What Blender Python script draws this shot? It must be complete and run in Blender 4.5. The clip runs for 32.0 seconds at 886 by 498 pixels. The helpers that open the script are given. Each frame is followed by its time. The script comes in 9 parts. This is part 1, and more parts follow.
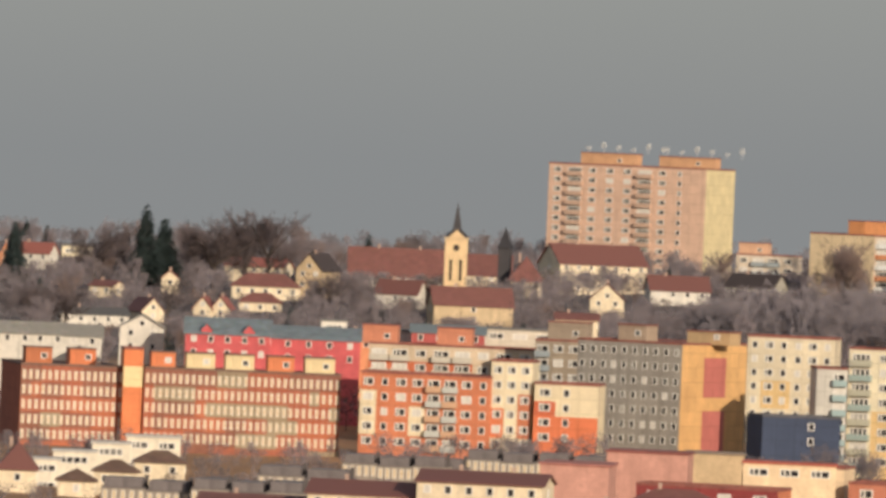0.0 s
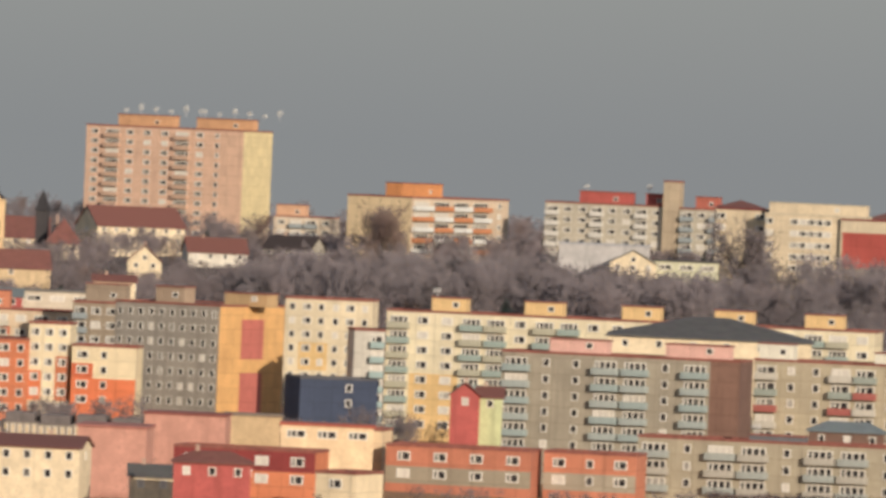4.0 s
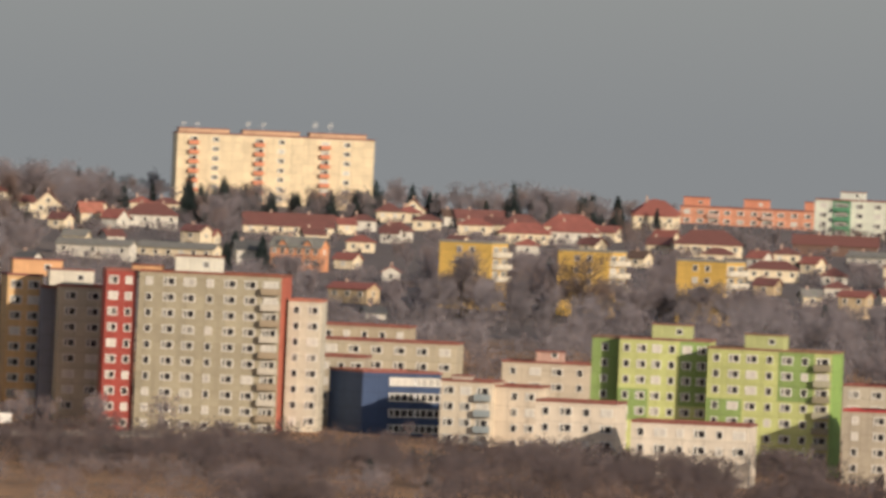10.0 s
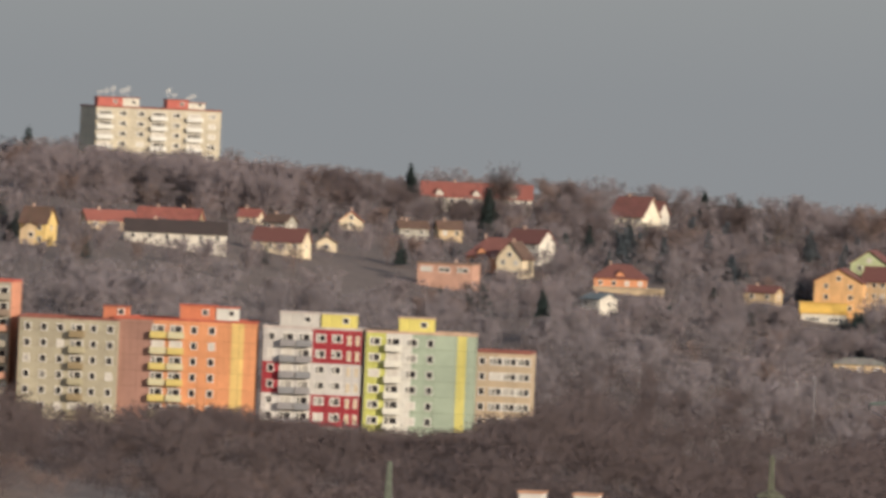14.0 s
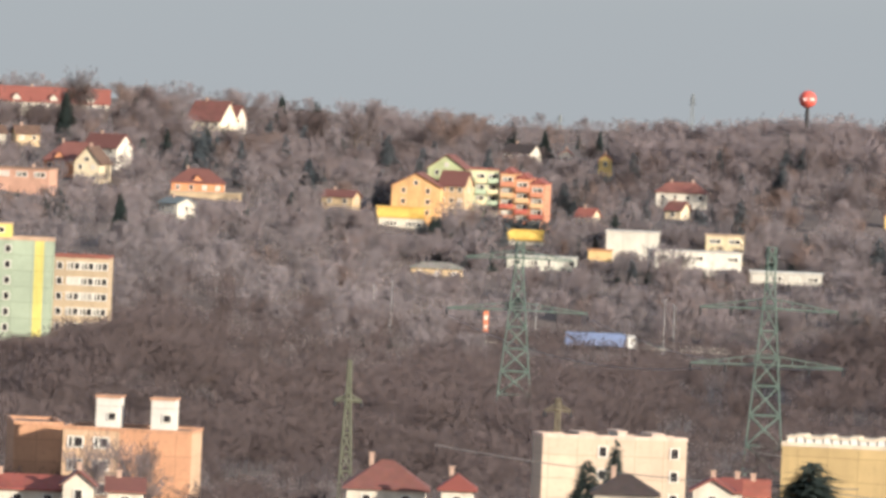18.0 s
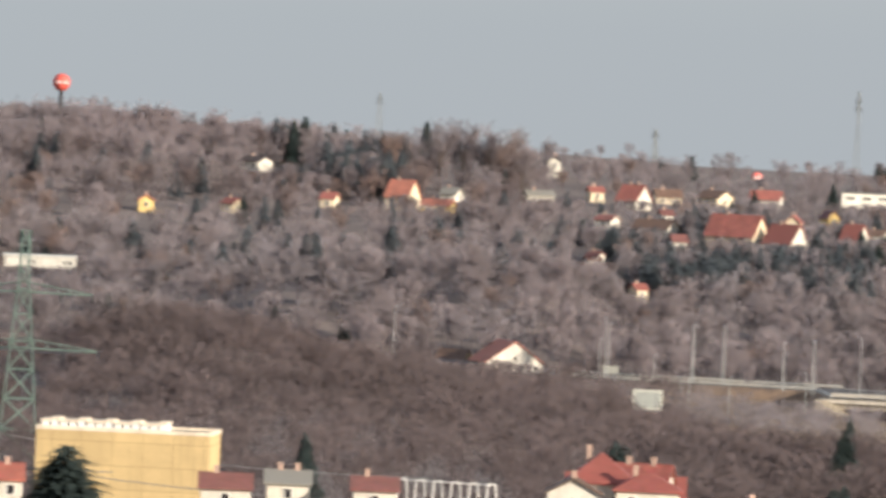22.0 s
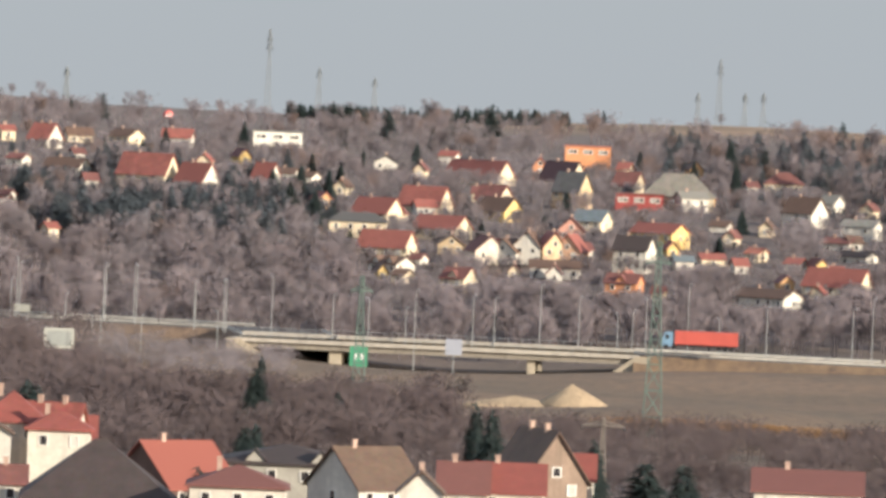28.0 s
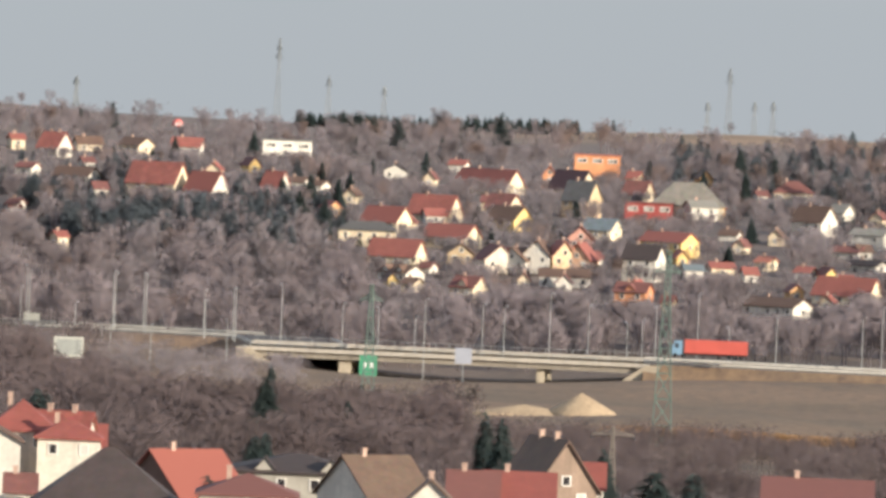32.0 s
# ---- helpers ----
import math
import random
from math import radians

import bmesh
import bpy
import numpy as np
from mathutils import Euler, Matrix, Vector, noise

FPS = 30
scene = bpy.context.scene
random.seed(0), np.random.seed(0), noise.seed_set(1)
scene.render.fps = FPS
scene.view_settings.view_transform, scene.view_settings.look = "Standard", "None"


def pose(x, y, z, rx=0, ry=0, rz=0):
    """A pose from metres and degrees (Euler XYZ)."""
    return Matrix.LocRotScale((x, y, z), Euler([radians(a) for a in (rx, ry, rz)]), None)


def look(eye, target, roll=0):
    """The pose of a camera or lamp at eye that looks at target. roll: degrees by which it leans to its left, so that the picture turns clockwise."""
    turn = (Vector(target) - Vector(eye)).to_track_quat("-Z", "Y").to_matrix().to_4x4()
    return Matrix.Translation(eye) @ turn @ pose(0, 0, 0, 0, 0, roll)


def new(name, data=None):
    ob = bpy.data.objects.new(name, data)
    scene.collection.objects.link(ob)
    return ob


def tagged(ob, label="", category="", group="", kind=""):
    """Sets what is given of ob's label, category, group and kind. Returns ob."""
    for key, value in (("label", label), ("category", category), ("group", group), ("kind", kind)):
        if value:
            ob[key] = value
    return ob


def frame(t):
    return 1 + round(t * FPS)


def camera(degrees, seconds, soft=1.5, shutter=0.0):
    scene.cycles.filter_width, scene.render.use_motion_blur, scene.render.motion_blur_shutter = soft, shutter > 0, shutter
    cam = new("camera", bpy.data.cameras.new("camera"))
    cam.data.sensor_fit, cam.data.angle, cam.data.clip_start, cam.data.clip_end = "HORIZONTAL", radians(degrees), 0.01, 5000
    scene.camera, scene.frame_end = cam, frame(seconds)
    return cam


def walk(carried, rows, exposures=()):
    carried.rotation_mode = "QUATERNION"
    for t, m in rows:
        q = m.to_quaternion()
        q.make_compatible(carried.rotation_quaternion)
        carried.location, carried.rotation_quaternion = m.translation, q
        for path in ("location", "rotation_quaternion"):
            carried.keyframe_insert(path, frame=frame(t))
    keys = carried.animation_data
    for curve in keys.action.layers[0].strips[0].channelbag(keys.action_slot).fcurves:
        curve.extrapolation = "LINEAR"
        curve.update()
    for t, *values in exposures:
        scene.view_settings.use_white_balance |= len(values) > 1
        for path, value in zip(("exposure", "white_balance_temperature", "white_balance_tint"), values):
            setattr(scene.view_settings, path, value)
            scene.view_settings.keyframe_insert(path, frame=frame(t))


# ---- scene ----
cam = camera(5.0, 32.0, soft=3.5, shutter=0.2)
EYE, LEAN = 80.0, -2.5
ROWS = [
    (0.0, 13.4174, -0.4786),
    (0.5, 13.1490, -0.5136),
    (1.0, 13.0035, -0.5271),
    (1.5, 12.8136, -0.5457),
    (2.0, 12.5780, -0.5627),
    (2.5, 12.2654, -0.5654),
    (4.5, 9.9933, -0.5909),
    (5.0, 9.0955, -0.6079),
    (5.5, 8.5385, -0.6196),
    (6.0, 7.9068, -0.5197),
    (6.5, 7.3361, -0.5550),
    (7.0, 6.7406, -0.6354),
    (7.5, 6.0827, -0.7445),
    (8.0, 5.4474, -0.7576),
    (8.5, 4.9244, -0.7527),
    (9.0, 4.3578, -0.7573),
    (9.5, 3.8267, -0.7251),
    (10.0, 3.2112, -0.6774),
    (10.5, 2.3156, -0.6709),
    (11.0, 1.4237, -0.5797),
    (11.5, 0.7033, -0.5618),
    (12.0, -0.4229, -0.5387),
    (12.5, -1.3498, -0.4875),
    (13.0, -1.7955, -0.6210),
    (13.5, -2.5415, -0.6965),
    (14.0, -3.3233, -0.9088),
    (14.5, -4.1208, -0.9907),
    (15.0, -4.6221, -1.0462),
    (15.5, -4.8782, -1.0840),
    (17.5, -5.5774, -1.3281),
    (18.0, -5.7115, -1.3453),
    (18.5, -5.6477, -1.3722),
    (19.0, -5.5598, -1.3451),
    (19.5, -5.5652, -1.3353),
    (20.0, -6.0220, -1.2272),
    (20.5, -6.5444, -1.2154),
    (21.0, -7.7977, -1.2126),
    (21.5, -8.4243, -1.2260),
    (22.0, -9.9272, -1.2584),
    (22.5, -11.0703, -1.2686),
    (23.0, -12.0278, -1.2329),
    (23.5, -12.6066, -1.3726),
    (24.0, -13.2792, -1.3673),
    (24.5, -13.5935, -1.3906),
    (25.0, -13.4544, -1.4081),
    (25.5, -13.3801, -1.4278),
    (27.5, -13.2691, -1.4607),
    (28.0, -13.2538, -1.4632),
    (28.5, -13.2365, -1.4397),
    (29.0, -13.2350, -1.4275),
    (29.5, -13.2221, -1.4118),
    (30.0, -13.2274, -1.4177),
    (30.5, -13.2374, -1.4300),
    (31.0, -13.2319, -1.4298),
    (31.5, -13.2188, -1.4036),
    (32.0, -13.1997, -1.4160),
]
EXPOSURES = [(0.0, 0.16, 6380, 10), (4.5, 0.16, 6310, 10), (11.0, 0.18, 6290, 10), (13.0, 0.18, 6260, 10), (14.0, 0.3, 6220, 10), (15.5, 0.72, 6110, 9), (17.5, 0.95, 6060, 8), (19.0, 1.04, 6050, 8), (32.0, 1.1, 6040, 8)]
walk(cam, [(t, pose(0, 0, EYE, 90 + pitch, LEAN, yaw)) for t, yaw, pitch in ROWS], EXPOSURES)

# ---- light ----
SUN_SIDE, SUN_UP = 42.0, 15.0
world = bpy.data.worlds.new("sky")
scene.world = world
world.use_nodes = True
wt = world.node_tree
for n in list(wt.nodes):
    wt.nodes.remove(n)
sky = wt.nodes.new("ShaderNodeTexSky")
sky.sky_type, sky.sun_disc = "NISHITA", False
sky.sun_elevation, sky.sun_rotation = radians(SUN_UP), radians(180.0 - SUN_SIDE)
sky.altitude, sky.air_density, sky.dust_density, sky.ozone_density = 300, 1.0, 2.0, 1.6
veil = wt.nodes.new("ShaderNodeMix")
veil.data_type = "RGBA"
veil.inputs[0].default_value = 0.66
veil.inputs[7].default_value = (2.66, 2.73, 2.9, 1)
bg = wt.nodes.new("ShaderNodeBackground")
bg.inputs["Strength"].default_value = 0.1
wo = wt.nodes.new("ShaderNodeOutputWorld")
wt.links.new(sky.outputs[0], veil.inputs[6])
wt.links.new(veil.outputs[2], bg.inputs[0])
wt.links.new(bg.outputs[0], wo.inputs[0])
sun = new("sun", bpy.data.lights.new("sun", "SUN"))
sun.data.energy, sun.data.angle, sun.data.color = 3.6, radians(0.6), (1.0, 0.84, 0.66)
sun_way = Vector((math.sin(radians(SUN_SIDE)) * math.cos(radians(SUN_UP)), -math.cos(radians(SUN_SIDE)) * math.cos(radians(SUN_UP)), math.sin(radians(SUN_UP))))
sun.matrix_world = look(sun_way * 300 + Vector((0, 0, EYE)), (0, 0, EYE))


# ---- materials ----
def lin(c):
    return tuple((v / 255 / 12.92) if v < 10.3 else ((v / 255 + 0.055) / 1.055) ** 2.4 for v in c) + (1.0,)


MATS = {}


def nodes_of(name):
    m = bpy.data.materials.new(name)
    m.use_nodes = True
    return m, m.node_tree, m.node_tree.nodes["Principled BSDF"]


def add(nt, kind, **sets):
    n = nt.nodes.new(kind)
    for k, v in sets.items():
        n.inputs[k].default_value = v
    return n


def mix(nt, a, b, f, blend="MIX"):
    n = nt.nodes.new("ShaderNodeMix")
    n.data_type, n.blend_type = "RGBA", blend
    for v, s in ((f, n.inputs[0]), (a, n.inputs[6]), (b, n.inputs[7])):
        if isinstance(v, bpy.types.NodeSocket):
            nt.links.new(v, s)
        else:
            s.default_value = v
    return n.outputs[2]


def ramp(nt, src, lo, hi):
    n = nt.nodes.new("ShaderNodeMapRange")
    n.inputs[1].default_value, n.inputs[2].default_value = lo, hi
    nt.links.new(src, n.inputs[0])
    return n.outputs[0]


def shade(c, k):
    return tuple(min(1, v * k) for v in c[:3]) + (1.0,)


def greyed(c, k=0.16):
    """A colour drawn a little nearer to grey; on roofs in place of haze."""
    g = 0.3 * c[0] + 0.55 * c[1] + 0.15 * c[2]
    return tuple(v + (g - v) * k for v in c[:3]) + (1.0,)


def surface(rgb, rough=0.85, grain=0.35, blotch=3.0, amount=0.12, metal=0.0, joints=None, bump=0.0):
    """A weathered surface: base colour, stains at a large scale, grain at a small one, and panel joints where given."""
    key = ("s", rgb, rough, grain, blotch, amount, metal, joints, bump)
    if key in MATS:
        return MATS[key]
    m, nt, b = nodes_of("surface")
    c = greyed(lin(rgb))
    tc = nt.nodes.new("ShaderNodeTexCoord")
    big = add(nt, "ShaderNodeTexNoise", Scale=1 / blotch, Detail=5.0, Roughness=0.65)
    small = add(nt, "ShaderNodeTexNoise", Scale=1 / grain, Detail=3.0)
    nt.links.new(tc.outputs["Object"], big.inputs["Vector"])
    nt.links.new(tc.outputs["Object"], small.inputs["Vector"])
    col = mix(nt, shade(c, 1 - 2 * amount), shade(c, 1 + amount), ramp(nt, big.outputs[0], 0.3, 0.7))
    col = mix(nt, col, shade(c, 1 - 2.4 * amount), ramp(nt, small.outputs[0], 0.5, 0.8))
    streak = add(nt, "ShaderNodeTexNoise", Scale=1.0, Detail=3.0)
    st = add(nt, "ShaderNodeMapping")
    st.inputs["Scale"].default_value = (0.9, 0.9, 0.07)
    nt.links.new(tc.outputs["Object"], st.inputs[0])
    nt.links.new(st.outputs[0], streak.inputs["Vector"])
    col = mix(nt, col, shade(c, 1 - 3.2 * amount), ramp(nt, streak.outputs[0], 0.55, 0.85))
    if joints:
        sep = nt.nodes.new("ShaderNodeSeparateXYZ")
        nt.links.new(tc.outputs["Object"], sep.inputs[0])
        addn = nt.nodes.new("ShaderNodeMath")
        nt.links.new(sep.outputs[0], addn.inputs[0])
        nt.links.new(sep.outputs[1], addn.inputs[1])
        com = nt.nodes.new("ShaderNodeCombineXYZ")
        nt.links.new(addn.outputs[0], com.inputs[0])
        nt.links.new(sep.outputs[2], com.inputs[1])
        br = add(nt, "ShaderNodeTexBrick", Scale=1.0)
        br.offset = 0.0
        br.inputs["Color1"].default_value, br.inputs["Color2"].default_value = (1, 1, 1, 1), (0.86, 0.86, 0.87, 1)
        br.inputs["Mortar"].default_value = (0.55, 0.53, 0.5, 1)
        br.inputs["Mortar Size"].default_value = 0.045
        br.inputs["Brick Width"].default_value, br.inputs["Row Height"].default_value = joints
        nt.links.new(com.outputs[0], br.inputs["Vector"])
        col = mix(nt, col, br.outputs[0], 0.8, "MULTIPLY")
    nt.links.new(col, b.inputs["Base Color"])
    b.inputs["Roughness"].default_value, b.inputs["Metallic"].default_value = rough, metal
    if bump:
        bn = add(nt, "ShaderNodeBump", Strength=bump, Distance=0.1)
        nt.links.new(small.outputs[0], bn.inputs["Height"])
        nt.links.new(bn.outputs[0], b.inputs["Normal"])
    MATS[key] = m
    return m


def panel_wall(rgb):
    return surface(rgb, 0.88, 0.5, 4.0, 0.09, joints=(3.6, 2.8))


def tiles(rgb):
    """Roof tiles: rows across the slope, lighter and darker tiles, moss."""
    key = ("t", rgb)
    if key in MATS:
        return MATS[key]
    m, nt, b = nodes_of("roof_tiles")
    # Greyed more than the walls: haze mixed into the roof colour.
    c = greyed(lin(rgb), 0.34)
    tc = nt.nodes.new("ShaderNodeTexCoord")
    big = add(nt, "ShaderNodeTexNoise", Scale=0.5, Detail=4.0, Roughness=0.7)
    vo = add(nt, "ShaderNodeTexVoronoi", Scale=3.0)
    nt.links.new(tc.outputs["Object"], big.inputs["Vector"])
    nt.links.new(tc.outputs["Object"], vo.inputs["Vector"])
    info = nt.nodes.new("ShaderNodeObjectInfo")
    col = mix(nt, shade(c, 0.6), shade(c, 1.15), ramp(nt, big.outputs[0], 0.3, 0.7))
    col = mix(nt, col, vo.outputs["Color"], 0.12, "OVERLAY")
    col = mix(nt, col, shade(c, 0.75), info.outputs["Random"])
    nt.links.new(col, b.inputs["Base Color"])
    b.inputs["Roughness"].default_value = 0.75
    wave = add(nt, "ShaderNodeTexWave", Scale=1.2)
    wave.bands_direction = "Z"
    nt.links.new(tc.outputs["Object"], wave.inputs["Vector"])
    bn = add(nt, "ShaderNodeBump", Strength=0.4, Distance=0.05)
    nt.links.new(wave.outputs[0], bn.inputs["Height"])
    nt.links.new(bn.outputs[0], b.inputs["Normal"])
    MATS[key] = m
    return m


def pane_material():
    m, nt, b = nodes_of("window_pane")
    info = nt.nodes.new("ShaderNodeObjectInfo")
    col = mix(nt, (0.035, 0.032, 0.034, 1), (0.62, 0.58, 0.52, 1), ramp(nt, info.outputs["Random"], 0.8, 0.86))
    nt.links.new(col, b.inputs["Base Color"])
    b.inputs["Roughness"].default_value = 0.12
    b.inputs["Specular IOR Level"].default_value = 0.4
    return m


def plant_material(name, a, c, rough=0.9, open_share=0.6):
    """Twigs or needles: fine sprays with gaps between the twigs, in two tones that change from plant to plant and from piece to piece."""
    m, nt, b = nodes_of(name)
    geo = nt.nodes.new("ShaderNodeNewGeometry")
    info = nt.nodes.new("ShaderNodeObjectInfo")
    tc = nt.nodes.new("ShaderNodeTexCoord")
    big = add(nt, "ShaderNodeTexNoise", Scale=0.035, Detail=3.0)
    nt.links.new(geo.outputs["Position"], big.inputs["Vector"])
    col = mix(nt, lin(a), lin(c), geo.outputs["Random Per Island"])
    col = mix(nt, col, shade(lin(a), 0.6), ramp(nt, big.outputs[0], 0.42, 0.68))
    nt.nodes.remove(b)
    lit = add(nt, "ShaderNodeBsdfDiffuse", Roughness=rough)
    thin = nt.nodes.new("ShaderNodeBsdfTranslucent")
    both = nt.nodes.new("ShaderNodeMixShader")
    both.inputs[0].default_value = 0.42
    tilt = nt.nodes.new("ShaderNodeMix")
    tilt.data_type = "VECTOR"
    tilt.inputs[0].default_value = 0.62
    tilt.inputs[5].default_value = (0.32, -0.5, 0.8)
    nt.links.new(geo.outputs["Normal"], tilt.inputs[4])
    nt.links.new(tilt.outputs[1], lit.inputs["Normal"])
    nt.links.new(tilt.outputs[1], thin.inputs["Normal"])
    nt.links.new(col, lit.inputs["Color"])
    nt.links.new(col, thin.inputs["Color"])
    nt.links.new(lit.outputs[0], both.inputs[1])
    nt.links.new(thin.outputs[0], both.inputs[2])
    gaps = nt.nodes.new("ShaderNodeBsdfTransparent")
    lace = nt.nodes.new("ShaderNodeMixShader")
    lace.inputs[0].default_value = open_share
    nt.links.new(both.outputs[0], lace.inputs[1])
    nt.links.new(gaps.outputs[0], lace.inputs[2])
    nt.links.new(lace.outputs[0], nt.nodes["Material Output"].inputs["Surface"])
    return m


PANE = pane_material()
FRAME = surface((236, 232, 222), 0.5, 0.3, 1.0, 0.06)
BLIND = surface((216, 192, 148), 0.4, 0.4, 1.5, 0.12)
PIER = surface((226, 220, 206), 0.8, 0.3, 1.0, 0.1)
BARK = surface((92, 80, 70), 0.95, 0.3, 1.0, 0.2, bump=0.5)
# Twig tones are lifted towards grey to stand in for haze.
TWIG = plant_material("twigs", (175, 163, 165), (156, 146, 149), open_share=0.64)
# Darker twigs; their tone also carries the shade on the low hill.
TWIG_DARK_SHADED = plant_material("dark_shaded_twigs", (138, 124, 123), (117, 107, 109), open_share=0.6)
TWIG_RED = plant_material("reddish_twigs", (168, 146, 136), (144, 125, 121), open_share=0.64)
# Greyer, bluer copy of the twigs: haze put into the colour.
TWIG_HAZE = plant_material("hazed_twigs", (176, 167, 170), (158, 150, 154), open_share=0.64)
STRAW = plant_material("straw", (196, 160, 118), (170, 136, 102), open_share=0.4)
# Lighter copy of the needles with the blue of haze mixed in.
NEEDLE_HAZE = plant_material("hazed_needles", (110, 118, 124), (92, 100, 108), open_share=0.15)
NEEDLE = plant_material("needles", (80, 92, 90), (66, 78, 80), open_share=0.15)
FELT = surface((92, 90, 88), 0.9, 0.6, 5.0, 0.15)
LATTICE = surface((104, 126, 116), 0.55, 0.4, 2.0, 0.1)
STEEL = surface((170, 172, 170), 0.5, 0.4, 2.0, 0.08, metal=0.3)
CONCRETE = surface((176, 168, 152), 0.9, 0.5, 3.0, 0.14)
ASPHALT = surface((92, 90, 90), 0.9, 0.4, 6.0, 0.12)


def ground_material():
    m, nt, b = nodes_of("ground")
    geo = nt.nodes.new("ShaderNodeNewGeometry")
    a = add(nt, "ShaderNodeTexNoise", Scale=0.012, Detail=6.0, Roughness=0.65)
    f = add(nt, "ShaderNodeTexNoise", Scale=0.35, Detail=4.0, Roughness=0.7)
    for n in (a, f):
        nt.links.new(geo.outputs["Position"], n.inputs["Vector"])
    col = mix(nt, lin((138, 102, 72)), lin((184, 138, 92)), ramp(nt, a.outputs[0], 0.35, 0.65))
    col = mix(nt, col, lin((92, 80, 70)), ramp(nt, f.outputs[0], 0.45, 0.75))
    litter = mix(nt, lin((122, 109, 103)), lin((95, 86, 82)), ramp(nt, f.outputs[0], 0.35, 0.7))
    sep = nt.nodes.new("ShaderNodeSeparateXYZ")
    nt.links.new(geo.outputs["Position"], sep.inputs[0])
    far = add(nt, "ShaderNodeTexNoise", Scale=0.02, Detail=2.0)
    nt.links.new(geo.outputs["Position"], far.inputs["Vector"])
    edge = nt.nodes.new("ShaderNodeMath")
    edge.operation = "MULTIPLY_ADD"
    nt.links.new(far.outputs[0], edge.inputs[0])
    edge.inputs[1].default_value = 200.0
    nt.links.new(sep.outputs[1], edge.inputs[2])
    col = mix(nt, col, litter, ramp(nt, sep.outputs[0], -15, 35))
    field = mix(nt, lin((136, 112, 88)), lin((106, 92, 74)), ramp(nt, a.outputs[0], 0.38, 0.62))
    field = mix(nt, field, lin((88, 74, 66)), ramp(nt, f.outputs[0], 0.42, 0.72))
    col = mix(nt, col, field, ramp(nt, sep.outputs[0], 365, 420))
    col = mix(nt, col, litter, ramp(nt, edge.outputs[0], 2260, 2330))
    bare = nt.nodes.new("ShaderNodeMath")
    bare.operation = "MULTIPLY"
    nt.links.new(ramp(nt, sep.outputs[0], 740, 800), bare.inputs[0])
    nt.links.new(ramp(nt, edge.outputs[0], 3150, 3230), bare.inputs[1])
    heath = mix(nt, lin((158, 132, 108)), lin((122, 106, 86)), ramp(nt, a.outputs[0], 0.4, 0.6))
    col = mix(nt, col, heath, bare.outputs[0])
    nt.links.new(col, b.inputs["Base Color"])
    b.inputs["Roughness"].default_value = 0.95
    bn = add(nt, "ShaderNodeBump", Strength=0.8, Distance=0.6)
    nt.links.new(f.outputs[0], bn.inputs["Height"])
    nt.links.new(bn.outputs[0], b.inputs["Normal"])
    return m


GROUND = ground_material()

# ---- the lie of the land ----
DIST = (0, 40, 140, 450, 1050, 1350, 1600, 1800, 2050, 2300, 2600, 3000, 3400, 4000, 5000)
HILLS = (
    (-15.95, (78.3, 77.5, 71, 44, 24, 24, 23, 23, 24, 32, 43, 50, 48, 38, 26)),
    (-9.25, (78.3, 77.5, 71, 44, 25, 25, 24, 23, 26, 38, 49, 52, 50, 38, 26)),
    (-6.7, (78.3, 77.5, 71, 44, 26, 25, 24, 24, 28, 42, 55, 56, 52, 40, 26)),
    (-3.83, (78.3, 77.5, 71, 44, 26, 25, 24, 25, 29, 38, 47, 55, 53, 40, 26)),
    (0.96, (78.3, 77.5, 71, 44, 22, 20, 18, 19, 24, 35, 46, 53, 50, 38, 26)),
    (3.83, (78.3, 77.5, 71, 44, 18, 16, 15, 14, 14, 22, 36, 46, 46, 34, 22)),
    (6.38, (78.3, 77.5, 71, 44, 15, 14, 13, 11, 6, 5, 28, 39, 42, 30, 18)),
    (8.93, (78.3, 77.5, 71, 44, 14, 13, 12, 10, 6, 5, 24, 40, 41, 28, 16)),
    (12.13, (78.3, 77.5, 71, 44, 13, 12, 9, 3, 0, 1, 23, 35, 36, 27, 14)),
    (16.27, (78.3, 77.5, 71, 44, 13, 12, 9, 4, 0, 2, 23, 35, 37, 27, 14)),
)


MOUNDS = (
    (8.55, 1880, 0.9, 110, 10.5),
    (10.37, 1820, 1.2, 110, 3.5),
    (13.4, 2215, 1.05, 75, -3.6),
    (7.98, 2900, 0.9, 200, 6.0),
    (15.0, 3300, 0.9, 150, 2.5),
    (2.3, 1640, 0.7, 80, 4.0),
    (3.95, 1650, 0.75, 85, 7.0),
    (10.34, 2380, 0.75, 70, 9.0),
    (9.13, 2380, 0.4, 60, 6.0),
    (14.8, 1850, 0.85, 55, 3.4),
)


def ground_z(x, y):
    """Height of the ground: valley and ridges by bearing and distance from the hilltop the view is taken from."""
    d = math.hypot(x, y)
    a = math.degrees(math.atan2(x, y))
    i = 0
    while i < len(HILLS) - 2 and HILLS[i + 1][0] < a:
        i += 1
    k = min(1, max(0, (a - HILLS[i][0]) / (HILLS[i + 1][0] - HILLS[i][0])))
    k = k * k * (3 - 2 * k)
    z = (1 - k) * np.interp(d, DIST, HILLS[i][1]) + k * np.interp(d, DIST, HILLS[i + 1][1])
    for b, dist, rb, rd, up in MOUNDS:
        q = ((a - b) / rb) ** 2 + ((d - dist) / rd) ** 2
        if q < 9:
            z += up * math.exp(-q)
    if d > 900:
        z += 0.5 * math.sin(x * 0.031 + 1.0) * math.sin(y * 0.027) + 0.3 * math.sin(x * 0.09 + y * 0.07)
    return float(z)


CLEAR = []


def outlook(x, y, half, low, high, share=0.24):
    """Notes a building whose face is open to view, so that no tall tree is planted right before it."""
    d = math.hypot(x, y)
    CLEAR.append((math.degrees(math.atan2(x, y)), math.degrees(half / d), d, (low - EYE) / d, (high - EYE) / d, share))


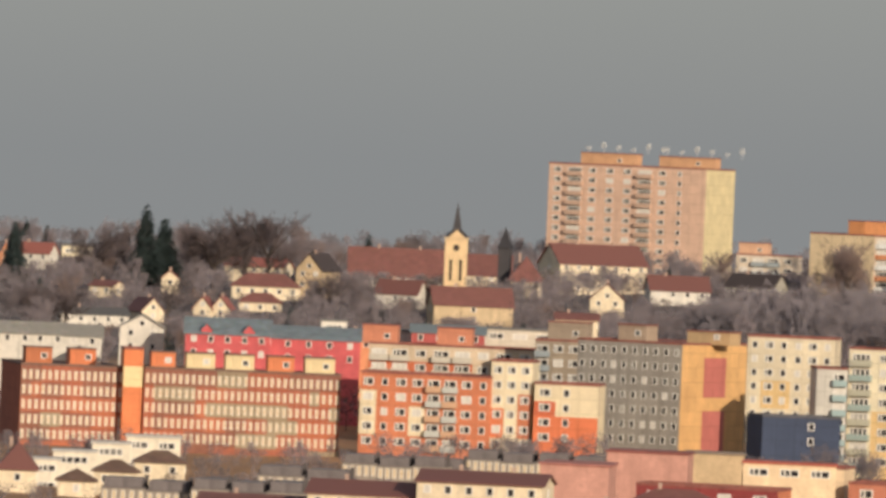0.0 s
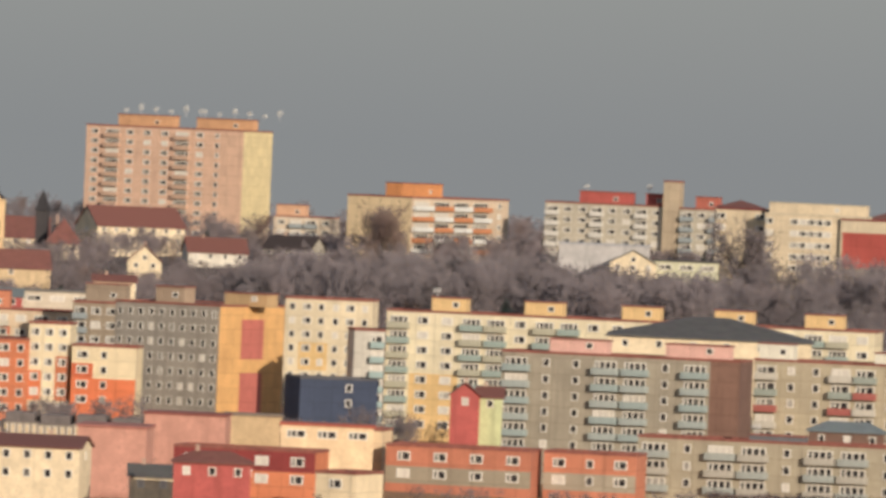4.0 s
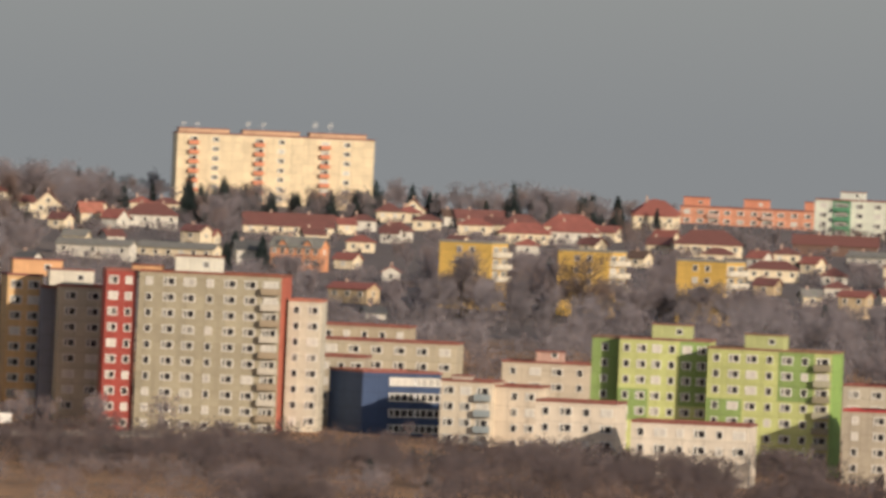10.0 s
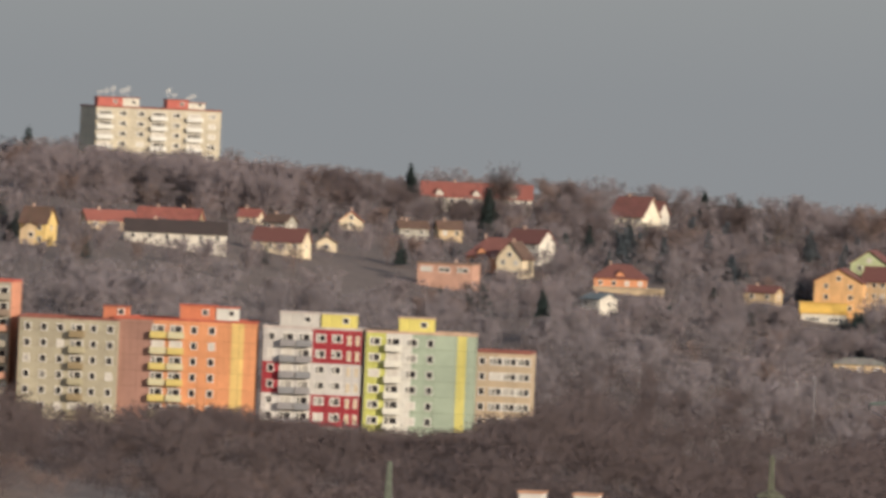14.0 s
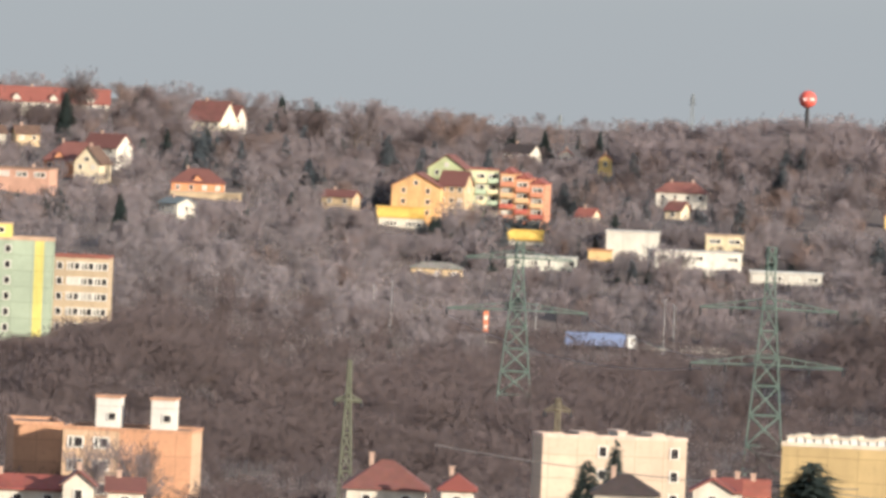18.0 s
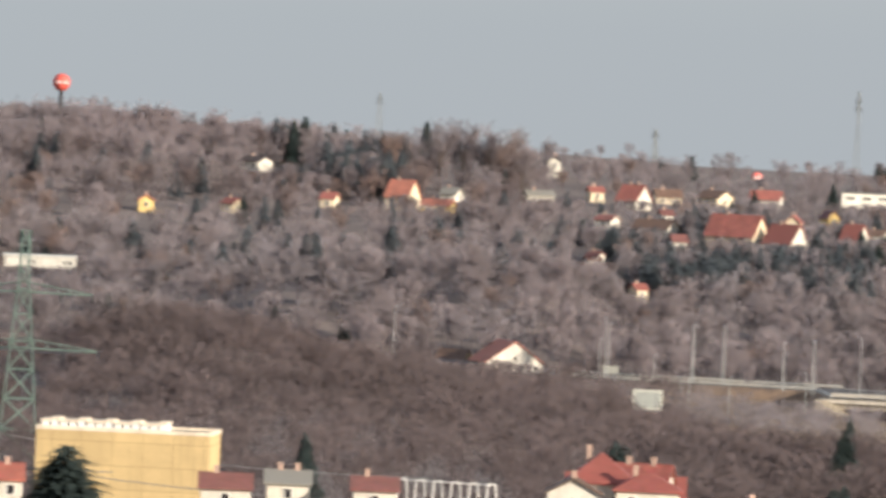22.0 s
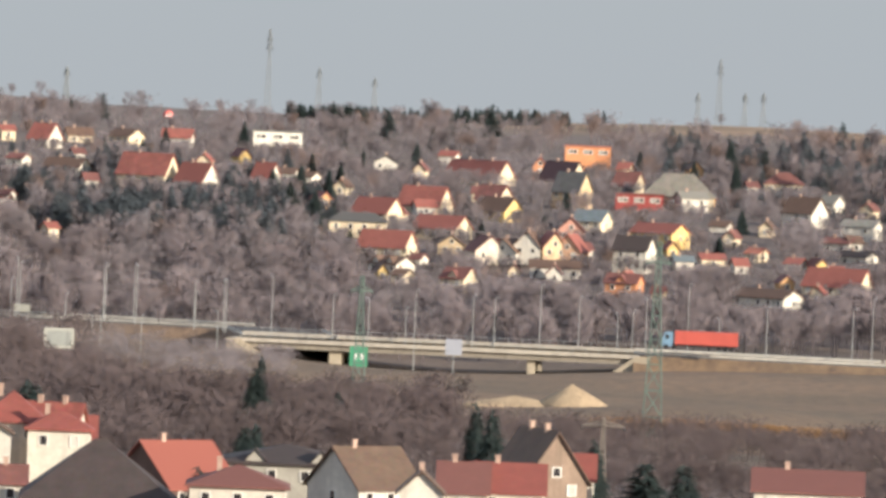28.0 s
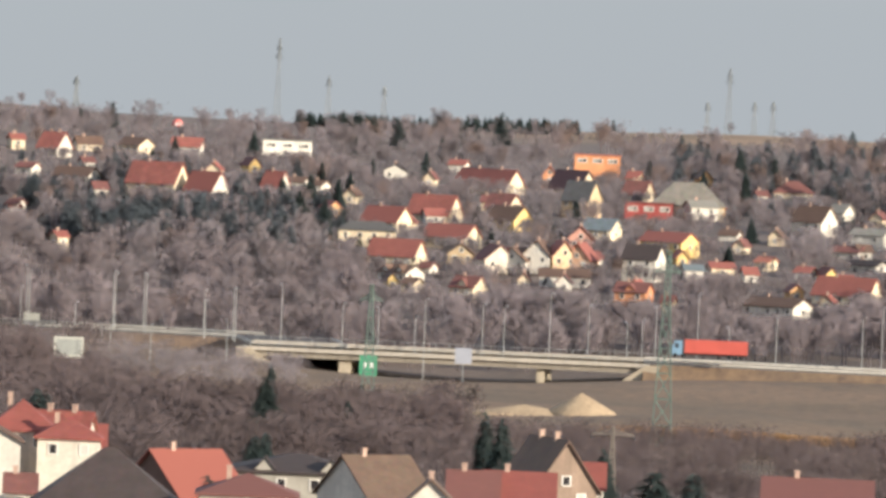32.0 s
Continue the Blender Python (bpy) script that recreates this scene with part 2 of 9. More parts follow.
# ---- mesh helpers ----
CUBE = np.array([(0, 0, 0), (1, 0, 0), (1, 1, 0), (0, 1, 0), (0, 0, 1), (1, 0, 1), (1, 1, 1), (0, 1, 1)], float)
QUADS = [(0, 3, 2, 1), (4, 5, 6, 7), (0, 1, 5, 4), (1, 2, 6, 5), (2, 3, 7, 6), (3, 0, 4, 7)]


def mesh_from(name, verts, faces, mats, slots=None):
    me = bpy.data.meshes.new(name)
    me.from_pydata([tuple(v) for v in verts], [], faces)
    for m in mats:
        me.materials.append(m)
    if slots:
        me.polygons.foreach_set("material_index", slots)
    me.update()
    return me


def boxes(name, items, mats):
    """One mesh of boxes, each (x0, y0, z0, x1, y1, z1[, material slot])."""
    vs, fs, sl = [], [], []
    for it in items:
        o = len(vs)
        a, b = np.array(it[:3], float), np.array(it[3:6], float)
        vs += [tuple(a + c * (b - a)) for c in CUBE]
        fs += [tuple(o + i for i in q) for q in QUADS]
        sl += [it[6] if len(it) > 6 else 0] * 6
    return mesh_from(name, vs, fs, mats, sl)


def beams(name, lines, mat, sides=4):
    """One mesh of bars (ax, ay, az, bx, by, bz, thickness[, end thickness])."""
    vs, fs = [], []
    for ln in lines:
        a, b = Vector(ln[:3]), Vector(ln[3:6])
        r0, r1 = ln[6] / 2, (ln[7] if len(ln) > 7 else ln[6]) / 2
        w = (b - a).normalized()
        u = w.cross(Vector((0.31, 0.87, 0.4))).normalized()
        v = w.cross(u)
        o = len(vs)
        for p, r in ((a, r0), (b, r1)):
            for i in range(sides):
                t = 2 * math.pi * (i + 0.5) / sides
                vs.append(p + (u * math.cos(t) + v * math.sin(t)) * r * 1.2)
        for i in range(sides):
            j = (i + 1) % sides
            fs.append((o + i, o + j, o + sides + j, o + sides + i))
        fs.append(tuple(o + sides - 1 - i for i in range(sides)))
        fs.append(tuple(o + sides + i for i in range(sides)))
    return mesh_from(name, vs, fs, [mat])


def part(name, me, parent, label="", m=None):
    ob = new(name, me)
    ob.parent = parent
    if m is not None:
        ob.matrix_basis = m
    if label:
        ob["label"] = label
    return ob


def thing(name, m, label, category, group="", kind=""):
    ob = new(name)
    ob.empty_display_size = 1.0
    ob.matrix_basis = m
    return tagged(ob, label, category, group, kind)


SHARED = {}


def window_mesh(w, h, pane=None):
    """Frame and sunk panes as one connected sheet of a few faces."""
    key = ("win", w, h, pane is None)
    if key not in SHARED:
        t = min(0.2, w * 0.13)
        posts = [] if w < 1.35 else [-w * 0.16] if w < 2.5 else [-w * 0.26, w * 0.02] if w < 3.4 else [-w * 0.3, -w * 0.04, w * 0.24]
        xs = [-w / 2, -w / 2 + t] + [q + e for q in posts for e in (-0.15, 0.15)] + [w / 2 - t, w / 2]
        zs = [0, t, h - t, h]
        v, f, sl, at = [], [], [], {}

        def p(x, y, z):
            k = (round(x, 4), y, round(z, 4))
            if k not in at:
                at[k] = len(v)
                v.append(k)
            return at[k]

        for i in range(len(xs) - 1):
            for k in range(3):
                a, b, c, d = xs[i], xs[i + 1], zs[k], zs[k + 1]
                if k == 1 and i % 2 == 1:
                    f.append((p(a, -0.03, c), p(b, -0.03, c), p(b, -0.03, d), p(a, -0.03, d)))
                    sl.append(1)
                    for e, g in (((a, c), (b, c)), ((b, c), (b, d)), ((b, d), (a, d)), ((a, d), (a, c))):
                        f.append((p(e[0], -0.1, e[1]), p(g[0], -0.1, g[1]), p(g[0], -0.03, g[1]), p(e[0], -0.03, e[1])))
                        sl.append(0)
                else:
                    f.append((p(a, -0.1, c), p(b, -0.1, c), p(b, -0.1, d), p(a, -0.1, d)))
                    sl.append(2 if 0 < i < len(xs) - 2 else 0)
        for e, g in (((-w / 2, 0), (w / 2, 0)), ((w / 2, 0), (w / 2, h)), ((w / 2, h), (-w / 2, h)), ((-w / 2, h), (-w / 2, 0))):
            f.append((p(g[0], -0.1, g[1]), p(e[0], -0.1, e[1]), p(e[0], 0.03, e[1]), p(g[0], 0.03, g[1])))
            sl.append(0)
        SHARED[key] = mesh_from("window", v, f, [FRAME, pane or PANE, PIER], sl)
    return SHARED[key]


def balcony_mesh(w, rgb):
    """Slab and breast wall of a balcony as one open tray."""
    key = ("bal", w, rgb)
    if key not in SHARED:
        x, t, y, h = w / 2, 0.1, -1.15, 1.05
        v = [(-x, y, -0.15), (x, y, -0.15), (x, 0, -0.15), (-x, 0, -0.15), (-x, y, h), (x, y, h), (x, 0, h), (-x, 0, h),
             (-x + t, y + t, 0), (x - t, y + t, 0), (x - t, 0, 0), (-x + t, 0, 0), (-x + t, y + t, h), (x - t, y + t, h), (x - t, 0, h), (-x + t, 0, h)]
        f = [(3, 2, 1, 0), (0, 1, 5, 4), (1, 2, 6, 5), (3, 0, 4, 7), (8, 9, 10, 11), (9, 8, 12, 13), (10, 9, 13, 14), (8, 11, 15, 12), (4, 5, 13, 12), (5, 6, 14, 13), (7, 4, 12, 15)]
        SHARED[key] = mesh_from("balcony", v, f, [CONCRETE, surface(rgb, 0.7, 0.3, 1.5, 0.1)], [0, 1, 1, 1, 0, 0, 0, 0, 0, 0, 0])
    return SHARED[key]


def facade(owner, cols, rows, width, top, pitch, y, turn, bal, off=0.0):
    """Windows and balconies of one side. cols: one letter a bay. W wide, w narrow, D two narrow, B balcony, T band of glass, . blank."""
    n = len(cols)
    bw = width / n
    for i, c in enumerate(cols):
        if c == ".":
            continue
        x = -width / 2 + bw * (i + 0.5) + off
        for r in range(rows):
            z = top - (r + 1) * pitch
            base = turn @ Matrix.Translation((x, y, z + 0.85))
            if c == "W":
                part("window", window_mesh(round(min(2.1, bw * 0.62), 1), 1.5), owner, "", base)
            elif c == "w":
                part("window", window_mesh(round(min(1.2, bw * 0.45), 1), 1.45), owner, "", base)
            elif c == "D":
                for s in (-0.25, 0.25):
                    part("window", window_mesh(round(bw * 0.24, 1), 1.75, BLIND), owner, "", turn @ Matrix.Translation((x + s * bw, y, z + 0.5)))
            elif c == "T":
                part("window", window_mesh(round(bw * 0.96, 1), 1.5), owner, "", base)
            elif c == "B":
                b = round(bw * 0.92, 1)
                part("window", window_mesh(round(b * 0.8, 1), 2.1), owner, "", turn @ Matrix.Translation((x, y, z + 0.25)))
                part("balcony", balcony_mesh(b, bal[(r + i) % len(bal)]), owner, "", turn @ Matrix.Translation((x, y, z + 0.1)))


def antenna_mesh(h):
    key = ("ant", h)
    if key not in SHARED:
        ln = [(0, 0, 0, 0, 0, h, 0.14), (-0.6, 0, h * 0.75, 0.6, 0, h * 0.75, 0.1), (0.5, -0.15, h * 0.5, 0.5, -0.15, h * 1.0, 0.3), (-0.5, -0.15, h * 0.45, -0.5, -0.15, h * 0.9, 0.3), (0, -0.3, h * 0.6, 0, -0.3, h * 1.02, 0.26)]
        SHARED[key] = beams("antenna", ln, surface((214, 214, 210), 0.5))
    return SHARED[key]


def block(label, x, y, z, top, yaw, w, d, cols, rows, rgb, side=(), bal=((150, 160, 162),), zones=(), pent=(), pitch=2.8, cap=(150, 84, 70), roof=None, masts=0, crown=None, vents=0, category="apartment block"):
    """A block of flats. The origin is the middle of its footprint; the front looks along local -y. zones are (from bay, to bay, from row, to row, colour)."""
    h = top - z
    outlook(x, y, w / 2, max(z, top - rows * pitch), top, 0.24 if y < 2250 else 0.36)
    o = thing("apartment_block", pose(x, y, z, 0, 0, yaw), label, category, "blocks of the town")
    part("wall", boxes("wall", [(-w / 2, -d / 2, 0, w / 2, d / 2, h)], [panel_wall(rgb)]), o)
    part("roof", boxes("roof", [(-w / 2 + 0.3, -d / 2 + 0.3, h, w / 2 - 0.3, d / 2 - 0.3, h + 0.12)], [FELT]), o)
    e = 0.08
    part("parapet", ring("parapet", -w / 2 - e, -d / 2 - e, w / 2 + e, d / 2 + e, 0.4, h, h + 0.45, [surface(cap, 0.8, 0.4, 2.0, 0.15)]), o)
    if crown:
        v, f = hip_roof(w - 0.6, d - 0.6, h + 0.1, crown[0], 0.0)
        part("pitched_roof", mesh_from("pitched_roof", v, f, [surface(crown[1], 0.6)]), o)
    for i in range(vents):
        part("roof_vent", boxes("roof_vent", [(-0.8, -0.9, -0.3, 0.8, 0.9, 1.1), (-0.95, -1.05, 1.1, 0.95, 1.05, 1.25)], [surface((108, 114, 122), 0.6)]), o, "", Matrix.Translation((-w / 2 + 1.4, -d / 2 + d * (i + 0.6) / vents, h + 0.3)))
    n = len(cols)
    for c0, c1, r0, r1, c in zones:
        zz = max(0.0, h - r1 * pitch - (0.35 if r1 < rows else 9))
        part("colour_panel", boxes("colour_panel", [(-w / 2 + w * c0 / n, -d / 2 - 0.035, zz, -w / 2 + w * c1 / n, -d / 2 + 0.02, h - r0 * pitch - (0.35 if r0 else 0.0))], [panel_wall(c)]), o)
    room = max(1, min(rows, int((h - 0.3) / pitch)))
    facade(o, cols, room, w, h - 0.3, pitch, -d / 2 - 0.04, Matrix(), bal)
    for which, letters, c, *patches in side:
        s = 1 if which == "R" else -1
        for y0, y1, z0, z1, pc in patches:
            part("colour_panel", boxes("colour_panel", [(s * w / 2, -d / 2 + d * y0, max(0, h - z1), s * (w / 2 + 0.09), -d / 2 + d * y1, h - z0)], [panel_wall(pc)]), o)
        if c:
            part("end_panel", boxes("end_panel", [(s * w / 2, -d / 2, 0, s * (w / 2 + 0.05), d / 2, h - 0.02)], [panel_wall(c)]), o)
        if letters:
            facade(o, letters, room, d, h - 0.3, pitch, -w / 2 - 0.06, Matrix.Rotation(s * math.pi / 2, 4, "Z"), bal)
    for px, pw, ph, c in pent:
        p = part("stair_head", boxes("stair_head", [(-pw / 2, -2.2, 0, pw / 2, 2.6, ph), (-pw / 2 - 0.15, -2.35, ph, pw / 2 + 0.15, 2.75, ph + 0.25, 1)],
                 [panel_wall(c), surface(cap, 0.8, 0.4, 2.0, 0.15)]), o, "", Matrix.Translation((px * w - w / 2, 0, h + 0.1)))
        if ph > 1.6:
            part("window", window_mesh(1.2, 1.1), p, "", Matrix.Translation((pw * 0.2, -2.22, 1.0)))
    for i in range(masts):
        px, pw, ph, c = pent[i % len(pent)] if pent else (0.5, 4, 0, 0)
        part("antenna", antenna_mesh(1.7 + 0.7 * (i % 3)), o, "", Matrix.Translation((px * w - w / 2 + (-0.4 + 0.27 * (i // max(1, len(pent)))) * pw, -0.6, h + 0.1 + ph + 0.2)))
    return o


# ---- trees ----
def twig_tree(seed, h, spread, count, trunk=0.36, poplar=False, thick=1.0):
    """Trunk with limbs, and a crown of twig sprays, as two lists of points and faces."""
    rnd = random.Random(seed)
    limbs = [(0, 0, -0.4, 0, 0, h * 0.55, h * 0.045 * trunk / 0.36, h * 0.025)]
    tips = []
    for i in range(13):
        a = rnd.random() * 6.283
        z0 = h * (0.16 + 0.4 * rnd.random())
        r = spread * (0.35 + 0.6 * rnd.random())
        z1 = min(h * 0.97, z0 + h * (0.2 + 0.34 * rnd.random()) * (1.4 if poplar else 1))
        limbs.append((0, 0, z0, r * math.cos(a), r * math.sin(a), z1, h * 0.018, h * 0.006))
        tips.append(((0, 0, z0), (r * math.cos(a), r * math.sin(a), z1)))
    tips.append(((0, 0, h * 0.45), (0, 0, h * 0.95)))
    vs, fs = [], []
    for i in range(count):
        (x0, y0, z0), (x1, y1, z1) = tips[rnd.randrange(len(tips))]
        k = 0.35 + 0.75 * rnd.random() ** 0.7
        p = Vector((x0 + (x1 - x0) * k, y0 + (y1 - y0) * k, z0 + (z1 - z0) * k))
        p += Vector((rnd.gauss(0, 1), rnd.gauss(0, 1), rnd.gauss(0, 0.8))) * spread * 0.16
        q = Vector((p.x, p.y, p.z - h * 0.35))
        q = (q.normalized() + Vector((rnd.gauss(0, 0.6), rnd.gauss(0, 0.6), rnd.gauss(0.35, 0.5)))).normalized()
        ln = h * (0.06 + 0.08 * rnd.random())
        s = q.cross(Vector((rnd.gauss(0, 1), rnd.gauss(0, 1), rnd.gauss(0, 1)))).normalized() * h * (0.007 + 0.012 * rnd.random()) * thick
        o = len(vs)
        vs += [p - s, p + s, p + q * ln]
        fs.append((o, o + 1, o + 2))
    return limbs, vs, fs


def fir_tree(seed, h, spread, count, fine=1.0):
    rnd = random.Random(seed)
    limbs = [(0, 0, -0.4, 0, 0, h * 0.97, h * 0.03, 0.03)]
    vs, fs = [], []
    for i in range(count):
        k = 1 - math.sqrt(rnd.random())
        z = h * (0.08 + 0.92 * k)
        a = rnd.random() * 6.283
        lobe = 0.78 + 0.22 * math.sin(a * 3 + seed) + 0.16 * math.sin(z * 4.2 / h * 6.3 + a)
        r = spread * (1.02 - k) * lobe * (0.45 + 0.6 * rnd.random())
        w = Vector((math.cos(a), math.sin(a), 0))
        p = w * r + Vector((0, 0, z + 0.02 * h * rnd.random()))
        q = (w + Vector((rnd.gauss(0, 0.3), rnd.gauss(0, 0.3), -0.35 + rnd.gauss(0, 0.25)))).normalized()
        ln = spread * (0.28 + 0.25 * rnd.random()) * fine
        s = q.cross(Vector((rnd.gauss(0, 0.3), rnd.gauss(0, 0.3), 1))).normalized() * spread * 0.1 * fine
        o = len(vs)
        vs += [p - s, p + s, p + q * ln]
        fs.append((o, o + 1, o + 2))
    vs += [Vector((-0.05, 0, h * 0.9)), Vector((0.05, 0, h * 0.9)), Vector((0, 0, h * 1.02))]
    fs.append((len(vs) - 3, len(vs) - 2, len(vs) - 1))
    return limbs, vs, fs


BARE = [twig_tree(i, 10.0, (3.6, 4.2, 3.2, 4.6)[i], 1000, thick=1.7) for i in range(4)]
SLIM = [twig_tree(20 + i, 10.0, 1.7, 620, poplar=True, thick=1.7) for i in range(2)]
BUSH = [twig_tree(40 + i, 10.0, 6.5, 420, thick=1.6) for i in range(3)]
STAND = [twig_tree(80 + i, 10.0, (3.9, 4.6, 3.4, 2.6)[i], 300, thick=3.0) for i in range(4)]
SCRUB = [twig_tree(90 + i, 10.0, 7.0, 260, thick=3.4) for i in range(3)]
FIRS = [fir_tree(60 + i, 10.0, (2.2, 2.9, 2.5)[i], 900) for i in range(3)] + [fir_tree(70 + i, 10.0, (2.2, 2.9, 2.5)[i], 4200, 0.62) for i in range(3)]


KINDS = {"bare": BARE, "slim": SLIM, "bush": BUSH, "fir": FIRS, "stand": STAND, "scrub": SCRUB}


def tree_meshes(kind, i, mat):
    key = ("tree", kind, i, mat.name)
    if key not in SHARED:
        limbs, vs, fs = KINDS[kind][i]
        SHARED[key] = (beams("trunk", limbs, BARK, 5), mesh_from("crown", vs, fs, [mat]))
    return SHARED[key]


def tree(kind, x, y, h, i=0, mat=None, label="", width=1.0):
    mat = mat or (NEEDLE if kind == "fir" else TWIG)
    pool = KINDS[kind]
    trunk, crown = tree_meshes(kind, 3 + i % 3 if kind == "fir" else i % len(pool), mat)
    label = label or {"bare": "bare broadleaf tree with brown winter twigs", "slim": "tall slim bare tree with upright twigs",
                      "bush": "bare brown winter shrub on the slope", "fir": "dark green conifer with drooping boughs"}[kind]
    o = thing("tree", pose(x, y, ground_z(x, y) - 0.1, 0, 0, (x * 37) % 360), label, "tree", "trees of the town")
    o.scale = (h / 10 * width, h / 10 * width, h / 10)
    part("trunk", trunk, o)
    part("crown", crown, o)
    return o


def woods(name, label, spots, kinds, mat):
    """A stand of trees too many to count, in one mesh. spots: (x, y, height)."""
    vs, fs, base = [], [], 0
    rnd = random.Random(len(spots))
    protos = []
    for kind, i in kinds:
        limbs, v, f = KINDS[kind][i]
        v = np.array([tuple(p) for p in v], float)
        tv = beams("limb", limbs[:4], BARK, 3)
        lv = np.array([tuple(p.co) for p in tv.vertices], float)
        lf = [tuple(p.vertices) for p in tv.polygons if len(p.vertices) == 4]
        tri = [(a, b, c) for a, b, c, d in lf] + [(a, c, d) for a, b, c, d in lf]
        bpy.data.meshes.remove(tv)
        protos.append((np.vstack([v, lv]), np.vstack([np.array(f), np.array(tri) + len(v)])))
    for x, y, h in spots:
        v, f = protos[rnd.randrange(len(protos))]
        a = rnd.random() * 6.283
        c, s = math.cos(a) * h / 10, math.sin(a) * h / 10
        wide = 0.9 + 0.4 * rnd.random()
        p = np.empty_like(v)
        p[:, 0] = (v[:, 0] * c - v[:, 1] * s) * wide + x
        p[:, 1] = (v[:, 0] * s + v[:, 1] * c) * wide + y
        p[:, 2] = v[:, 2] * h / 10 + ground_z(x, y) - 0.1
        vs.append(p)
        fs.append(f + base)
        base += len(v)
    vs, fs = np.vstack(vs), np.vstack(fs)
    me = bpy.data.meshes.new(name)
    me.vertices.add(len(vs))
    me.vertices.foreach_set("co", vs.ravel())
    me.loops.add(fs.size)
    me.loops.foreach_set("vertex_index", fs.ravel().astype(np.int32))
    me.polygons.add(len(fs))
    me.polygons.foreach_set("loop_start", np.arange(0, fs.size, 3, dtype=np.int32))
    me.materials.append(mat)
    me.update(calc_edges=True)
    return tagged(new(name, me), label, "woods", kind="stuff")


def hides(x, y, h):
    """Whether a tree here would stand right before a building that has an open outlook."""
    d, a = math.hypot(x, y), math.degrees(math.atan2(x, y))
    top = (ground_z(x, y) + h - EYE) / d
    for b, half, dist, low, high, share in CLEAR:
        if abs(a - b) < half + 20 * h / d and d < dist + half / 57.3 * dist and top > low + (high - low) * share:
            return True
    return False


def open_land(a, d):
    """Meadows without trees: the grassy bank above the blocks, and the bare top of the far ridge."""
    return (0.9 < a < 3.5 and abs(d - 2250 - (a - 1.1) * 92) < 62) or (14.0 < a and d > 3130)


def scatter(a0, a1, d0, d1, count, h0, h1, seed, keep=None):
    """Spots spread over a stretch of land between two bearings (degrees) and two distances."""
    rnd = random.Random(seed)
    out = []
    while len(out) < count:
        a, d = radians(a0 + (a1 - a0) * rnd.random()), d0 + (d1 - d0) * rnd.random()
        x, y = d * math.sin(a), d * math.cos(a)
        if (keep and not keep(math.degrees(a), d)) or (open_land(math.degrees(a), d) and rnd.random() < 0.9):
            count -= 1
            continue
        h = h0 + (h1 - h0) * rnd.random()
        while h > 1.4 and hides(x, y, h):
            h *= 0.78
        if h <= 1.4:
            count -= 1
            continue
        out.append((x, y, h))
    return out


# ---- ground ----
def build_ground():
    angles = list(np.arange(-16.0, 16.01, 0.1)) + list(np.arange(20, 341, 6.0))
    dists = [0, 20, 40, 80, 140, 250, 450, 750, 1050] + list(range(1100, 3500, 25)) + list(range(3500, 5001, 100))
    vs, fs = [], []
    for a in angles:
        for d in dists:
            x, y = d * math.sin(radians(a)), d * math.cos(radians(a))
            vs.append((x, y, ground_z(x, y)))
    n, m = len(angles), len(dists)
    for i in range(n):
        j = (i + 1) % n
        for k in range(m - 1):
            fs.append((i * m + k, i * m + k + 1, j * m + k + 1, j * m + k))
    me = mesh_from("ground", vs, [tuple(reversed(q)) for q in fs], [GROUND])
    me.polygons.foreach_set("use_smooth", [True] * len(fs))
    tagged(new("ground", me), "brown winter grass and bare earth of valley and hills", "ground", kind="structure")


build_ground()


# ---- houses and other kinds of things ----
def ring(name, x0, y0, x1, y1, t, z0, z1, mats):
    """A closed upright rim, wall thickness t, as one connected mesh."""
    v, f = [], []
    for z in (z0, z1):
        for a, b in ((x0, y0), (x1, y0), (x1, y1), (x0, y1)):
            v.append((a, b, z))
        for a, b in ((x0 + t, y0 + t), (x1 - t, y0 + t), (x1 - t, y1 - t), (x0 + t, y1 - t)):
            v.append((a, b, z))
    for i in range(4):
        j = (i + 1) % 4
        f += [(i, j, 8 + j, 8 + i), (4 + j, 4 + i, 12 + i, 12 + j), (8 + i, 8 + j, 12 + j, 12 + i), (j, i, 4 + i, 4 + j)]
    return mesh_from(name, v, f, mats)


def gable_body(w, d, e, r):
    """Walls with a gable at each end, ridge along x."""
    v = [(-w / 2, -d / 2, 0), (w / 2, -d / 2, 0), (w / 2, d / 2, 0), (-w / 2, d / 2, 0), (-w / 2, -d / 2, e), (w / 2, -d / 2, e), (w / 2, d / 2, e), (-w / 2, d / 2, e), (-w / 2, 0, e + r), (w / 2, 0, e + r)]
    return v, [(0, 1, 5, 4), (2, 3, 7, 6), (1, 2, 6, 9, 5), (3, 0, 4, 8, 7), (4, 5, 9, 8), (6, 7, 8, 9), (3, 2, 1, 0)]


def gable_roof(w, d, e, r, o=0.45, t=0.22):
    """Both slopes in one folded sheet with thickness and overhang."""
    k = r / (d / 2)
    y, ze, x = d / 2 + o, e - o * k, w / 2 + o
    v = []
    for s in (-x, x):
        v += [(s, -y, ze + 0.02), (s, 0, e + r + 0.02), (s, y, ze + 0.02), (s, y, ze + t), (s, 0, e + r + t * 1.2), (s, -y, ze + t)]
    f = [tuple(range(6)), tuple(range(11, 5, -1))]
    f += [((i + 1) % 6, i, 6 + i, 6 + (i + 1) % 6) for i in range(6)]
    return v, f


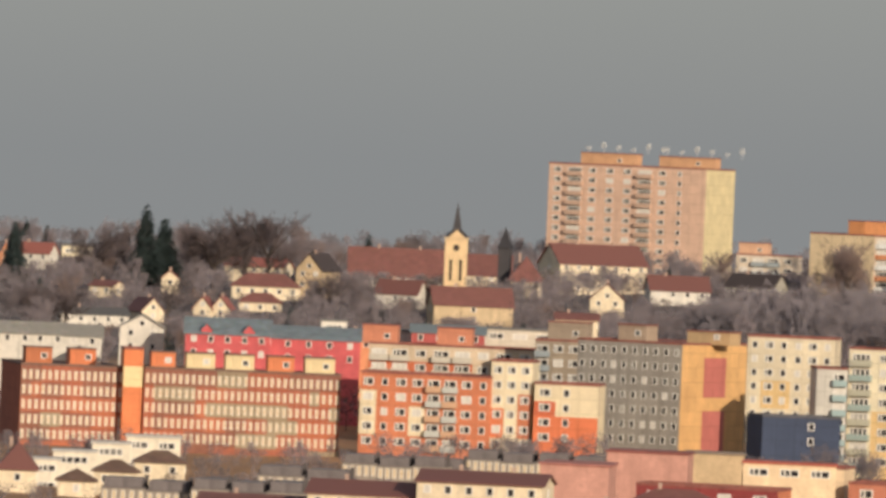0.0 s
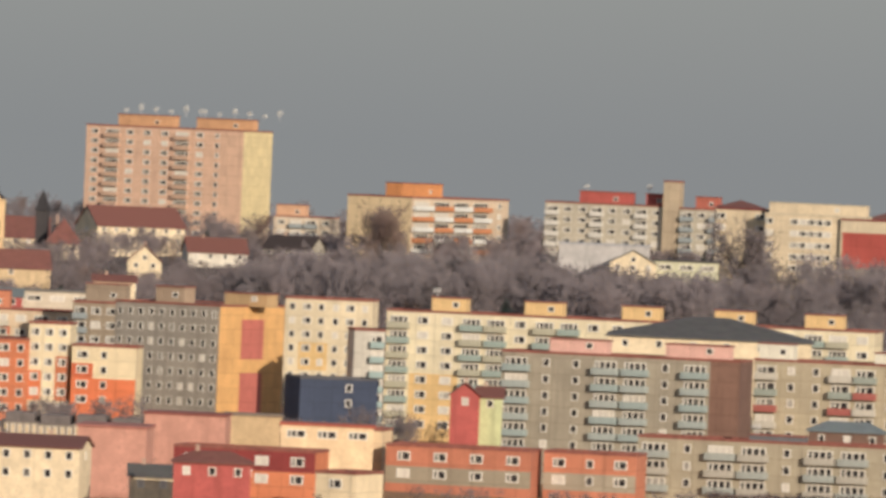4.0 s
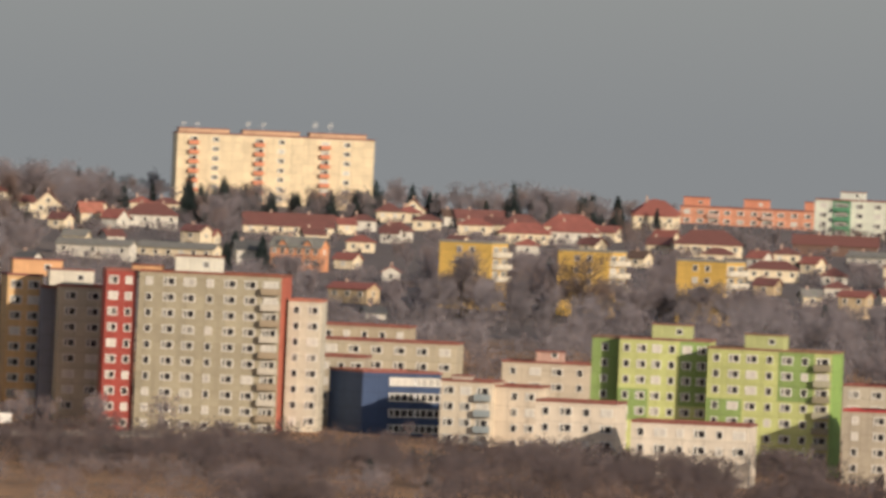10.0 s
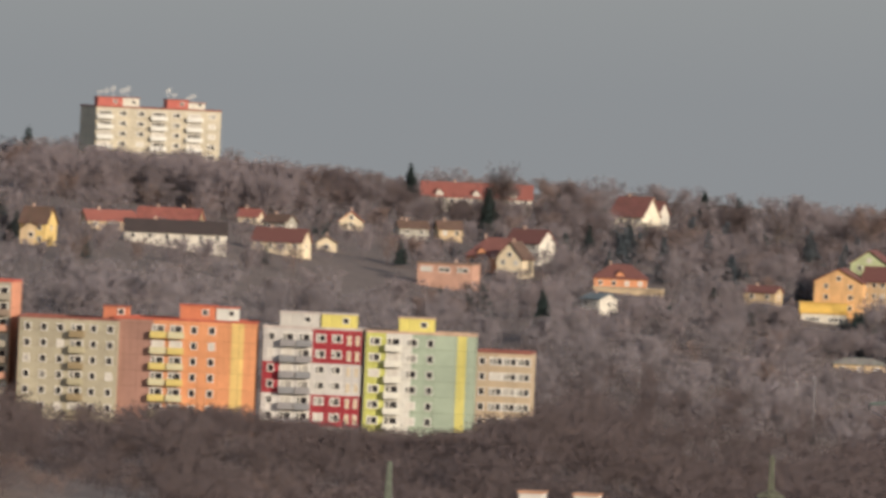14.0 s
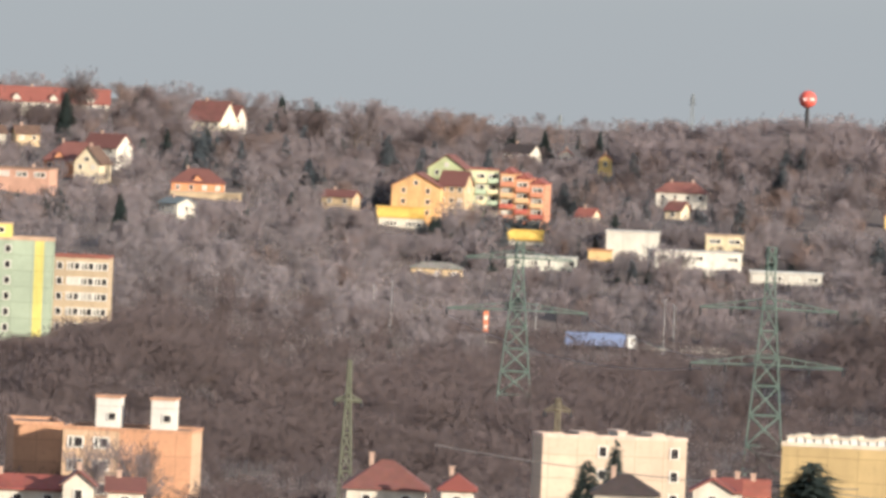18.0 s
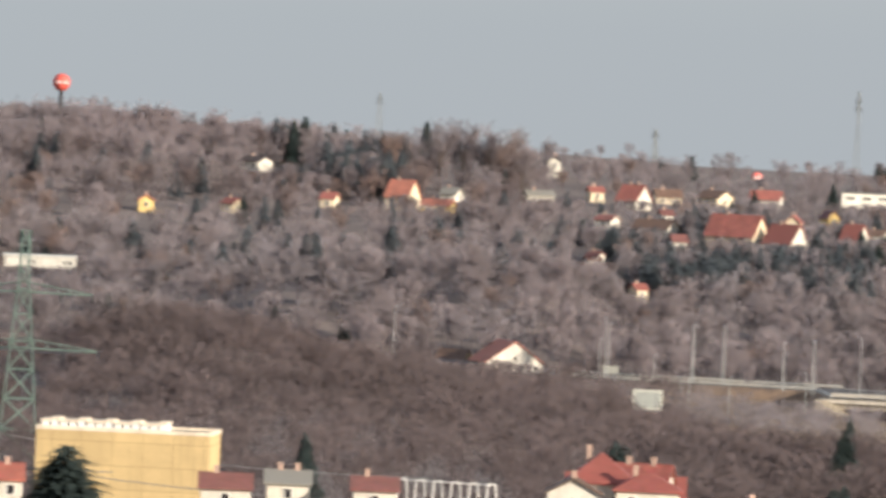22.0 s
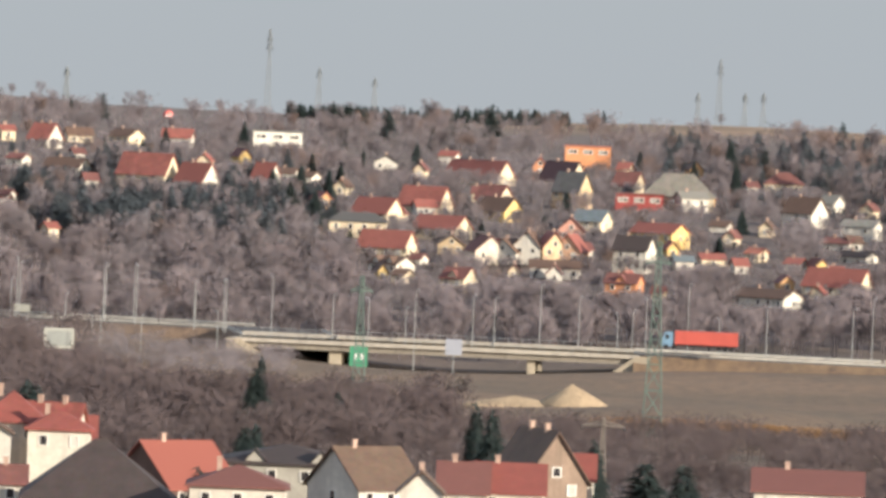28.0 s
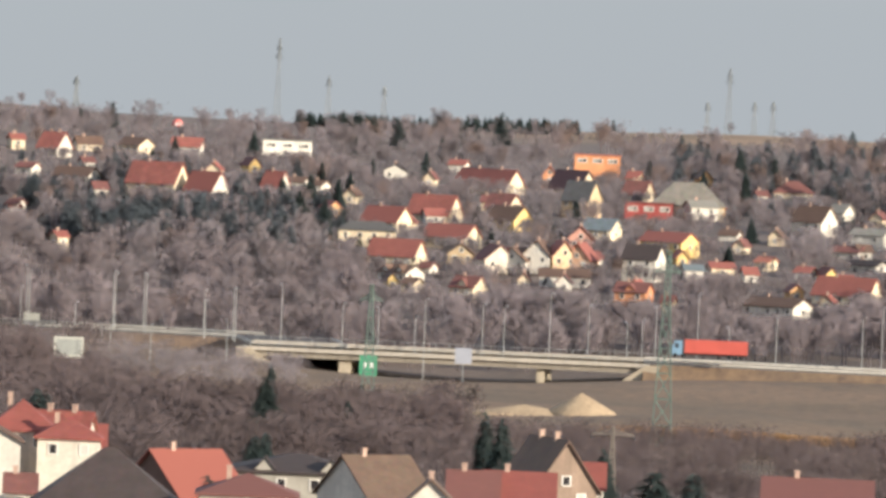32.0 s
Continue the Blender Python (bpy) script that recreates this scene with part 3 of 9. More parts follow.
def hip_roof(w, d, e, r, o=0.5, t=0.22):
    x, y, z = w / 2 + o, d / 2 + o, e
    q = max(0.0, w / 2 - d / 2) if w >= d else 0.0
    p = max(0.0, d / 2 - w / 2) if d > w else 0.0
    v = [(-x, -y, z), (x, -y, z), (x, y, z), (-x, y, z), (-x, -y, z + t), (x, -y, z + t), (x, y, z + t), (-x, y, z + t)]
    if w >= d:
        v += [(-q - 0.05, 0, z + r + t), (q + 0.05, 0, z + r + t)]
        f = [(3, 2, 1, 0), (4, 5, 9, 8), (5, 6, 9), (6, 7, 8, 9), (7, 4, 8)]
    else:
        v += [(0, -p - 0.05, z + r + t), (0, p + 0.05, z + r + t)]
        f = [(3, 2, 1, 0), (4, 5, 8), (5, 6, 9, 8), (6, 7, 9), (7, 4, 8, 9)]
    return v, f + [(0, 1, 5, 4), (1, 2, 6, 5), (2, 3, 7, 6), (3, 0, 4, 7)]


def house(label, x, y, z, yaw, w, d, e, r, kind, wall, roof, win=3, stacks=1, dormers=0, sill=0.0, category="house"):
    """A house with a pitched roof. kind: gable (ridge along x, the eaves look along -y), front (a gable looks along -y) or hip."""
    m = pose(x, y, z, 0, 0, yaw)
    outlook(x, y, max(w, d) / 2, z + sill, z + e + r, 0.42 if y < 2250 else 0.3 + (0.42 if x > 450 else 0.3) * (x * 0.37 % 1))
    o = thing("house", m, label, category, "houses of the town")
    side = Matrix.Rotation(math.pi / 2, 4, "Z") if kind == "front" else Matrix()
    a, b = (d, w) if kind == "front" else (w, d)
    if kind == "hip":
        part("wall", boxes("wall", [(-w / 2, -d / 2, 0, w / 2, d / 2, e + 0.05)], [surface(wall)]), o)
        v, f = hip_roof(w, d, e, r)
    else:
        v, f = gable_body(a, b, e, r)
        part("wall", mesh_from("wall", v, f, [surface(wall)]), o, "", side)
        v, f = gable_roof(a, b, e, r)
    part("roof", mesh_from("roof", v, f, [tiles(roof)]), o, "", side)
    rows = max(1, int((e - sill) / 2.7))
    for k in range(rows):
        for i in range(win):
            part("window", window_mesh(1.1, 1.3), o, "", Matrix.Translation((-w / 2 + w * (i + 0.5) / win, -d / 2 - 0.01, e - 1.75 - k * 2.7)))
    for s in (-1, 1):
        if kind != "front":
            part("window", window_mesh(1.1, 1.3), o, "", Matrix.Rotation(s * math.pi / 2, 4, "Z") @ Matrix.Translation((0, -w / 2 - 0.01, max(0.8, e - 1.8))))
    if kind == "front" and r > 2.2:
        part("window", window_mesh(1.1, 1.2), o, "", Matrix.Translation((0, -d / 2 - 0.01, e + 0.3)))
    for i in range(stacks):
        cx = a * (-0.2 + 0.42 * i)
        part("chimney", boxes("chimney", [(cx - 0.27, -0.27, e + r * 0.5, cx + 0.27, 0.27, e + r + 0.85), (cx - 0.34, -0.34, e + r + 0.85, cx + 0.34, 0.34, e + r + 1.0)], [surface((188, 156, 136))]), o, "", side)
    for i in range(dormers):
        px = -w / 2 + w * (i + 0.5) / dormers
        v, f = gable_body(2.6, 2.2, e + r * 0.25, 1.2)
        turn = Matrix.Translation((px, -d / 2 + 1.35, 0)) @ Matrix.Rotation(math.pi / 2, 4, "Z")
        dm = part("dormer", mesh_from("dormer", [(p[0], p[1], p[2] if p[2] else e - 0.6) for p in v], f, [surface(wall)]), o, "", turn)
        v, f = gable_roof(2.6, 2.2, e + r * 0.25, 1.2, 0.25, 0.15)
        part("dormer_roof", mesh_from("dormer_roof", v, f, [tiles(roof)]), dm)
    return o


def hall(label, x, y, z, yaw, w, d, h, wall, roof, bands=0, category="hall", sill=0.0):
    """A low flat-roofed building with bands of glazing."""
    outlook(x, y, w / 2, z + sill, z + h, 0.3 if y < 2250 else 0.4)
    o = thing("hall", pose(x, y, z, 0, 0, yaw), label, category, "halls and sheds")
    part("wall", boxes("wall", [(-w / 2, -d / 2, 0, w / 2, d / 2, h)], [surface(wall)]), o)
    part("roof", boxes("roof", [(-w / 2 - 0.25, -d / 2 - 0.25, h, w / 2 + 0.25, d / 2 + 0.25, h + 0.35)], [surface(roof)]), o)
    n = max(1, int(w / 4))
    for k in range(bands):
        for i in range(n):
            part("window", window_mesh(round(w / n * 0.62, 1), 1.3), o, "", Matrix.Translation((-w / 2 + w * (i + 0.5) / n, -d / 2 - 0.01, h - 2.0 - 3.0 * k)))
    return o


def pylon(label, x, y, z, yaw, h, base, arms, mat=None, thick=0.22):
    """A lattice pylon: four tapering legs, crossed braces, and cross-arms (share of the height, half span)."""
    mat = mat or LATTICE
    o = thing("pylon", pose(x, y, z, 0, 0, yaw), label, "pylon", "power line pylons")
    top = base * 0.12
    levels = 9
    zs = [h * (1 - (1 - i / levels) ** 1.25) for i in range(levels + 1)]
    wd = [base / 2 + (top - base / 2) * min(1.0, q / h / 0.82) for q in zs]
    for sx, sy in ((-1, -1), (1, -1), (1, 1), (-1, 1)):
        q = h * 0.82
        part("leg", beams("leg", [(sx * base / 2, sy * base / 2, 0, sx * top, sy * top, q, thick * 1.5)], mat), o)
        part("peak", beams("peak", [(sx * top, sy * top, q, sx * top * 0.6, sy * top * 0.6, h, thick * 1.5)], mat), o)
    ln = []
    for i in range(levels):
        a, b, c, d = wd[i], wd[i + 1], zs[i], zs[i + 1]
        for s in (-1, 1):
            ln += [(-a, s * a, c, b, s * b, d, thick), (a, s * a, c, -b, s * b, d, thick), (s * a, -a, c, s * b, b, d, thick), (s * a, a, c, s * b, -b, d, thick)]
            ln += [(-b, s * b, d, b, s * b, d, thick)]
    if base > 2.8 and thick > 0.14 or base == 3.6:
        for q in ln:
            part("brace", beams("brace", [q], mat), o)
    else:
        part("bracing", beams("bracing", ln, mat), o)["kind"] = "stuff"
    for share, half in arms:
        q = h * share
        ln = []
        for s in (-1, 1):
            ln += [(0, -0.5, q, s * half, 0, q - 0.2, thick * 1.4), (0, 0.5, q, s * half, 0, q - 0.2, thick * 1.4), (0, 0, q + h * 0.045, s * half, 0, q - 0.1, thick)]
            for j in range(1, 6):
                u = s * half * j / 6
                ln.append((u, 0, q + h * 0.045 * (1 - j / 6), u, 0, q - 0.2, thick * 0.8))
        a = part("cross_arm", beams("cross_arm", ln, mat), o)
        for s in (-1, 1):
            for u in ((1.0,) if half < 5 else (0.55, 1.0)):
                part("insulator", beams("insulator", [(s * half * u, 0, q - 0.2, s * half * u, 0, q - 0.2 - h * 0.035, thick * 2.0)], surface((60, 62, 66), 0.4)), a)
    return o


def lamp_post(x, y, z, h, yaw=0.0, arm=1.6):
    key = ("lamp", round(h))
    if key not in SHARED:
        SHARED[key] = (beams("post", [(0, 0, 0, 0, 0, h, 0.19, 0.11)], STEEL, 6), beams("arm", [(0, 0, h, arm, 0, h + 0.3, 0.14)], STEEL),
                       boxes("lantern", [(arm - 0.1, -0.2, h + 0.2, arm + 0.9, 0.2, h + 0.42)], [surface((150, 152, 156), 0.5)]))
    o = thing("street_lamp", pose(x, y, z, 0, 0, yaw), "tall grey steel street lamp beside the motorway", "street lamp", "lamps along the motorway")
    for n, me in zip(("post", "arm", "lantern"), SHARED[key]):
        part(n, me, o)
    return o


def truck(label, x, y, z, yaw, box, cab, length=13.6, height=2.9, category="truck"):
    o = thing("truck", pose(x, y, z, 0, 0, yaw), label, category, "vehicles on the road")
    part("trailer", boxes("trailer", [(0, -1.25, 1.1, length, 1.25, 1.1 + height)], [surface(box, 0.5, 0.4, 4.0, 0.05)]), o)
    part("chassis", boxes("chassis", [(0.3, -0.5, 0.8, length + 2.0, 0.5, 1.1)], [surface((60, 60, 62))]), o)
    v = [(length + 0.5, -1.2, 0.6), (length + 2.7, -1.2, 0.6), (length + 2.7, 1.2, 0.6), (length + 0.5, 1.2, 0.6), (length + 0.5, -1.2, 3.7), (length + 2.2, -1.2, 3.6), (length + 2.2, 1.2, 3.6), (length + 0.5, 1.2, 3.7), (length + 2.7, -1.2, 2.1), (length + 2.7, 1.2, 2.1)]
    part("cab", mesh_from("cab", v, [(3, 2, 1, 0), (0, 1, 8, 5, 4), (3, 7, 6, 9, 2), (1, 2, 9, 8), (8, 9, 6, 5), (4, 5, 6, 7), (0, 4, 7, 3)], [surface(cab, 0.4)]), o)
    part("windscreen", boxes("windscreen", [(length + 1.3, -1.23, 2.2, length + 2.1, 1.23, 3.1)], [PANE]), o)
    if ("wheel",) not in SHARED:
        bm = bmesh.new()
        bmesh.ops.create_cone(bm, cap_ends=True, segments=14, radius1=0.5, radius2=0.5, depth=0.35, matrix=Matrix.Rotation(math.pi / 2, 4, "X"))
        me = bpy.data.meshes.new("wheel")
        bm.to_mesh(me)
        bm.free()
        me.materials.append(surface((40, 40, 42), 0.9))
        SHARED[("wheel",)] = me
    for u in (1.4, 2.7, 4.0, length + 0.2, length + 1.9):
        for s in (-1, 1):
            part("wheel", SHARED[("wheel",)], o, "", Matrix.Translation((u, s * 1.1, 0.5)))
    return o


def board(label, x, y, z, yaw, w, h, rgb, lift, legs=2, category="road sign", bars=()):
    """A sign board on posts; bars: (x, z, width, height, colour) lie on its face."""
    outlook(x, y, w / 2, z + lift, z + lift + h, 0.0)
    o = thing("road_sign", pose(x, y, z, 0, 0, yaw), label, category, "signs along the motorway")
    part("panel", boxes("panel", [(-w / 2, -0.08, lift, w / 2, 0.08, lift + h)], [surface(rgb, 0.5, 0.4, 2.0, 0.05)]), o)
    for i in range(legs):
        px = 0 if legs == 1 else -w * 0.3 + w * 0.6 * i
        part("post", beams("post", [(px, 0.2, 0, px, 0.2, lift + h * 0.9, 0.25)], STEEL), o)
    for bx, bz, bw, bh, c in bars:
        part("bar", boxes("bar", [(bx - bw / 2, -0.11, lift + bz, bx + bw / 2, -0.085, lift + bz + bh)], [surface(c, 0.5)]), o)
    return o


def wire(points, sag, thick=0.06):
    """A sagging cable as one tube."""
    a, b = Vector(points[0]), Vector(points[1])
    n, vs, fs = 14, [], []
    side = Vector((0, 0, 1)).cross(b - a).normalized() * thick
    up = Vector((0, 0, thick))
    for i in range(n + 1):
        k = i / n
        p = a.lerp(b, k) - Vector((0, 0, sag * 4 * k * (1 - k)))
        vs += [p + side, p + up, p - side, p - up]
    for i in range(n):
        fs += [(i * 4 + j, i * 4 + (j + 1) % 4, i * 4 + 4 + (j + 1) % 4, i * 4 + 4 + j) for j in range(4)]
    return tagged(new("power_cable", mesh_from("power_cable", vs, fs, [surface((120, 120, 120), 0.5)])), "thin grey sagging power cable between pylons", "cable", "power cables")


def low_wall(a, b, h, rgb, label):
    """A low wall along the ground between two points."""
    a, b = Vector(a), Vector(b)
    n = 24
    vs, fs = [], []
    q = (b - a).normalized()
    s = Vector((-q.y, q.x, 0)) * 0.2
    for i in range(n + 1):
        p = a.lerp(b, i / n)
        z = ground_z(p.x, p.y)
        for w in (-s, s):
            vs += [(p.x + w.x, p.y + w.y, z - 0.4), (p.x + w.x, p.y + w.y, z + h)]
    for i in range(n):
        o = i * 4
        fs += [(o, o + 4, o + 5, o + 1), (o + 1, o + 5, o + 7, o + 3), (o + 3, o + 7, o + 6, o + 2)]
    return tagged(new("boundary_wall", mesh_from("boundary_wall", vs, fs, [surface(rgb)])), label, "wall")


def church(x, y, z, yaw, h, w, spire):
    """Church tower with belfry openings, a cornice and a pointed dark spire."""
    o = thing("church_tower", pose(x, y, z, 0, 0, yaw), "cream church tower with a dark pointed spire", "church", "landmarks")
    part("tower", boxes("tower", [(-w / 2, -w / 2, 0, w / 2, w / 2, h)], [surface((232, 196, 140))]), o)
    part("cornice", ring("cornice", -w / 2 - 0.3, -w / 2 - 0.3, w / 2 + 0.3, w / 2 + 0.3, 0.5, h - 0.5, h, [surface((214, 186, 146))]), o)
    r = w / 2 + 0.3
    v = [(-r, -r, h), (r, -r, h), (r, r, h), (-r, r, h)] + [(sx * w * 0.2, sy * w * 0.2, h + spire * 0.26) for sx, sy in ((-1, -1), (1, -1), (1, 1), (-1, 1))] + [(0, 0, h + spire * 1.2)]
    f = [(3, 2, 1, 0)] + [(i, (i + 1) % 4, 4 + (i + 1) % 4, 4 + i) for i in range(4)] + [(4 + i, 4 + (i + 1) % 4, 8) for i in range(4)]
    part("spire", mesh_from("spire", v, f, [surface((58, 54, 56), 0.7)]), o)
    part("clock_gable", mesh_from("clock_gable", [(-w * 0.42, -w / 2 - 0.36, h - 0.4), (w * 0.42, -w / 2 - 0.36, h - 0.4), (0, -w / 2 - 0.36, h + 1.9), (-w * 0.42, 0, h - 0.4), (w * 0.42, 0, h - 0.4), (0, 0, h + 1.9)],
                                      [(0, 1, 2), (1, 4, 5, 2), (3, 0, 2, 5), (5, 4, 3), (0, 3, 4, 1)], [surface((226, 190, 136))]), o)
    for s in (-0.22, 0.22):
        part("belfry_opening", boxes("belfry_opening", [(s * w - 0.35, -w / 2 - 0.04, h * 0.42, s * w + 0.35, -w / 2 + 0.05, h * 0.7)], [surface((60, 48, 40))]), o)
    bm = bmesh.new()
    bmesh.ops.create_cone(bm, cap_ends=True, segments=20, radius1=0.8, radius2=0.8, depth=0.12, matrix=Matrix.Translation((0, -w / 2 - 0.05, h * 0.86)) @ Matrix.Rotation(math.pi / 2, 4, "X"))
    me = bpy.data.meshes.new("clock")
    bm.to_mesh(me)
    bm.free()
    me.materials.append(surface((70, 56, 46)))
    part("clock", me, o)
    return o


def steeple(x, y, z, h, w, spire):
    o = thing("steeple", pose(x, y, z), "small dark slate church steeple behind the roofs", "steeple", "landmarks")
    part("base", boxes("base", [(-w / 2, -w / 2, 0, w / 2, w / 2, h)], [surface((74, 70, 72))]), o)
    v = [(-w * 0.6, -w * 0.6, h), (w * 0.6, -w * 0.6, h), (w * 0.6, w * 0.6, h), (-w * 0.6, w * 0.6, h), (0, 0, h + spire)]
    part("spire", mesh_from("spire", v, [(3, 2, 1, 0), (0, 1, 4), (1, 2, 4), (2, 3, 4), (3, 0, 4)], [surface((56, 54, 58))]), o)
    return o


def terrace(x, y, z, yaw, w, h, n):
    """A row of small grey terrace houses with a set-back top storey and pale upright windows."""
    d = 9.0
    for i in range(n):
        bw = w / n
        m = pose(x, y, z, 0, 0, yaw) @ Matrix.Translation((-w / 2 + bw * (i + 0.5), 0, -0.25 * (i % 2)))
        o = thing("terrace_house", m, "grey terrace house with a flat roof and pale upright windows", "house", "grey terrace houses")
        part("wall", boxes("wall", [(-bw / 2 + 0.02, -d / 2, 0, bw / 2 - 0.02, d / 2, h - 1.6)], [surface((156, 142, 128))]), o)
        part("attic", boxes("attic", [(-bw / 2 + 0.4, -d / 2 + 0.9, h - 1.6, bw / 2 - 0.7, d / 2 - 0.5, h)], [surface((122, 112, 110))]), o)
        part("coping", ring("coping", -bw / 2 + 0.02, -d / 2 - 0.05, bw / 2 - 0.02, d / 2, 0.25, h - 1.6, h - 1.35, [surface((110, 102, 98))]), o)
        part("chimney", boxes("chimney", [(bw / 2 - 0.65, -0.5, h - 1.6, bw / 2 - 0.1, 0.4, h + 0.5)], [surface((90, 82, 80))]), o)
        for k in range(5):
            part("window", window_mesh(0.7, 1.7, BLIND), o, "", Matrix.Translation((-bw / 2 + bw * (k + 0.5) / 5, -d / 2 - 0.01, h - 3.6)))


def road(pts, width):
    """The motorway: carriageway on a low bank, with a pale barrier along the near edge."""
    vs, fs = [], []
    dense = []
    for a, b in zip(pts, pts[1:]):
        dense += [tuple(a[k] + (b[k] - a[k]) * i / 8 for k in range(3)) for i in range(8)]
    dense.append(pts[-1])
    for i, p in enumerate(dense):
        q = Vector(dense[min(i + 1, len(dense) - 1)]) - Vector(dense[max(i - 1, 0)])
        n = Vector((-q.y, q.x, 0)).normalized()
        for u, dz in ((-6, -5.0), (0, 0.0), (width, 0.0), (width + 6, -5.0)):
            vs.append((p[0] + n.x * u, p[1] + n.y * u, p[2] + dz))
    for i in range(len(dense) - 1):
        for k in range(3):
            fs.append((i * 4 + k, i * 4 + k + 4, i * 4 + k + 5, i * 4 + k + 1))
    ob = tagged(new("motorway", mesh_from("motorway", vs, [tuple(reversed(f)) for f in fs], [ASPHALT, GROUND], [1, 0, 1] * (len(dense) - 1))), "grey asphalt motorway on a low bank", "road", kind="structure")
    for u in (0.6, width - 0.6):
        items = []
        for p, q in zip(dense, dense[1:]):
            dd = Vector(q) - Vector(p)
            n = Vector((-dd.y, dd.x, 0)).normalized()
            items.append((p[0] + n.x * u, p[1] + n.y * u, p[2] + 0.55, q[0] + n.x * u, q[1] + n.y * u, q[2] + 0.55, 0.5))
        part("barrier", beams("barrier", items, surface((206, 200, 186), 0.7)), ob)
    return ob


def bridge(a, b, width, low):
    """A flat concrete road bridge of two decks with piers, sloped abutments and railings."""
    a, b = Vector(a), Vector(b)
    ln = (b - a).length
    ang = math.degrees(math.atan2(b.y - a.y, b.x - a.x))
    o = thing("bridge", pose(*a, 0, 0, ang), "long flat concrete motorway bridge with pale edge beams", "bridge", "landmarks")
    fall = (b.z - a.z) / ln
    for k, (y0, dz) in enumerate(((-1.0, 0.1), (width - 2.0, 1.0))):
        for nm, ya, yb, lo, hi, c in (("deck", y0 + 0.02, y0 + 11, -0.5, -0.2, (92, 86, 80)), ("girder", y0 + 0.5, y0 + 10.5, -1.75, -0.5, (152, 142, 126)), ("edge_beam", y0 - 0.4, y0, -0.45, 0.35, (192, 182, 166))):
            v = [(u, yy, dz + q + fall * u) for q in (lo, hi) for u, yy in ((0, ya), (ln, ya), (ln, yb), (0, yb))]
            part(nm, mesh_from(nm, v, QUADS, [surface(c)]), o)
        rails = [(0, y0 - 0.2, dz + 1.3, ln, y0 - 0.2, dz + 1.3 + fall * ln, 0.1)]
        rails += [(u, y0 - 0.2, dz + 0.2 + fall * u, u, y0 - 0.2, dz + 1.3 + fall * u, 0.1) for u in np.arange(1, ln, 3.0)]
        part("railing", beams("railing", rails, STEEL), o)
    deep = a.z - low + 4
    for share, w in ((0.245, 2.6), (0.73, 1.6)):
        for y in (1.5, 8.0, width + 4):
            part("pier", boxes("pier", [(ln * share - w / 2, y - 0.8, -deep, ln * share + w / 2, y + 0.8, -1.7 + fall * ln * share)], [surface((188, 174, 148))]), o)
    for s, u in ((1, 0.0), (-1, ln)):
        v = [(u - s * 2, -2, 0.2), (u + s * 1, -2, 0.2), (u + s * 12, -2, -deep), (u - s * 2, -2, -deep), (u - s * 2, width + 10, 0.2), (u + s * 1, width + 10, 0.2), (u + s * 12, width + 10, -deep), (u - s * 2, width + 10, -deep)]
        part("abutment", mesh_from("abutment", v, [(0, 1, 2, 3), (7, 6, 5, 4), (4, 5, 1, 0), (5, 6, 2, 1), (3, 7, 4, 0), (6, 7, 3, 2)], [surface((178, 164, 140))]), o)
    return o


def ball_sign(x, y, z, h, r, rgb):
    o = thing("ball_sign", pose(x, y, z), "round red advertising ball on a dark mast", "sign", "landmarks")
    bm = bmesh.new()
    bmesh.ops.create_uvsphere(bm, u_segments=24, v_segments=14, radius=r, matrix=Matrix.Translation((0, 0, h)))
    for f in bm.faces:
        f.smooth = True
    me = bpy.data.meshes.new("ball")
    bm.to_mesh(me)
    bm.free()
    me.materials.append(surface(rgb, 0.5, 0.4, 3.0, 0.05))
    part("ball", me, o)
    part("mast", beams("mast", [(0, 0, 0, 0, 0, h - r + 0.1, 1.0, 0.9)], surface((60, 58, 62)), 8), o)
    bars = [(-r * 0.62 + i * r * 0.34, -r * 0.97, h - 0.35, -r * 0.62 + i * r * 0.34 + r * 0.24, -r * 0.75, h + 0.35) for i in range(4)]
    for q in bars:
        part("bar", boxes("bar", [q], [surface((240, 232, 226))]), o)
    return o


def heap(x, y, z, r, h, long=1.0):
    """A heap of pale sand with a long low tail."""
    vs, fs, n, m = [], [], 30, 12
    for i in range(n):
        a = 2 * math.pi * i / n
        for k in range(m):
            q = k / (m - 1)
            e = r * q * (1 + 0.12 * noise.noise((math.cos(a) * 1.5, math.sin(a) * 1.5, 3)))
            up = h * max(0.0, 1 - q) ** 0.85 + 0.25 * noise.noise((e * math.cos(a) * 0.5, e * math.sin(a) * 0.5, 1)) * (1 - q)
            vs.append((e * math.cos(a) * long, e * math.sin(a) * 0.9, up - (0.6 if q == 1 else 0)))
    for i in range(n):
        j = (i + 1) % n
        fs += [(i * m + k, i * m + k + 1, j * m + k + 1, j * m + k) for k in range(m - 1)]
    o = new("sand_mound", mesh_from("sand_mound", vs, fs, [surface((182, 156, 120), 0.95, 0.3, 2.0, 0.15, bump=0.6)]))
    o.matrix_basis = pose(x, y, z)
    return tagged(o, "mound of pale yellow sand on the field", "sand mound")


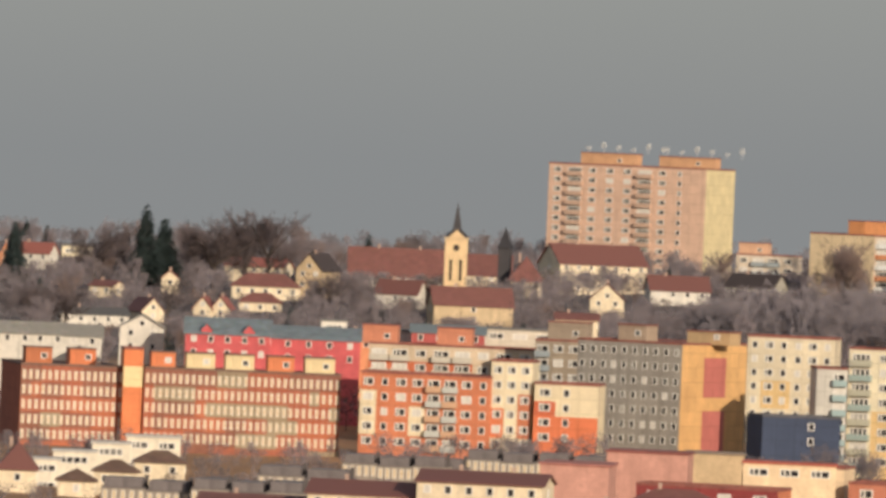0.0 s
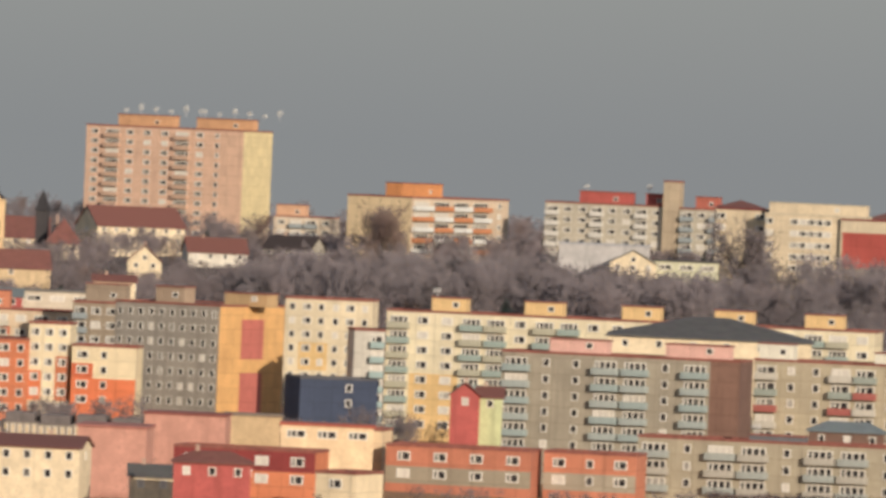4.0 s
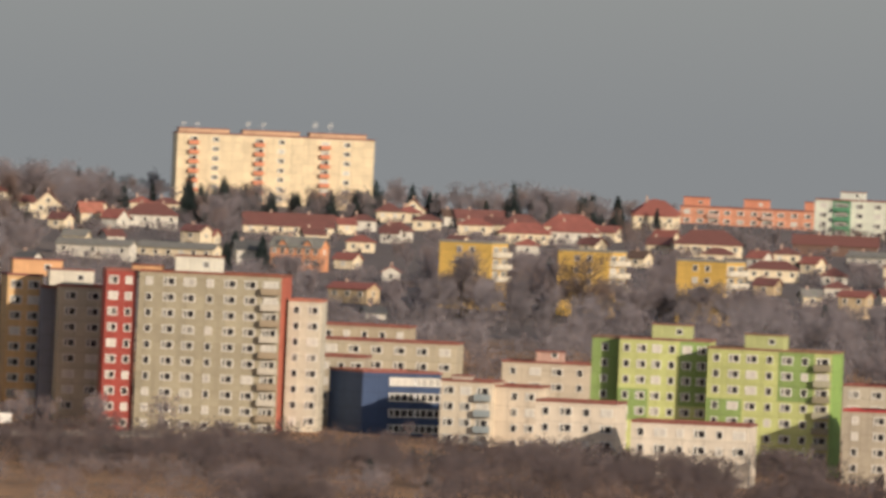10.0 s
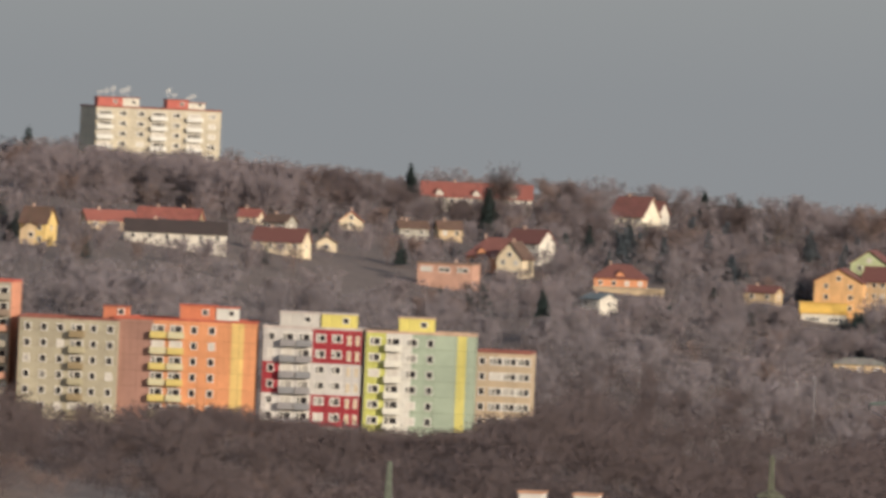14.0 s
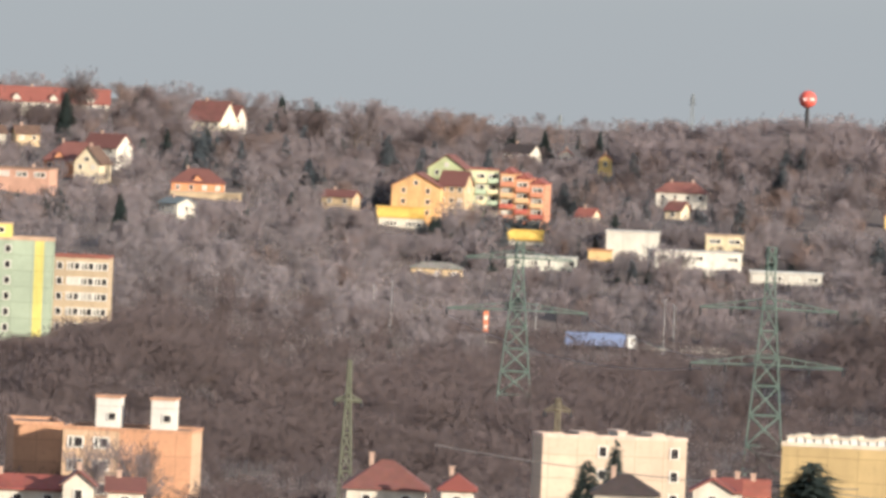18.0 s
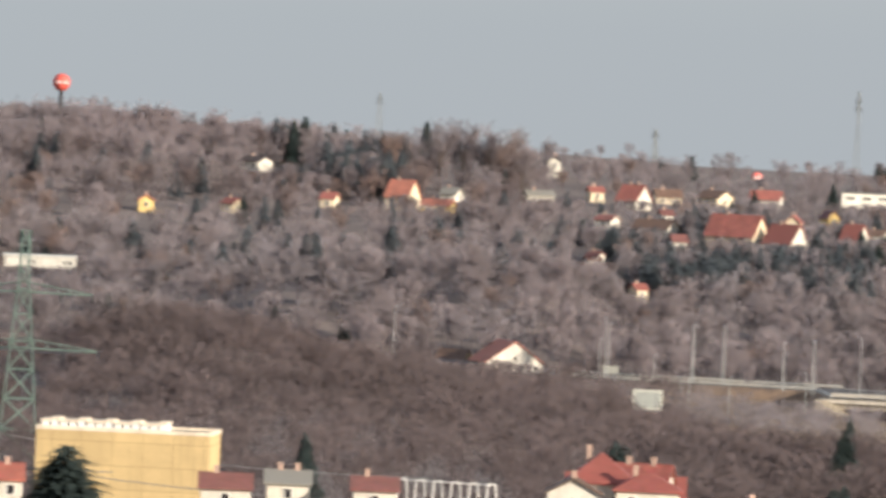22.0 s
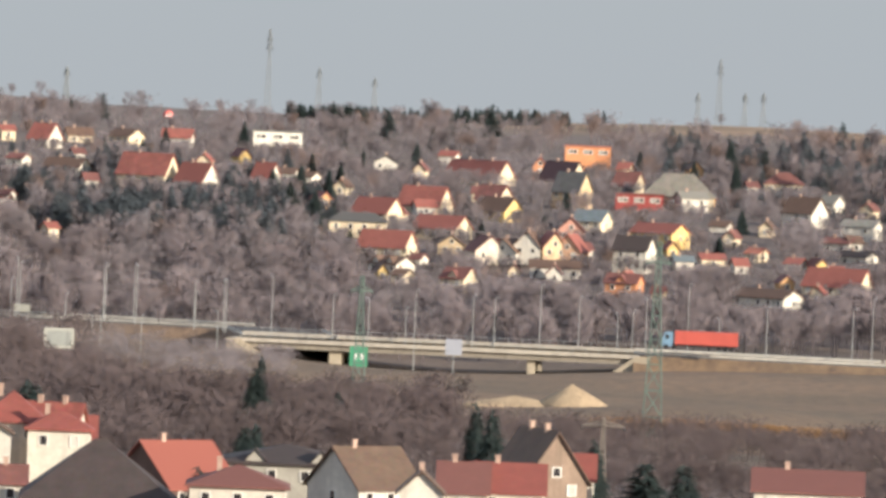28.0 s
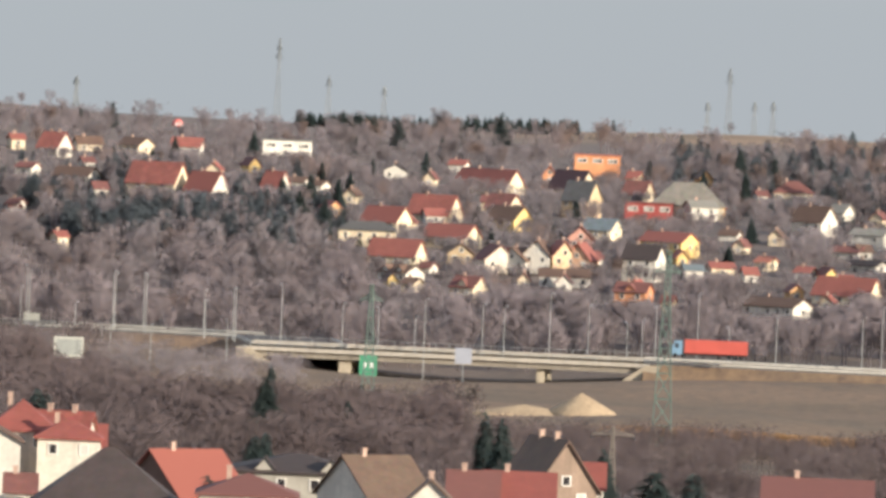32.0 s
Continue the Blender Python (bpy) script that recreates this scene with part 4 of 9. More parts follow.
def hoops(x, y, z, yaw, w, h):
    """White tube hoops of a garden shelter."""
    o = thing("garden_shelter", pose(x, y, z, 0, 0, yaw), "white tubular hoops of a garden shelter", "garden shelter")
    for i in range(6):
        px = -w / 2 + w * i / 5
        pts = [(px, -1.6, 0), (px, -1.6, h * 0.8), (px, -1.0, h), (px, 1.0, h), (px, 1.6, h * 0.8), (px, 1.6, 0)]
        part("hoop", beams("hoop", [(*a, *b, 0.14) for a, b in zip(pts, pts[1:])], FRAME), o)
    part("rail", beams("rail", [(-w / 2, -1.0, h, w / 2, -1.0, h, 0.12)], FRAME), o)
    part("rail", beams("rail", [(-w / 2, -1.6, h * 0.5, w / 2, -1.6, h * 0.5, 0.1)], FRAME), o)
    return o


# ---- blocks on the skyline ----
block('tall salmon panel block with a cream gable and roof masts', -621.56, 2852.67, 49.27, 81.62, -8.07, 48.12, 24.08, 'WBWWWBWw.', 12, (222, 180, 150), side=[('R', '', (226, 206, 150))], pent=[(0.3, 17, 3.4, (216, 160, 110)), (0.8, 17, 3.2, (216, 160, 110))], masts=12, bal=[(196, 160, 134)])
block('block with orange and white balconies and a plain beige gable', -505.83, 2634.63, 47.18, 66.05, 76.96, 63.5, 18.42, 'BBBBW', 5, (214, 190, 160), side=[('L', '', (222, 196, 150))], pent=[(0.35, 26, 3.6, (220, 140, 70))], bal=[(220, 220, 214), (206, 130, 76)])
block('low pale block with balconies behind the roofs', -602.3, 2946.54, 50.47, 57.08, 1.41, 17.81, 12, 'WBBW', 3, (214, 196, 170), pent=[(0.25, 9, 3.4, (222, 170, 130))])
block('grey block with red stair heads and white loggias', -460.04, 2649.6, 48.18, 66.37, -2.46, 32.04, 12, 'BWWBWWBW', 6, (196, 186, 164), pent=[(0.48, 14, 3.2, (190, 84, 74)), (0.9, 5, 3.2, (190, 84, 74))], masts=2, bal=[(210, 206, 196)])
block('tall plain beige stair tower', -442.05, 2644.2, 48.61, 73.1, -2.54, 4.24, 6, '.', 1, (190, 170, 140))
block('grey block beside the stair tower', -433.56, 2646.82, 49.15, 66.15, -2.79, 11.73, 12, 'BWB', 6, (196, 186, 164), pent=[(0.55, 6, 3.2, (190, 100, 80))])
block('pink panel tower with dark red roof heads and masts', -311.77, 2452.03, 46.72, 76.62, -14.88, 26.05, 36.42, 'WBWWWB', 7, (222, 164, 140), side=[('R', '...w.', (224, 158, 134))], pent=[(0.42, 8, 2.6, (150, 44, 44)), (0.95, 7, 2.6, (150, 44, 44))], masts=8, bal=[(120, 120, 116)])
block('grey and green panel tower with masts on the roof', -272.62, 2466.5, 47.92, 76.73, -15.82, 26.15, 35.84, 'WBWWBW', 7, (186, 184, 152), side=[('R', '..WW', (206, 186, 142))], pent=[(0.45, 7, 4.2, (214, 196, 160)), (0.97, 6, 3.0, (160, 54, 48))], masts=8, zones=[(0, 1, 0, 9, (176, 206, 150))], bal=[(150, 150, 140)])
block('long cream slab block with orange loggias and three roof caps', -218.41, 3001.06, 53.76, 75.5, 12.71, 59.05, 9.6, '.B.W...B.W...B.W..', 8, (238, 214, 170), pent=[(0.14, 15, 1.4, (214, 170, 130)), (0.48, 17, 1.4, (214, 170, 130)), (0.82, 17, 1.4, (214, 170, 130))], masts=6, bal=[(220, 130, 84)])
block('low row of salmon blocks on the ridge', -84.25, 3308.01, 50.63, 58.21, -6.91, 44.17, 12, 'WWBWWWBWWW', 3, (226, 150, 110), pent=[(0.1, 8, 3, (226, 140, 100)), (0.55, 8, 3, (226, 140, 100)), (0.98, 6, 3, (226, 140, 100))], bal=[(210, 170, 150)])
block('white block with green stair columns on the ridge', -37.7, 2988.37, 52.09, 64.03, -7.62, 37.54, 12, 'WBWWWBW', 5, (226, 228, 206), zones=[(1, 2, 0, 9, (72, 140, 96)), (5, 6, 0, 9, (72, 140, 96))], pent=[(0.28, 7, 2.4, (220, 220, 206)), (0.78, 7, 2.4, (220, 220, 206))], bal=[(84, 150, 108)])
block('grey panel block with white stair heads on the ridge', 9.54, 3000.01, 51.64, 63.79, -8.7, 56.83, 12, 'WBWWWBWWWBW', 5, (196, 186, 160), pent=[(0.16, 6, 2.8, (228, 222, 206)), (0.5, 6, 2.8, (228, 222, 206)), (0.8, 9, 2.4, (228, 222, 206))], bal=[(170, 160, 140)])
block('pale panel tower with masts above the wood', 82.57, 2812.78, 45.74, 70.7, 10.63, 35.39, 21.0, 'BWWBWBW', 6, (206, 194, 166), pent=[(0.16, 7, 2.6, (200, 100, 84)), (0.32, 5, 2.6, (222, 214, 196)), (0.7, 6, 2.6, (200, 100, 84)), (0.85, 5, 2.0, (222, 214, 196))], masts=9, bal=[(222, 220, 210)])
# ---- the town, first row of large blocks ----
block('brown and orange office wing with rows of narrow windows', -515.41, 1856.81, 22.82, 38.87, 23.74, 19.57, 27.54, 'DDDDDDDD', 6, (178, 96, 62), zones=[(0.00, 1.60, 0, 1, (152, 94, 70)), (1.60, 4.80, 0, 1, (178, 96, 62)), (4.80, 6.40, 0, 1, (152, 94, 70)), (6.40, 8.00, 0, 1, (152, 94, 70)), (0.00, 0.80, 1, 2, (152, 94, 70)), (0.80, 1.60, 1, 2, (194, 104, 60)), (1.60, 3.20, 1, 2, (152, 94, 70)), (3.20, 4.80, 1, 2, (178, 96, 62)), (4.80, 7.20, 1, 2, (152, 94, 70)), (7.20, 8.00, 1, 2, (194, 104, 60)), (0.00, 2.40, 2, 3, (178, 96, 62)), (2.40, 4.00, 2, 3, (178, 96, 62)), (4.00, 7.20, 2, 3, (194, 104, 60)), (7.20, 8.00, 2, 3, (178, 96, 62)), (0.00, 1.60, 3, 4, (152, 94, 70)), (1.60, 2.40, 3, 4, (162, 142, 110)), (2.40, 3.20, 3, 4, (162, 142, 110)), (3.20, 5.60, 3, 4, (152, 94, 70)), (5.60, 8.00, 3, 4, (194, 104, 60)), (0.00, 2.40, 4, 5, (152, 94, 70)), (2.40, 4.80, 4, 5, (178, 96, 62)), (4.80, 6.40, 4, 5, (178, 96, 62)), (6.40, 7.20, 4, 5, (178, 96, 62)), (7.20, 8.00, 4, 5, (178, 96, 62)), (0.00, 1.60, 5, 6, (194, 104, 60)), (1.60, 3.20, 5, 6, (194, 104, 60)), (3.20, 6.40, 5, 6, (194, 104, 60)), (6.40, 8.00, 5, 6, (162, 142, 110))], pent=[(0.25, 5, 3.0, (196, 110, 60)), (0.68, 5, 3.0, (224, 122, 62))], cap=(120, 90, 76), category='office building')
block('bright orange stair tower between the office wings', -500.21, 1850.71, 22.98, 42.59, 19.17, 3.63, 10, '.', 7, (236, 128, 60), zones=[(0, 1, 1.0, 2.4, (240, 214, 150))], category='office building')
block('long brown and grey office wing with rows of narrow windows', -481.84, 1862.04, 22.85, 39.05, 19.05, 37.22, 12, 'DDDDDDDDDDDDDDD', 7, (178, 96, 62), zones=[(0.00, 3.16, 0, 1, (152, 94, 70)), (3.16, 5.53, 0, 1, (152, 94, 70)), (5.53, 7.11, 0, 1, (162, 142, 110)), (7.11, 7.89, 0, 1, (162, 142, 110)), (7.89, 11.05, 0, 1, (178, 96, 62)), (11.05, 12.63, 0, 1, (152, 94, 70)), (12.63, 15.00, 0, 1, (152, 94, 70)), (0.00, 0.79, 1, 2, (178, 96, 62)), (0.79, 3.95, 1, 2, (162, 142, 110)), (3.95, 5.53, 1, 2, (178, 96, 62)), (5.53, 6.32, 1, 2, (194, 104, 60)), (6.32, 8.68, 1, 2, (178, 96, 62)), (8.68, 10.26, 1, 2, (178, 96, 62)), (10.26, 12.63, 1, 2, (178, 96, 62)), (12.63, 13.42, 1, 2, (162, 142, 110)), (13.42, 15.00, 1, 2, (194, 104, 60)), (0.00, 0.79, 2, 3, (178, 96, 62)), (0.79, 3.95, 2, 3, (152, 94, 70)), (3.95, 4.74, 2, 3, (194, 104, 60)), (4.74, 7.89, 2, 3, (162, 142, 110)), (7.89, 11.05, 2, 3, (162, 142, 110)), (11.05, 14.21, 2, 3, (178, 96, 62)), (14.21, 15.00, 2, 3, (162, 142, 110)), (0.00, 0.79, 3, 4, (178, 96, 62)), (0.79, 1.58, 3, 4, (152, 94, 70)), (1.58, 4.74, 3, 4, (178, 96, 62)), (4.74, 6.32, 3, 4, (194, 104, 60)), (6.32, 7.89, 3, 4, (152, 94, 70)), (7.89, 9.47, 3, 4, (178, 96, 62)), (9.47, 10.26, 3, 4, (162, 142, 110)), (10.26, 11.84, 3, 4, (162, 142, 110)), (11.84, 13.42, 3, 4, (194, 104, 60)), (13.42, 15.00, 3, 4, (194, 104, 60)), (0.00, 3.16, 4, 5, (194, 104, 60)), (3.16, 6.32, 4, 5, (152, 94, 70)), (6.32, 7.11, 4, 5, (152, 94, 70)), (7.11, 10.26, 4, 5, (162, 142, 110)), (10.26, 12.63, 4, 5, (178, 96, 62)), (12.63, 14.21, 4, 5, (194, 104, 60)), (14.21, 15.00, 4, 5, (152, 94, 70)), (0.00, 1.58, 5, 6, (152, 94, 70)), (1.58, 3.16, 5, 6, (178, 96, 62)), (3.16, 5.53, 5, 6, (152, 94, 70)), (5.53, 7.11, 5, 6, (178, 96, 62)), (7.11, 9.47, 5, 6, (152, 94, 70)), (9.47, 12.63, 5, 6, (178, 96, 62)), (12.63, 13.42, 5, 6, (162, 142, 110)), (13.42, 15.00, 5, 6, (162, 142, 110)), (0.00, 1.58, 6, 7, (152, 94, 70)), (1.58, 3.16, 6, 7, (194, 104, 60)), (3.16, 3.95, 6, 7, (152, 94, 70)), (3.95, 4.74, 6, 7, (178, 96, 62)), (4.74, 6.32, 6, 7, (162, 142, 110)), (6.32, 8.68, 6, 7, (162, 142, 110)), (8.68, 11.84, 6, 7, (152, 94, 70)), (11.84, 13.42, 6, 7, (178, 96, 62)), (13.42, 15.00, 6, 7, (178, 96, 62))], pent=[(0.1, 4.6, 3.0, (226, 126, 66)), (0.29, 5.4, 3.0, (232, 206, 150)), (0.49, 5.4, 3.0, (232, 206, 150)), (0.7, 5.0, 3.0, (226, 126, 66)), (0.9, 5.6, 3.0, (232, 206, 150))], cap=(120, 90, 76), category='office building')
block('orange flats with cream patches', -445.13, 1862.85, 23.06, 40.15, 7.09, 24.79, 12, 'WwWWBBWw', 5, (216, 122, 72), zones=[(0, 1, 1, 4, (240, 220, 176)), (3, 4, 2, 4, (240, 220, 176))], bal=[(206, 160, 120), (190, 190, 180)])
block('cream stair section of the orange flats', -429.25, 1865.63, 22.97, 43.34, 6.86, 7.8, 12, 'WWW', 6, (240, 222, 180), zones=[(2, 3, 2, 5, (216, 122, 72)), (0, 1, 3, 5, (228, 120, 60))])
block('orange and cream end section of the flats', -418.43, 1865.25, 22.96, 39.51, 6.48, 12.16, 12, 'Ww.', 4, (240, 220, 176), zones=[(0, 1, 1, 2, (214, 100, 50)), (0, 3, 2, 6, (232, 118, 58))])
block('orange block with cream top storeys behind the flats', -466.52, 1973.09, 23.53, 43.62, 7.85, 33.31, 12, 'BBWBBWBW', 3, (222, 196, 160), zones=[(0, 5, 1, 3, (218, 110, 58))], pent=[(0.05, 7, 3.6, (214, 130, 90)), (0.5, 7, 3.6, (214, 130, 90))], bal=[(200, 190, 170)])
block('brown grey block with stair heads', -440.65, 1957.87, 23.91, 46.08, 0.59, 9.34, 12, 'BWW', 8, (164, 146, 122), pent=[(0.6, 8, 3.6, (160, 140, 118))])
block('large grey slab with an orange gable', -409.33, 1904.16, 23.72, 47.61, -13.98, 22.24, 28.44, 'wwwwwwwwww', 8, (160, 152, 140), side=[('R', '', (232, 176, 98), (0.34, 0.68, 2.4, 10.0, (206, 110, 96)), (0.34, 0.68, 12.6, 40, (206, 110, 96)))], pent=[(0.25, 6, 3, (176, 150, 124)), (0.98, 9, 2.4, (196, 160, 110))])
block('pale cream block behind the grey slab', -408.16, 2026.21, 24.74, 47.74, 5.16, 17.76, 12, 'wWwwWw', 7, (228, 212, 176), zones=[(1, 3, 3, 5, (228, 190, 120))])
block('pale grey block end with turquoise loggias', -372.83, 1884.75, 23.55, 44.51, 17.26, 5.79, 12, '.B', 6, (206, 200, 186), bal=[(150, 174, 172)])
# The shadow lying on this hall is put into its wall colour.
block('flat-roofed hall with its shade painted dark blue', -372.32, 1850.55, 23.16, 35.83, 25.55, 14.89, 12, '..w.', 2, (62, 74, 100), cap=(90, 90, 96), category='hall')
block('long cream panel block with loggias and orange stair heads', -322.28, 1889.88, 23.59, 48.44, 1.32, 92.99, 12, 'BWWBBWBBWWBBWBBWWBBW', 8, (236, 222, 184), zones=[(1, 3, 4, 8, (236, 196, 124))], pent=[(0.12, 6.6, 2.7, (232, 192, 124)), (0.315, 7.2, 2.7, (232, 192, 124)), (0.515, 7.2, 2.7, (232, 192, 124)), (0.705, 7.2, 2.7, (232, 192, 124)), (0.89, 7.2, 2.7, (232, 192, 124))], masts=1, bal=[(178, 174, 150), (150, 168, 160)])
block('grey panel block with pale loggias and a brown gable strip', -294.25, 1719.76, 22.16, 45.19, -0.93, 41.6, 12.24, 'BwwBBwB.', 6, (166, 156, 136), zones=[(7, 8, 0, 6, (136, 100, 84))], side=[('R', '', (120, 90, 80))], pent=[(0.3, 10, 2.4, (230, 176, 160)), (0.8, 11, 2.4, (230, 176, 160))], bal=[(150, 166, 164), (160, 170, 166)])
block('grey panel block with pale, green and red loggias', -261.16, 1738.28, 22.58, 45.33, 0.15, 25.98, 12, 'BwwBBw', 6, (190, 176, 146), pent=[(0.12, 6, 2.8, (232, 226, 206)), (0.9, 6, 2.0, (232, 226, 206))], bal=[(196, 190, 176), (150, 160, 150), (170, 90, 80)])
block('low grey panel flats with balconies', -254.14, 1650.11, 22.76, 33.62, -0.06, 49.66, 12, 'BwBBwBBwB', 4, (176, 164, 138), bal=[(160, 166, 160), (176, 170, 156)], masts=1, pent=[(0.45, 9, 1.0, (110, 110, 116))])
block('low brick orange and grey terrace with wide windows', -303.35, 1619.47, 22.88, 31.13, 2.23, 23.8, 12, 'WWWW', 4, (194, 116, 84), zones=[(0, 4, 1, 2, (156, 144, 122))], bal=[(170, 150, 130)])
block('low orange house with grey bands', -283.07, 1627.58, 23.05, 31.0, 1.63, 15.17, 12, 'WwW', 4, (204, 124, 88), zones=[(0, 3, 1, 2, (170, 158, 136))])
block('cream three storey house with a red edge roof', -326.71, 1629.71, 22.64, 33.06, 3.08, 16.94, 12, 'WwWw', 4, (238, 206, 160))
block('orange town house with a dark red top storey', -327.01, 1564.09, 22.71, 30.99, 1.45, 22.66, 12, 'WWWW', 4, (222, 128, 76), zones=[(0, 4, 0, 1, (150, 54, 52))])
block('cream end house with a shaded gable', -305.67, 1536.76, 23.26, 28.88, -8.79, 6.66, 12.19, 'W', 4, (236, 216, 176))
# Left side: dark blue and dull red panels are shade put into colour.
block('white, grey and red painted block, left side coloured for shade', -233.41, 1763.9, 23.16, 43.6, 47.42, 19.06, 34.31, '.', 7, (196, 182, 164), side=[('L', '', (70, 96, 140), (0, 1, 13.0, 40, (112, 66, 78)), (0.0, 0.03, 0, 40, (84, 110, 152)), (0.2, 0.23, 0, 40, (84, 110, 152)), (0.4, 0.43, 0, 40, (84, 110, 152)), (0.6, 0.63, 0, 40, (84, 110, 152)), (0.8, 0.83, 0, 40, (84, 110, 152)))], crown=(2.6, (120, 130, 138)), zones=[(0, 1, 2.5, 4.6, (152, 138, 120)), (0, 1, 4.75, 12, (240, 84, 72))], vents=7, cap=(150, 156, 160))
block('grey panel tower, rear section', -237.5, 1783.6, 23.14, 55.9, 1.52, 5.44, 12, 'W', 9, (172, 160, 134))
block('grey panel tower, middle section with dark joints', -225.3, 1782.74, 22.89, 56.42, 0.94, 17.94, 12, 'WWWWW', 9, (176, 164, 138), pent=[(0.55, 7, 2.8, (164, 150, 128))], cap=(160, 80, 64))
block('grey panel tower with a brown gable and glazed loggias', -203.11, 1780.88, 22.86, 54.99, -1.86, 24.9, 11.43, 'wWWwWB', 11, (176, 162, 134), side=[('R', '', (128, 88, 72))], pent=[(0.35, 7, 2.8, (164, 150, 128))], cap=(170, 80, 60), bal=[(150, 100, 80), (176, 170, 160), (120, 110, 100)])
block('small pale house behind the tower', -194.24, 1835.82, 23.61, 44.63, 2.02, 2.36, 12, '.', 1, (236, 226, 206))
block('cream flats with a yellow gable', -185.61, 1796.96, 23.37, 42.38, -34.06, 6.54, 11.54, 'WW', 6, (206, 190, 158), side=[('R', '', (236, 190, 110))])
block('panel block in deep shade with a cream stair head', -189.61, 1842.66, 23.7, 50.43, 11.98, 8.06, 12, 'WW', 9, (200, 186, 156), pent=[(0.8, 7, 2.8, (226, 214, 186))])
block('orange and cream panel block in deep shade', -176.98, 1821.72, 23.38, 50.36, 11.63, 6.33, 12, 'WW', 9, (232, 186, 120), pent=[(0.9, 9, 2.8, (230, 170, 110))])
block('dark recessed link between the shaded blocks', -182.26, 1831.06, 23.54, 47.78, 9.73, 3.28, 8, '.', 1, (150, 140, 130))
block('panel block in deep shade beside the red tower', -165.57, 1810.84, 23.34, 48.95, 11.33, 8.12, 12, 'WW', 8, (200, 188, 158), pent=[(0.3, 8, 2.8, (222, 212, 190))])
block('dark link in front of the shaded block', -171.1, 1814.06, 23.36, 48.5, 9.43, 3.45, 8, '.', 1, (130, 130, 140))
block('red painted tower section with white windows', -156.9, 1794.0, 23.5, 52.4, 8.07, 5.42, 12, 'Ww', 10, (172, 66, 52))
block('grey panel tower with dark joints and glazed loggias', -139.7, 1792.75, 23.52, 52.52, -3.92, 25.37, 12.89, 'wWWwWWB', 10, (180, 168, 138), side=[('R', '', (196, 96, 66))], zones=[], pent=[(0.38, 8, 2.9, (236, 228, 206)), (0.02, 5, 0.9, (226, 170, 110))], cap=(150, 84, 60), bal=[(170, 150, 120), (206, 196, 176)])
block('slim pale tower section beside the grey tower', -123.47, 1796.96, 24.7, 48.4, -0.15, 6.01, 12, 'wW', 9, (212, 202, 178), cap=(190, 110, 84))
block('low grey block with white windows, rear', -122.96, 1963.04, 26.83, 41.19, -2.65, 17.34, 12, 'wwwww', 2, (190, 172, 140))
block('grey block with pale upper storeys', -114.62, 1903.9, 25.02, 39.63, -2.92, 25.75, 12, 'WWWWWW', 5, (196, 182, 152), bal=[(190, 180, 160)])
block('grey flats beside the shaded block', -118.77, 1832.57, 24.78, 38.04, -2.4, 8.51, 12, 'wwB', 5, (186, 172, 146))
# Blue wall colour stands in for the unlit face.
block('block with glazing bands and a white step, shade painted blue', -109.65, 1805.93, 24.37, 36.27, 33.6, 16.2, 12, '.TT', 4, (60, 80, 116), category='office building')
block('cream modern flats with a bay of windows', -92.95, 1784.28, 23.84, 35.77, -7.13, 9.06, 12, 'WWB', 4, (222, 206, 178), pent=[(0.3, 3, 0.8, (200, 180, 160))])
block('cream modern flats with plain gable', -84.46, 1786.63, 23.48, 35.12, -7.39, 8.26, 12, '.wW', 4, (224, 206, 180))
block('white terrace flats with flat roof', -71.96, 1745.45, 22.3, 33.99, -5.84, 14.09, 12, 'wWwW', 3, (230, 214, 190))
block('grey low block with a red roof edge behind the white flats', -84.77, 1904.98, 24.36, 36.88, -3.68, 16.81, 12, 'wWWw', 3, (206, 190, 164), pent=[(0.5, 5, 2, (206, 160, 140))])
block('white terrace with wide windows under the green blocks', -51.85, 1726.27, 20.6, 31.71, -4.59, 20.23, 12, 'wWwWwW', 2, (226, 212, 190))
block('narrow dark green panel block section', -70.73, 1819.81, 23.72, 43.89, -2.83, 4.67, 12, 'w', 8, (142, 170, 84), cap=(120, 90, 70), zones=[(0, 1, 4, 8, (206, 214, 124))])
block('light and dark green panel block with stair head', -59.9, 1815.71, 22.29, 44.0, -3.35, 16.19, 12, 'wWWwWW', 8, (202, 208, 120), zones=[(4, 6, 0, 4, (142, 170, 84)), (0, 2, 3, 5, (142, 170, 84))], pent=[(0.55, 7, 2.6, (186, 190, 116))], cap=(150, 100, 80))
block('light and dark green panel block with glazed loggias', -40.31, 1807.21, 20.26, 43.08, -9.04, 22.39, 11.55, 'wWWwWwB', 8, (202, 208, 120), zones=[(4, 6, 0, 3, (142, 170, 84)), (0, 2, 3, 5, (142, 170, 84))], side=[('R', '', (150, 190, 80))], pent=[(0.42, 7, 2.6, (186, 190, 116))], bal=[(150, 140, 110), (176, 170, 140)], cap=(150, 110, 80))
block('grey block with a red metal roof and dormers', -11.81, 1789.57, 18.28, 33.49, -6.08, 30.33, 12, 'wWwWwWw', 5, (186, 172, 148), cap=(196, 50, 50), pent=[(0.42, 6, 2.8, (210, 50, 56)), (0.64, 6, 2.8, (210, 50, 56)), (0.9, 7, 2.8, (210, 50, 56))])
block('grey block behind the red roof', -18.29, 1907.03, 21.67, 35.17, -5.75, 21.49, 12, 'WWWWW', 4, (196, 184, 160), pent=[(0.53, 4, 2.2, (200, 184, 160))])
block('small pale pavilion among the trees', -9.6, 1696.85, 18.67, 28.28, -5.94, 17.03, 12, 'WwwW', 2, (222, 206, 186))
block('pale low house beside the tower', 2.78, 1696.36, 18.56, 29.97, -6.2, 7.57, 12, 'WW', 2, (226, 214, 196))
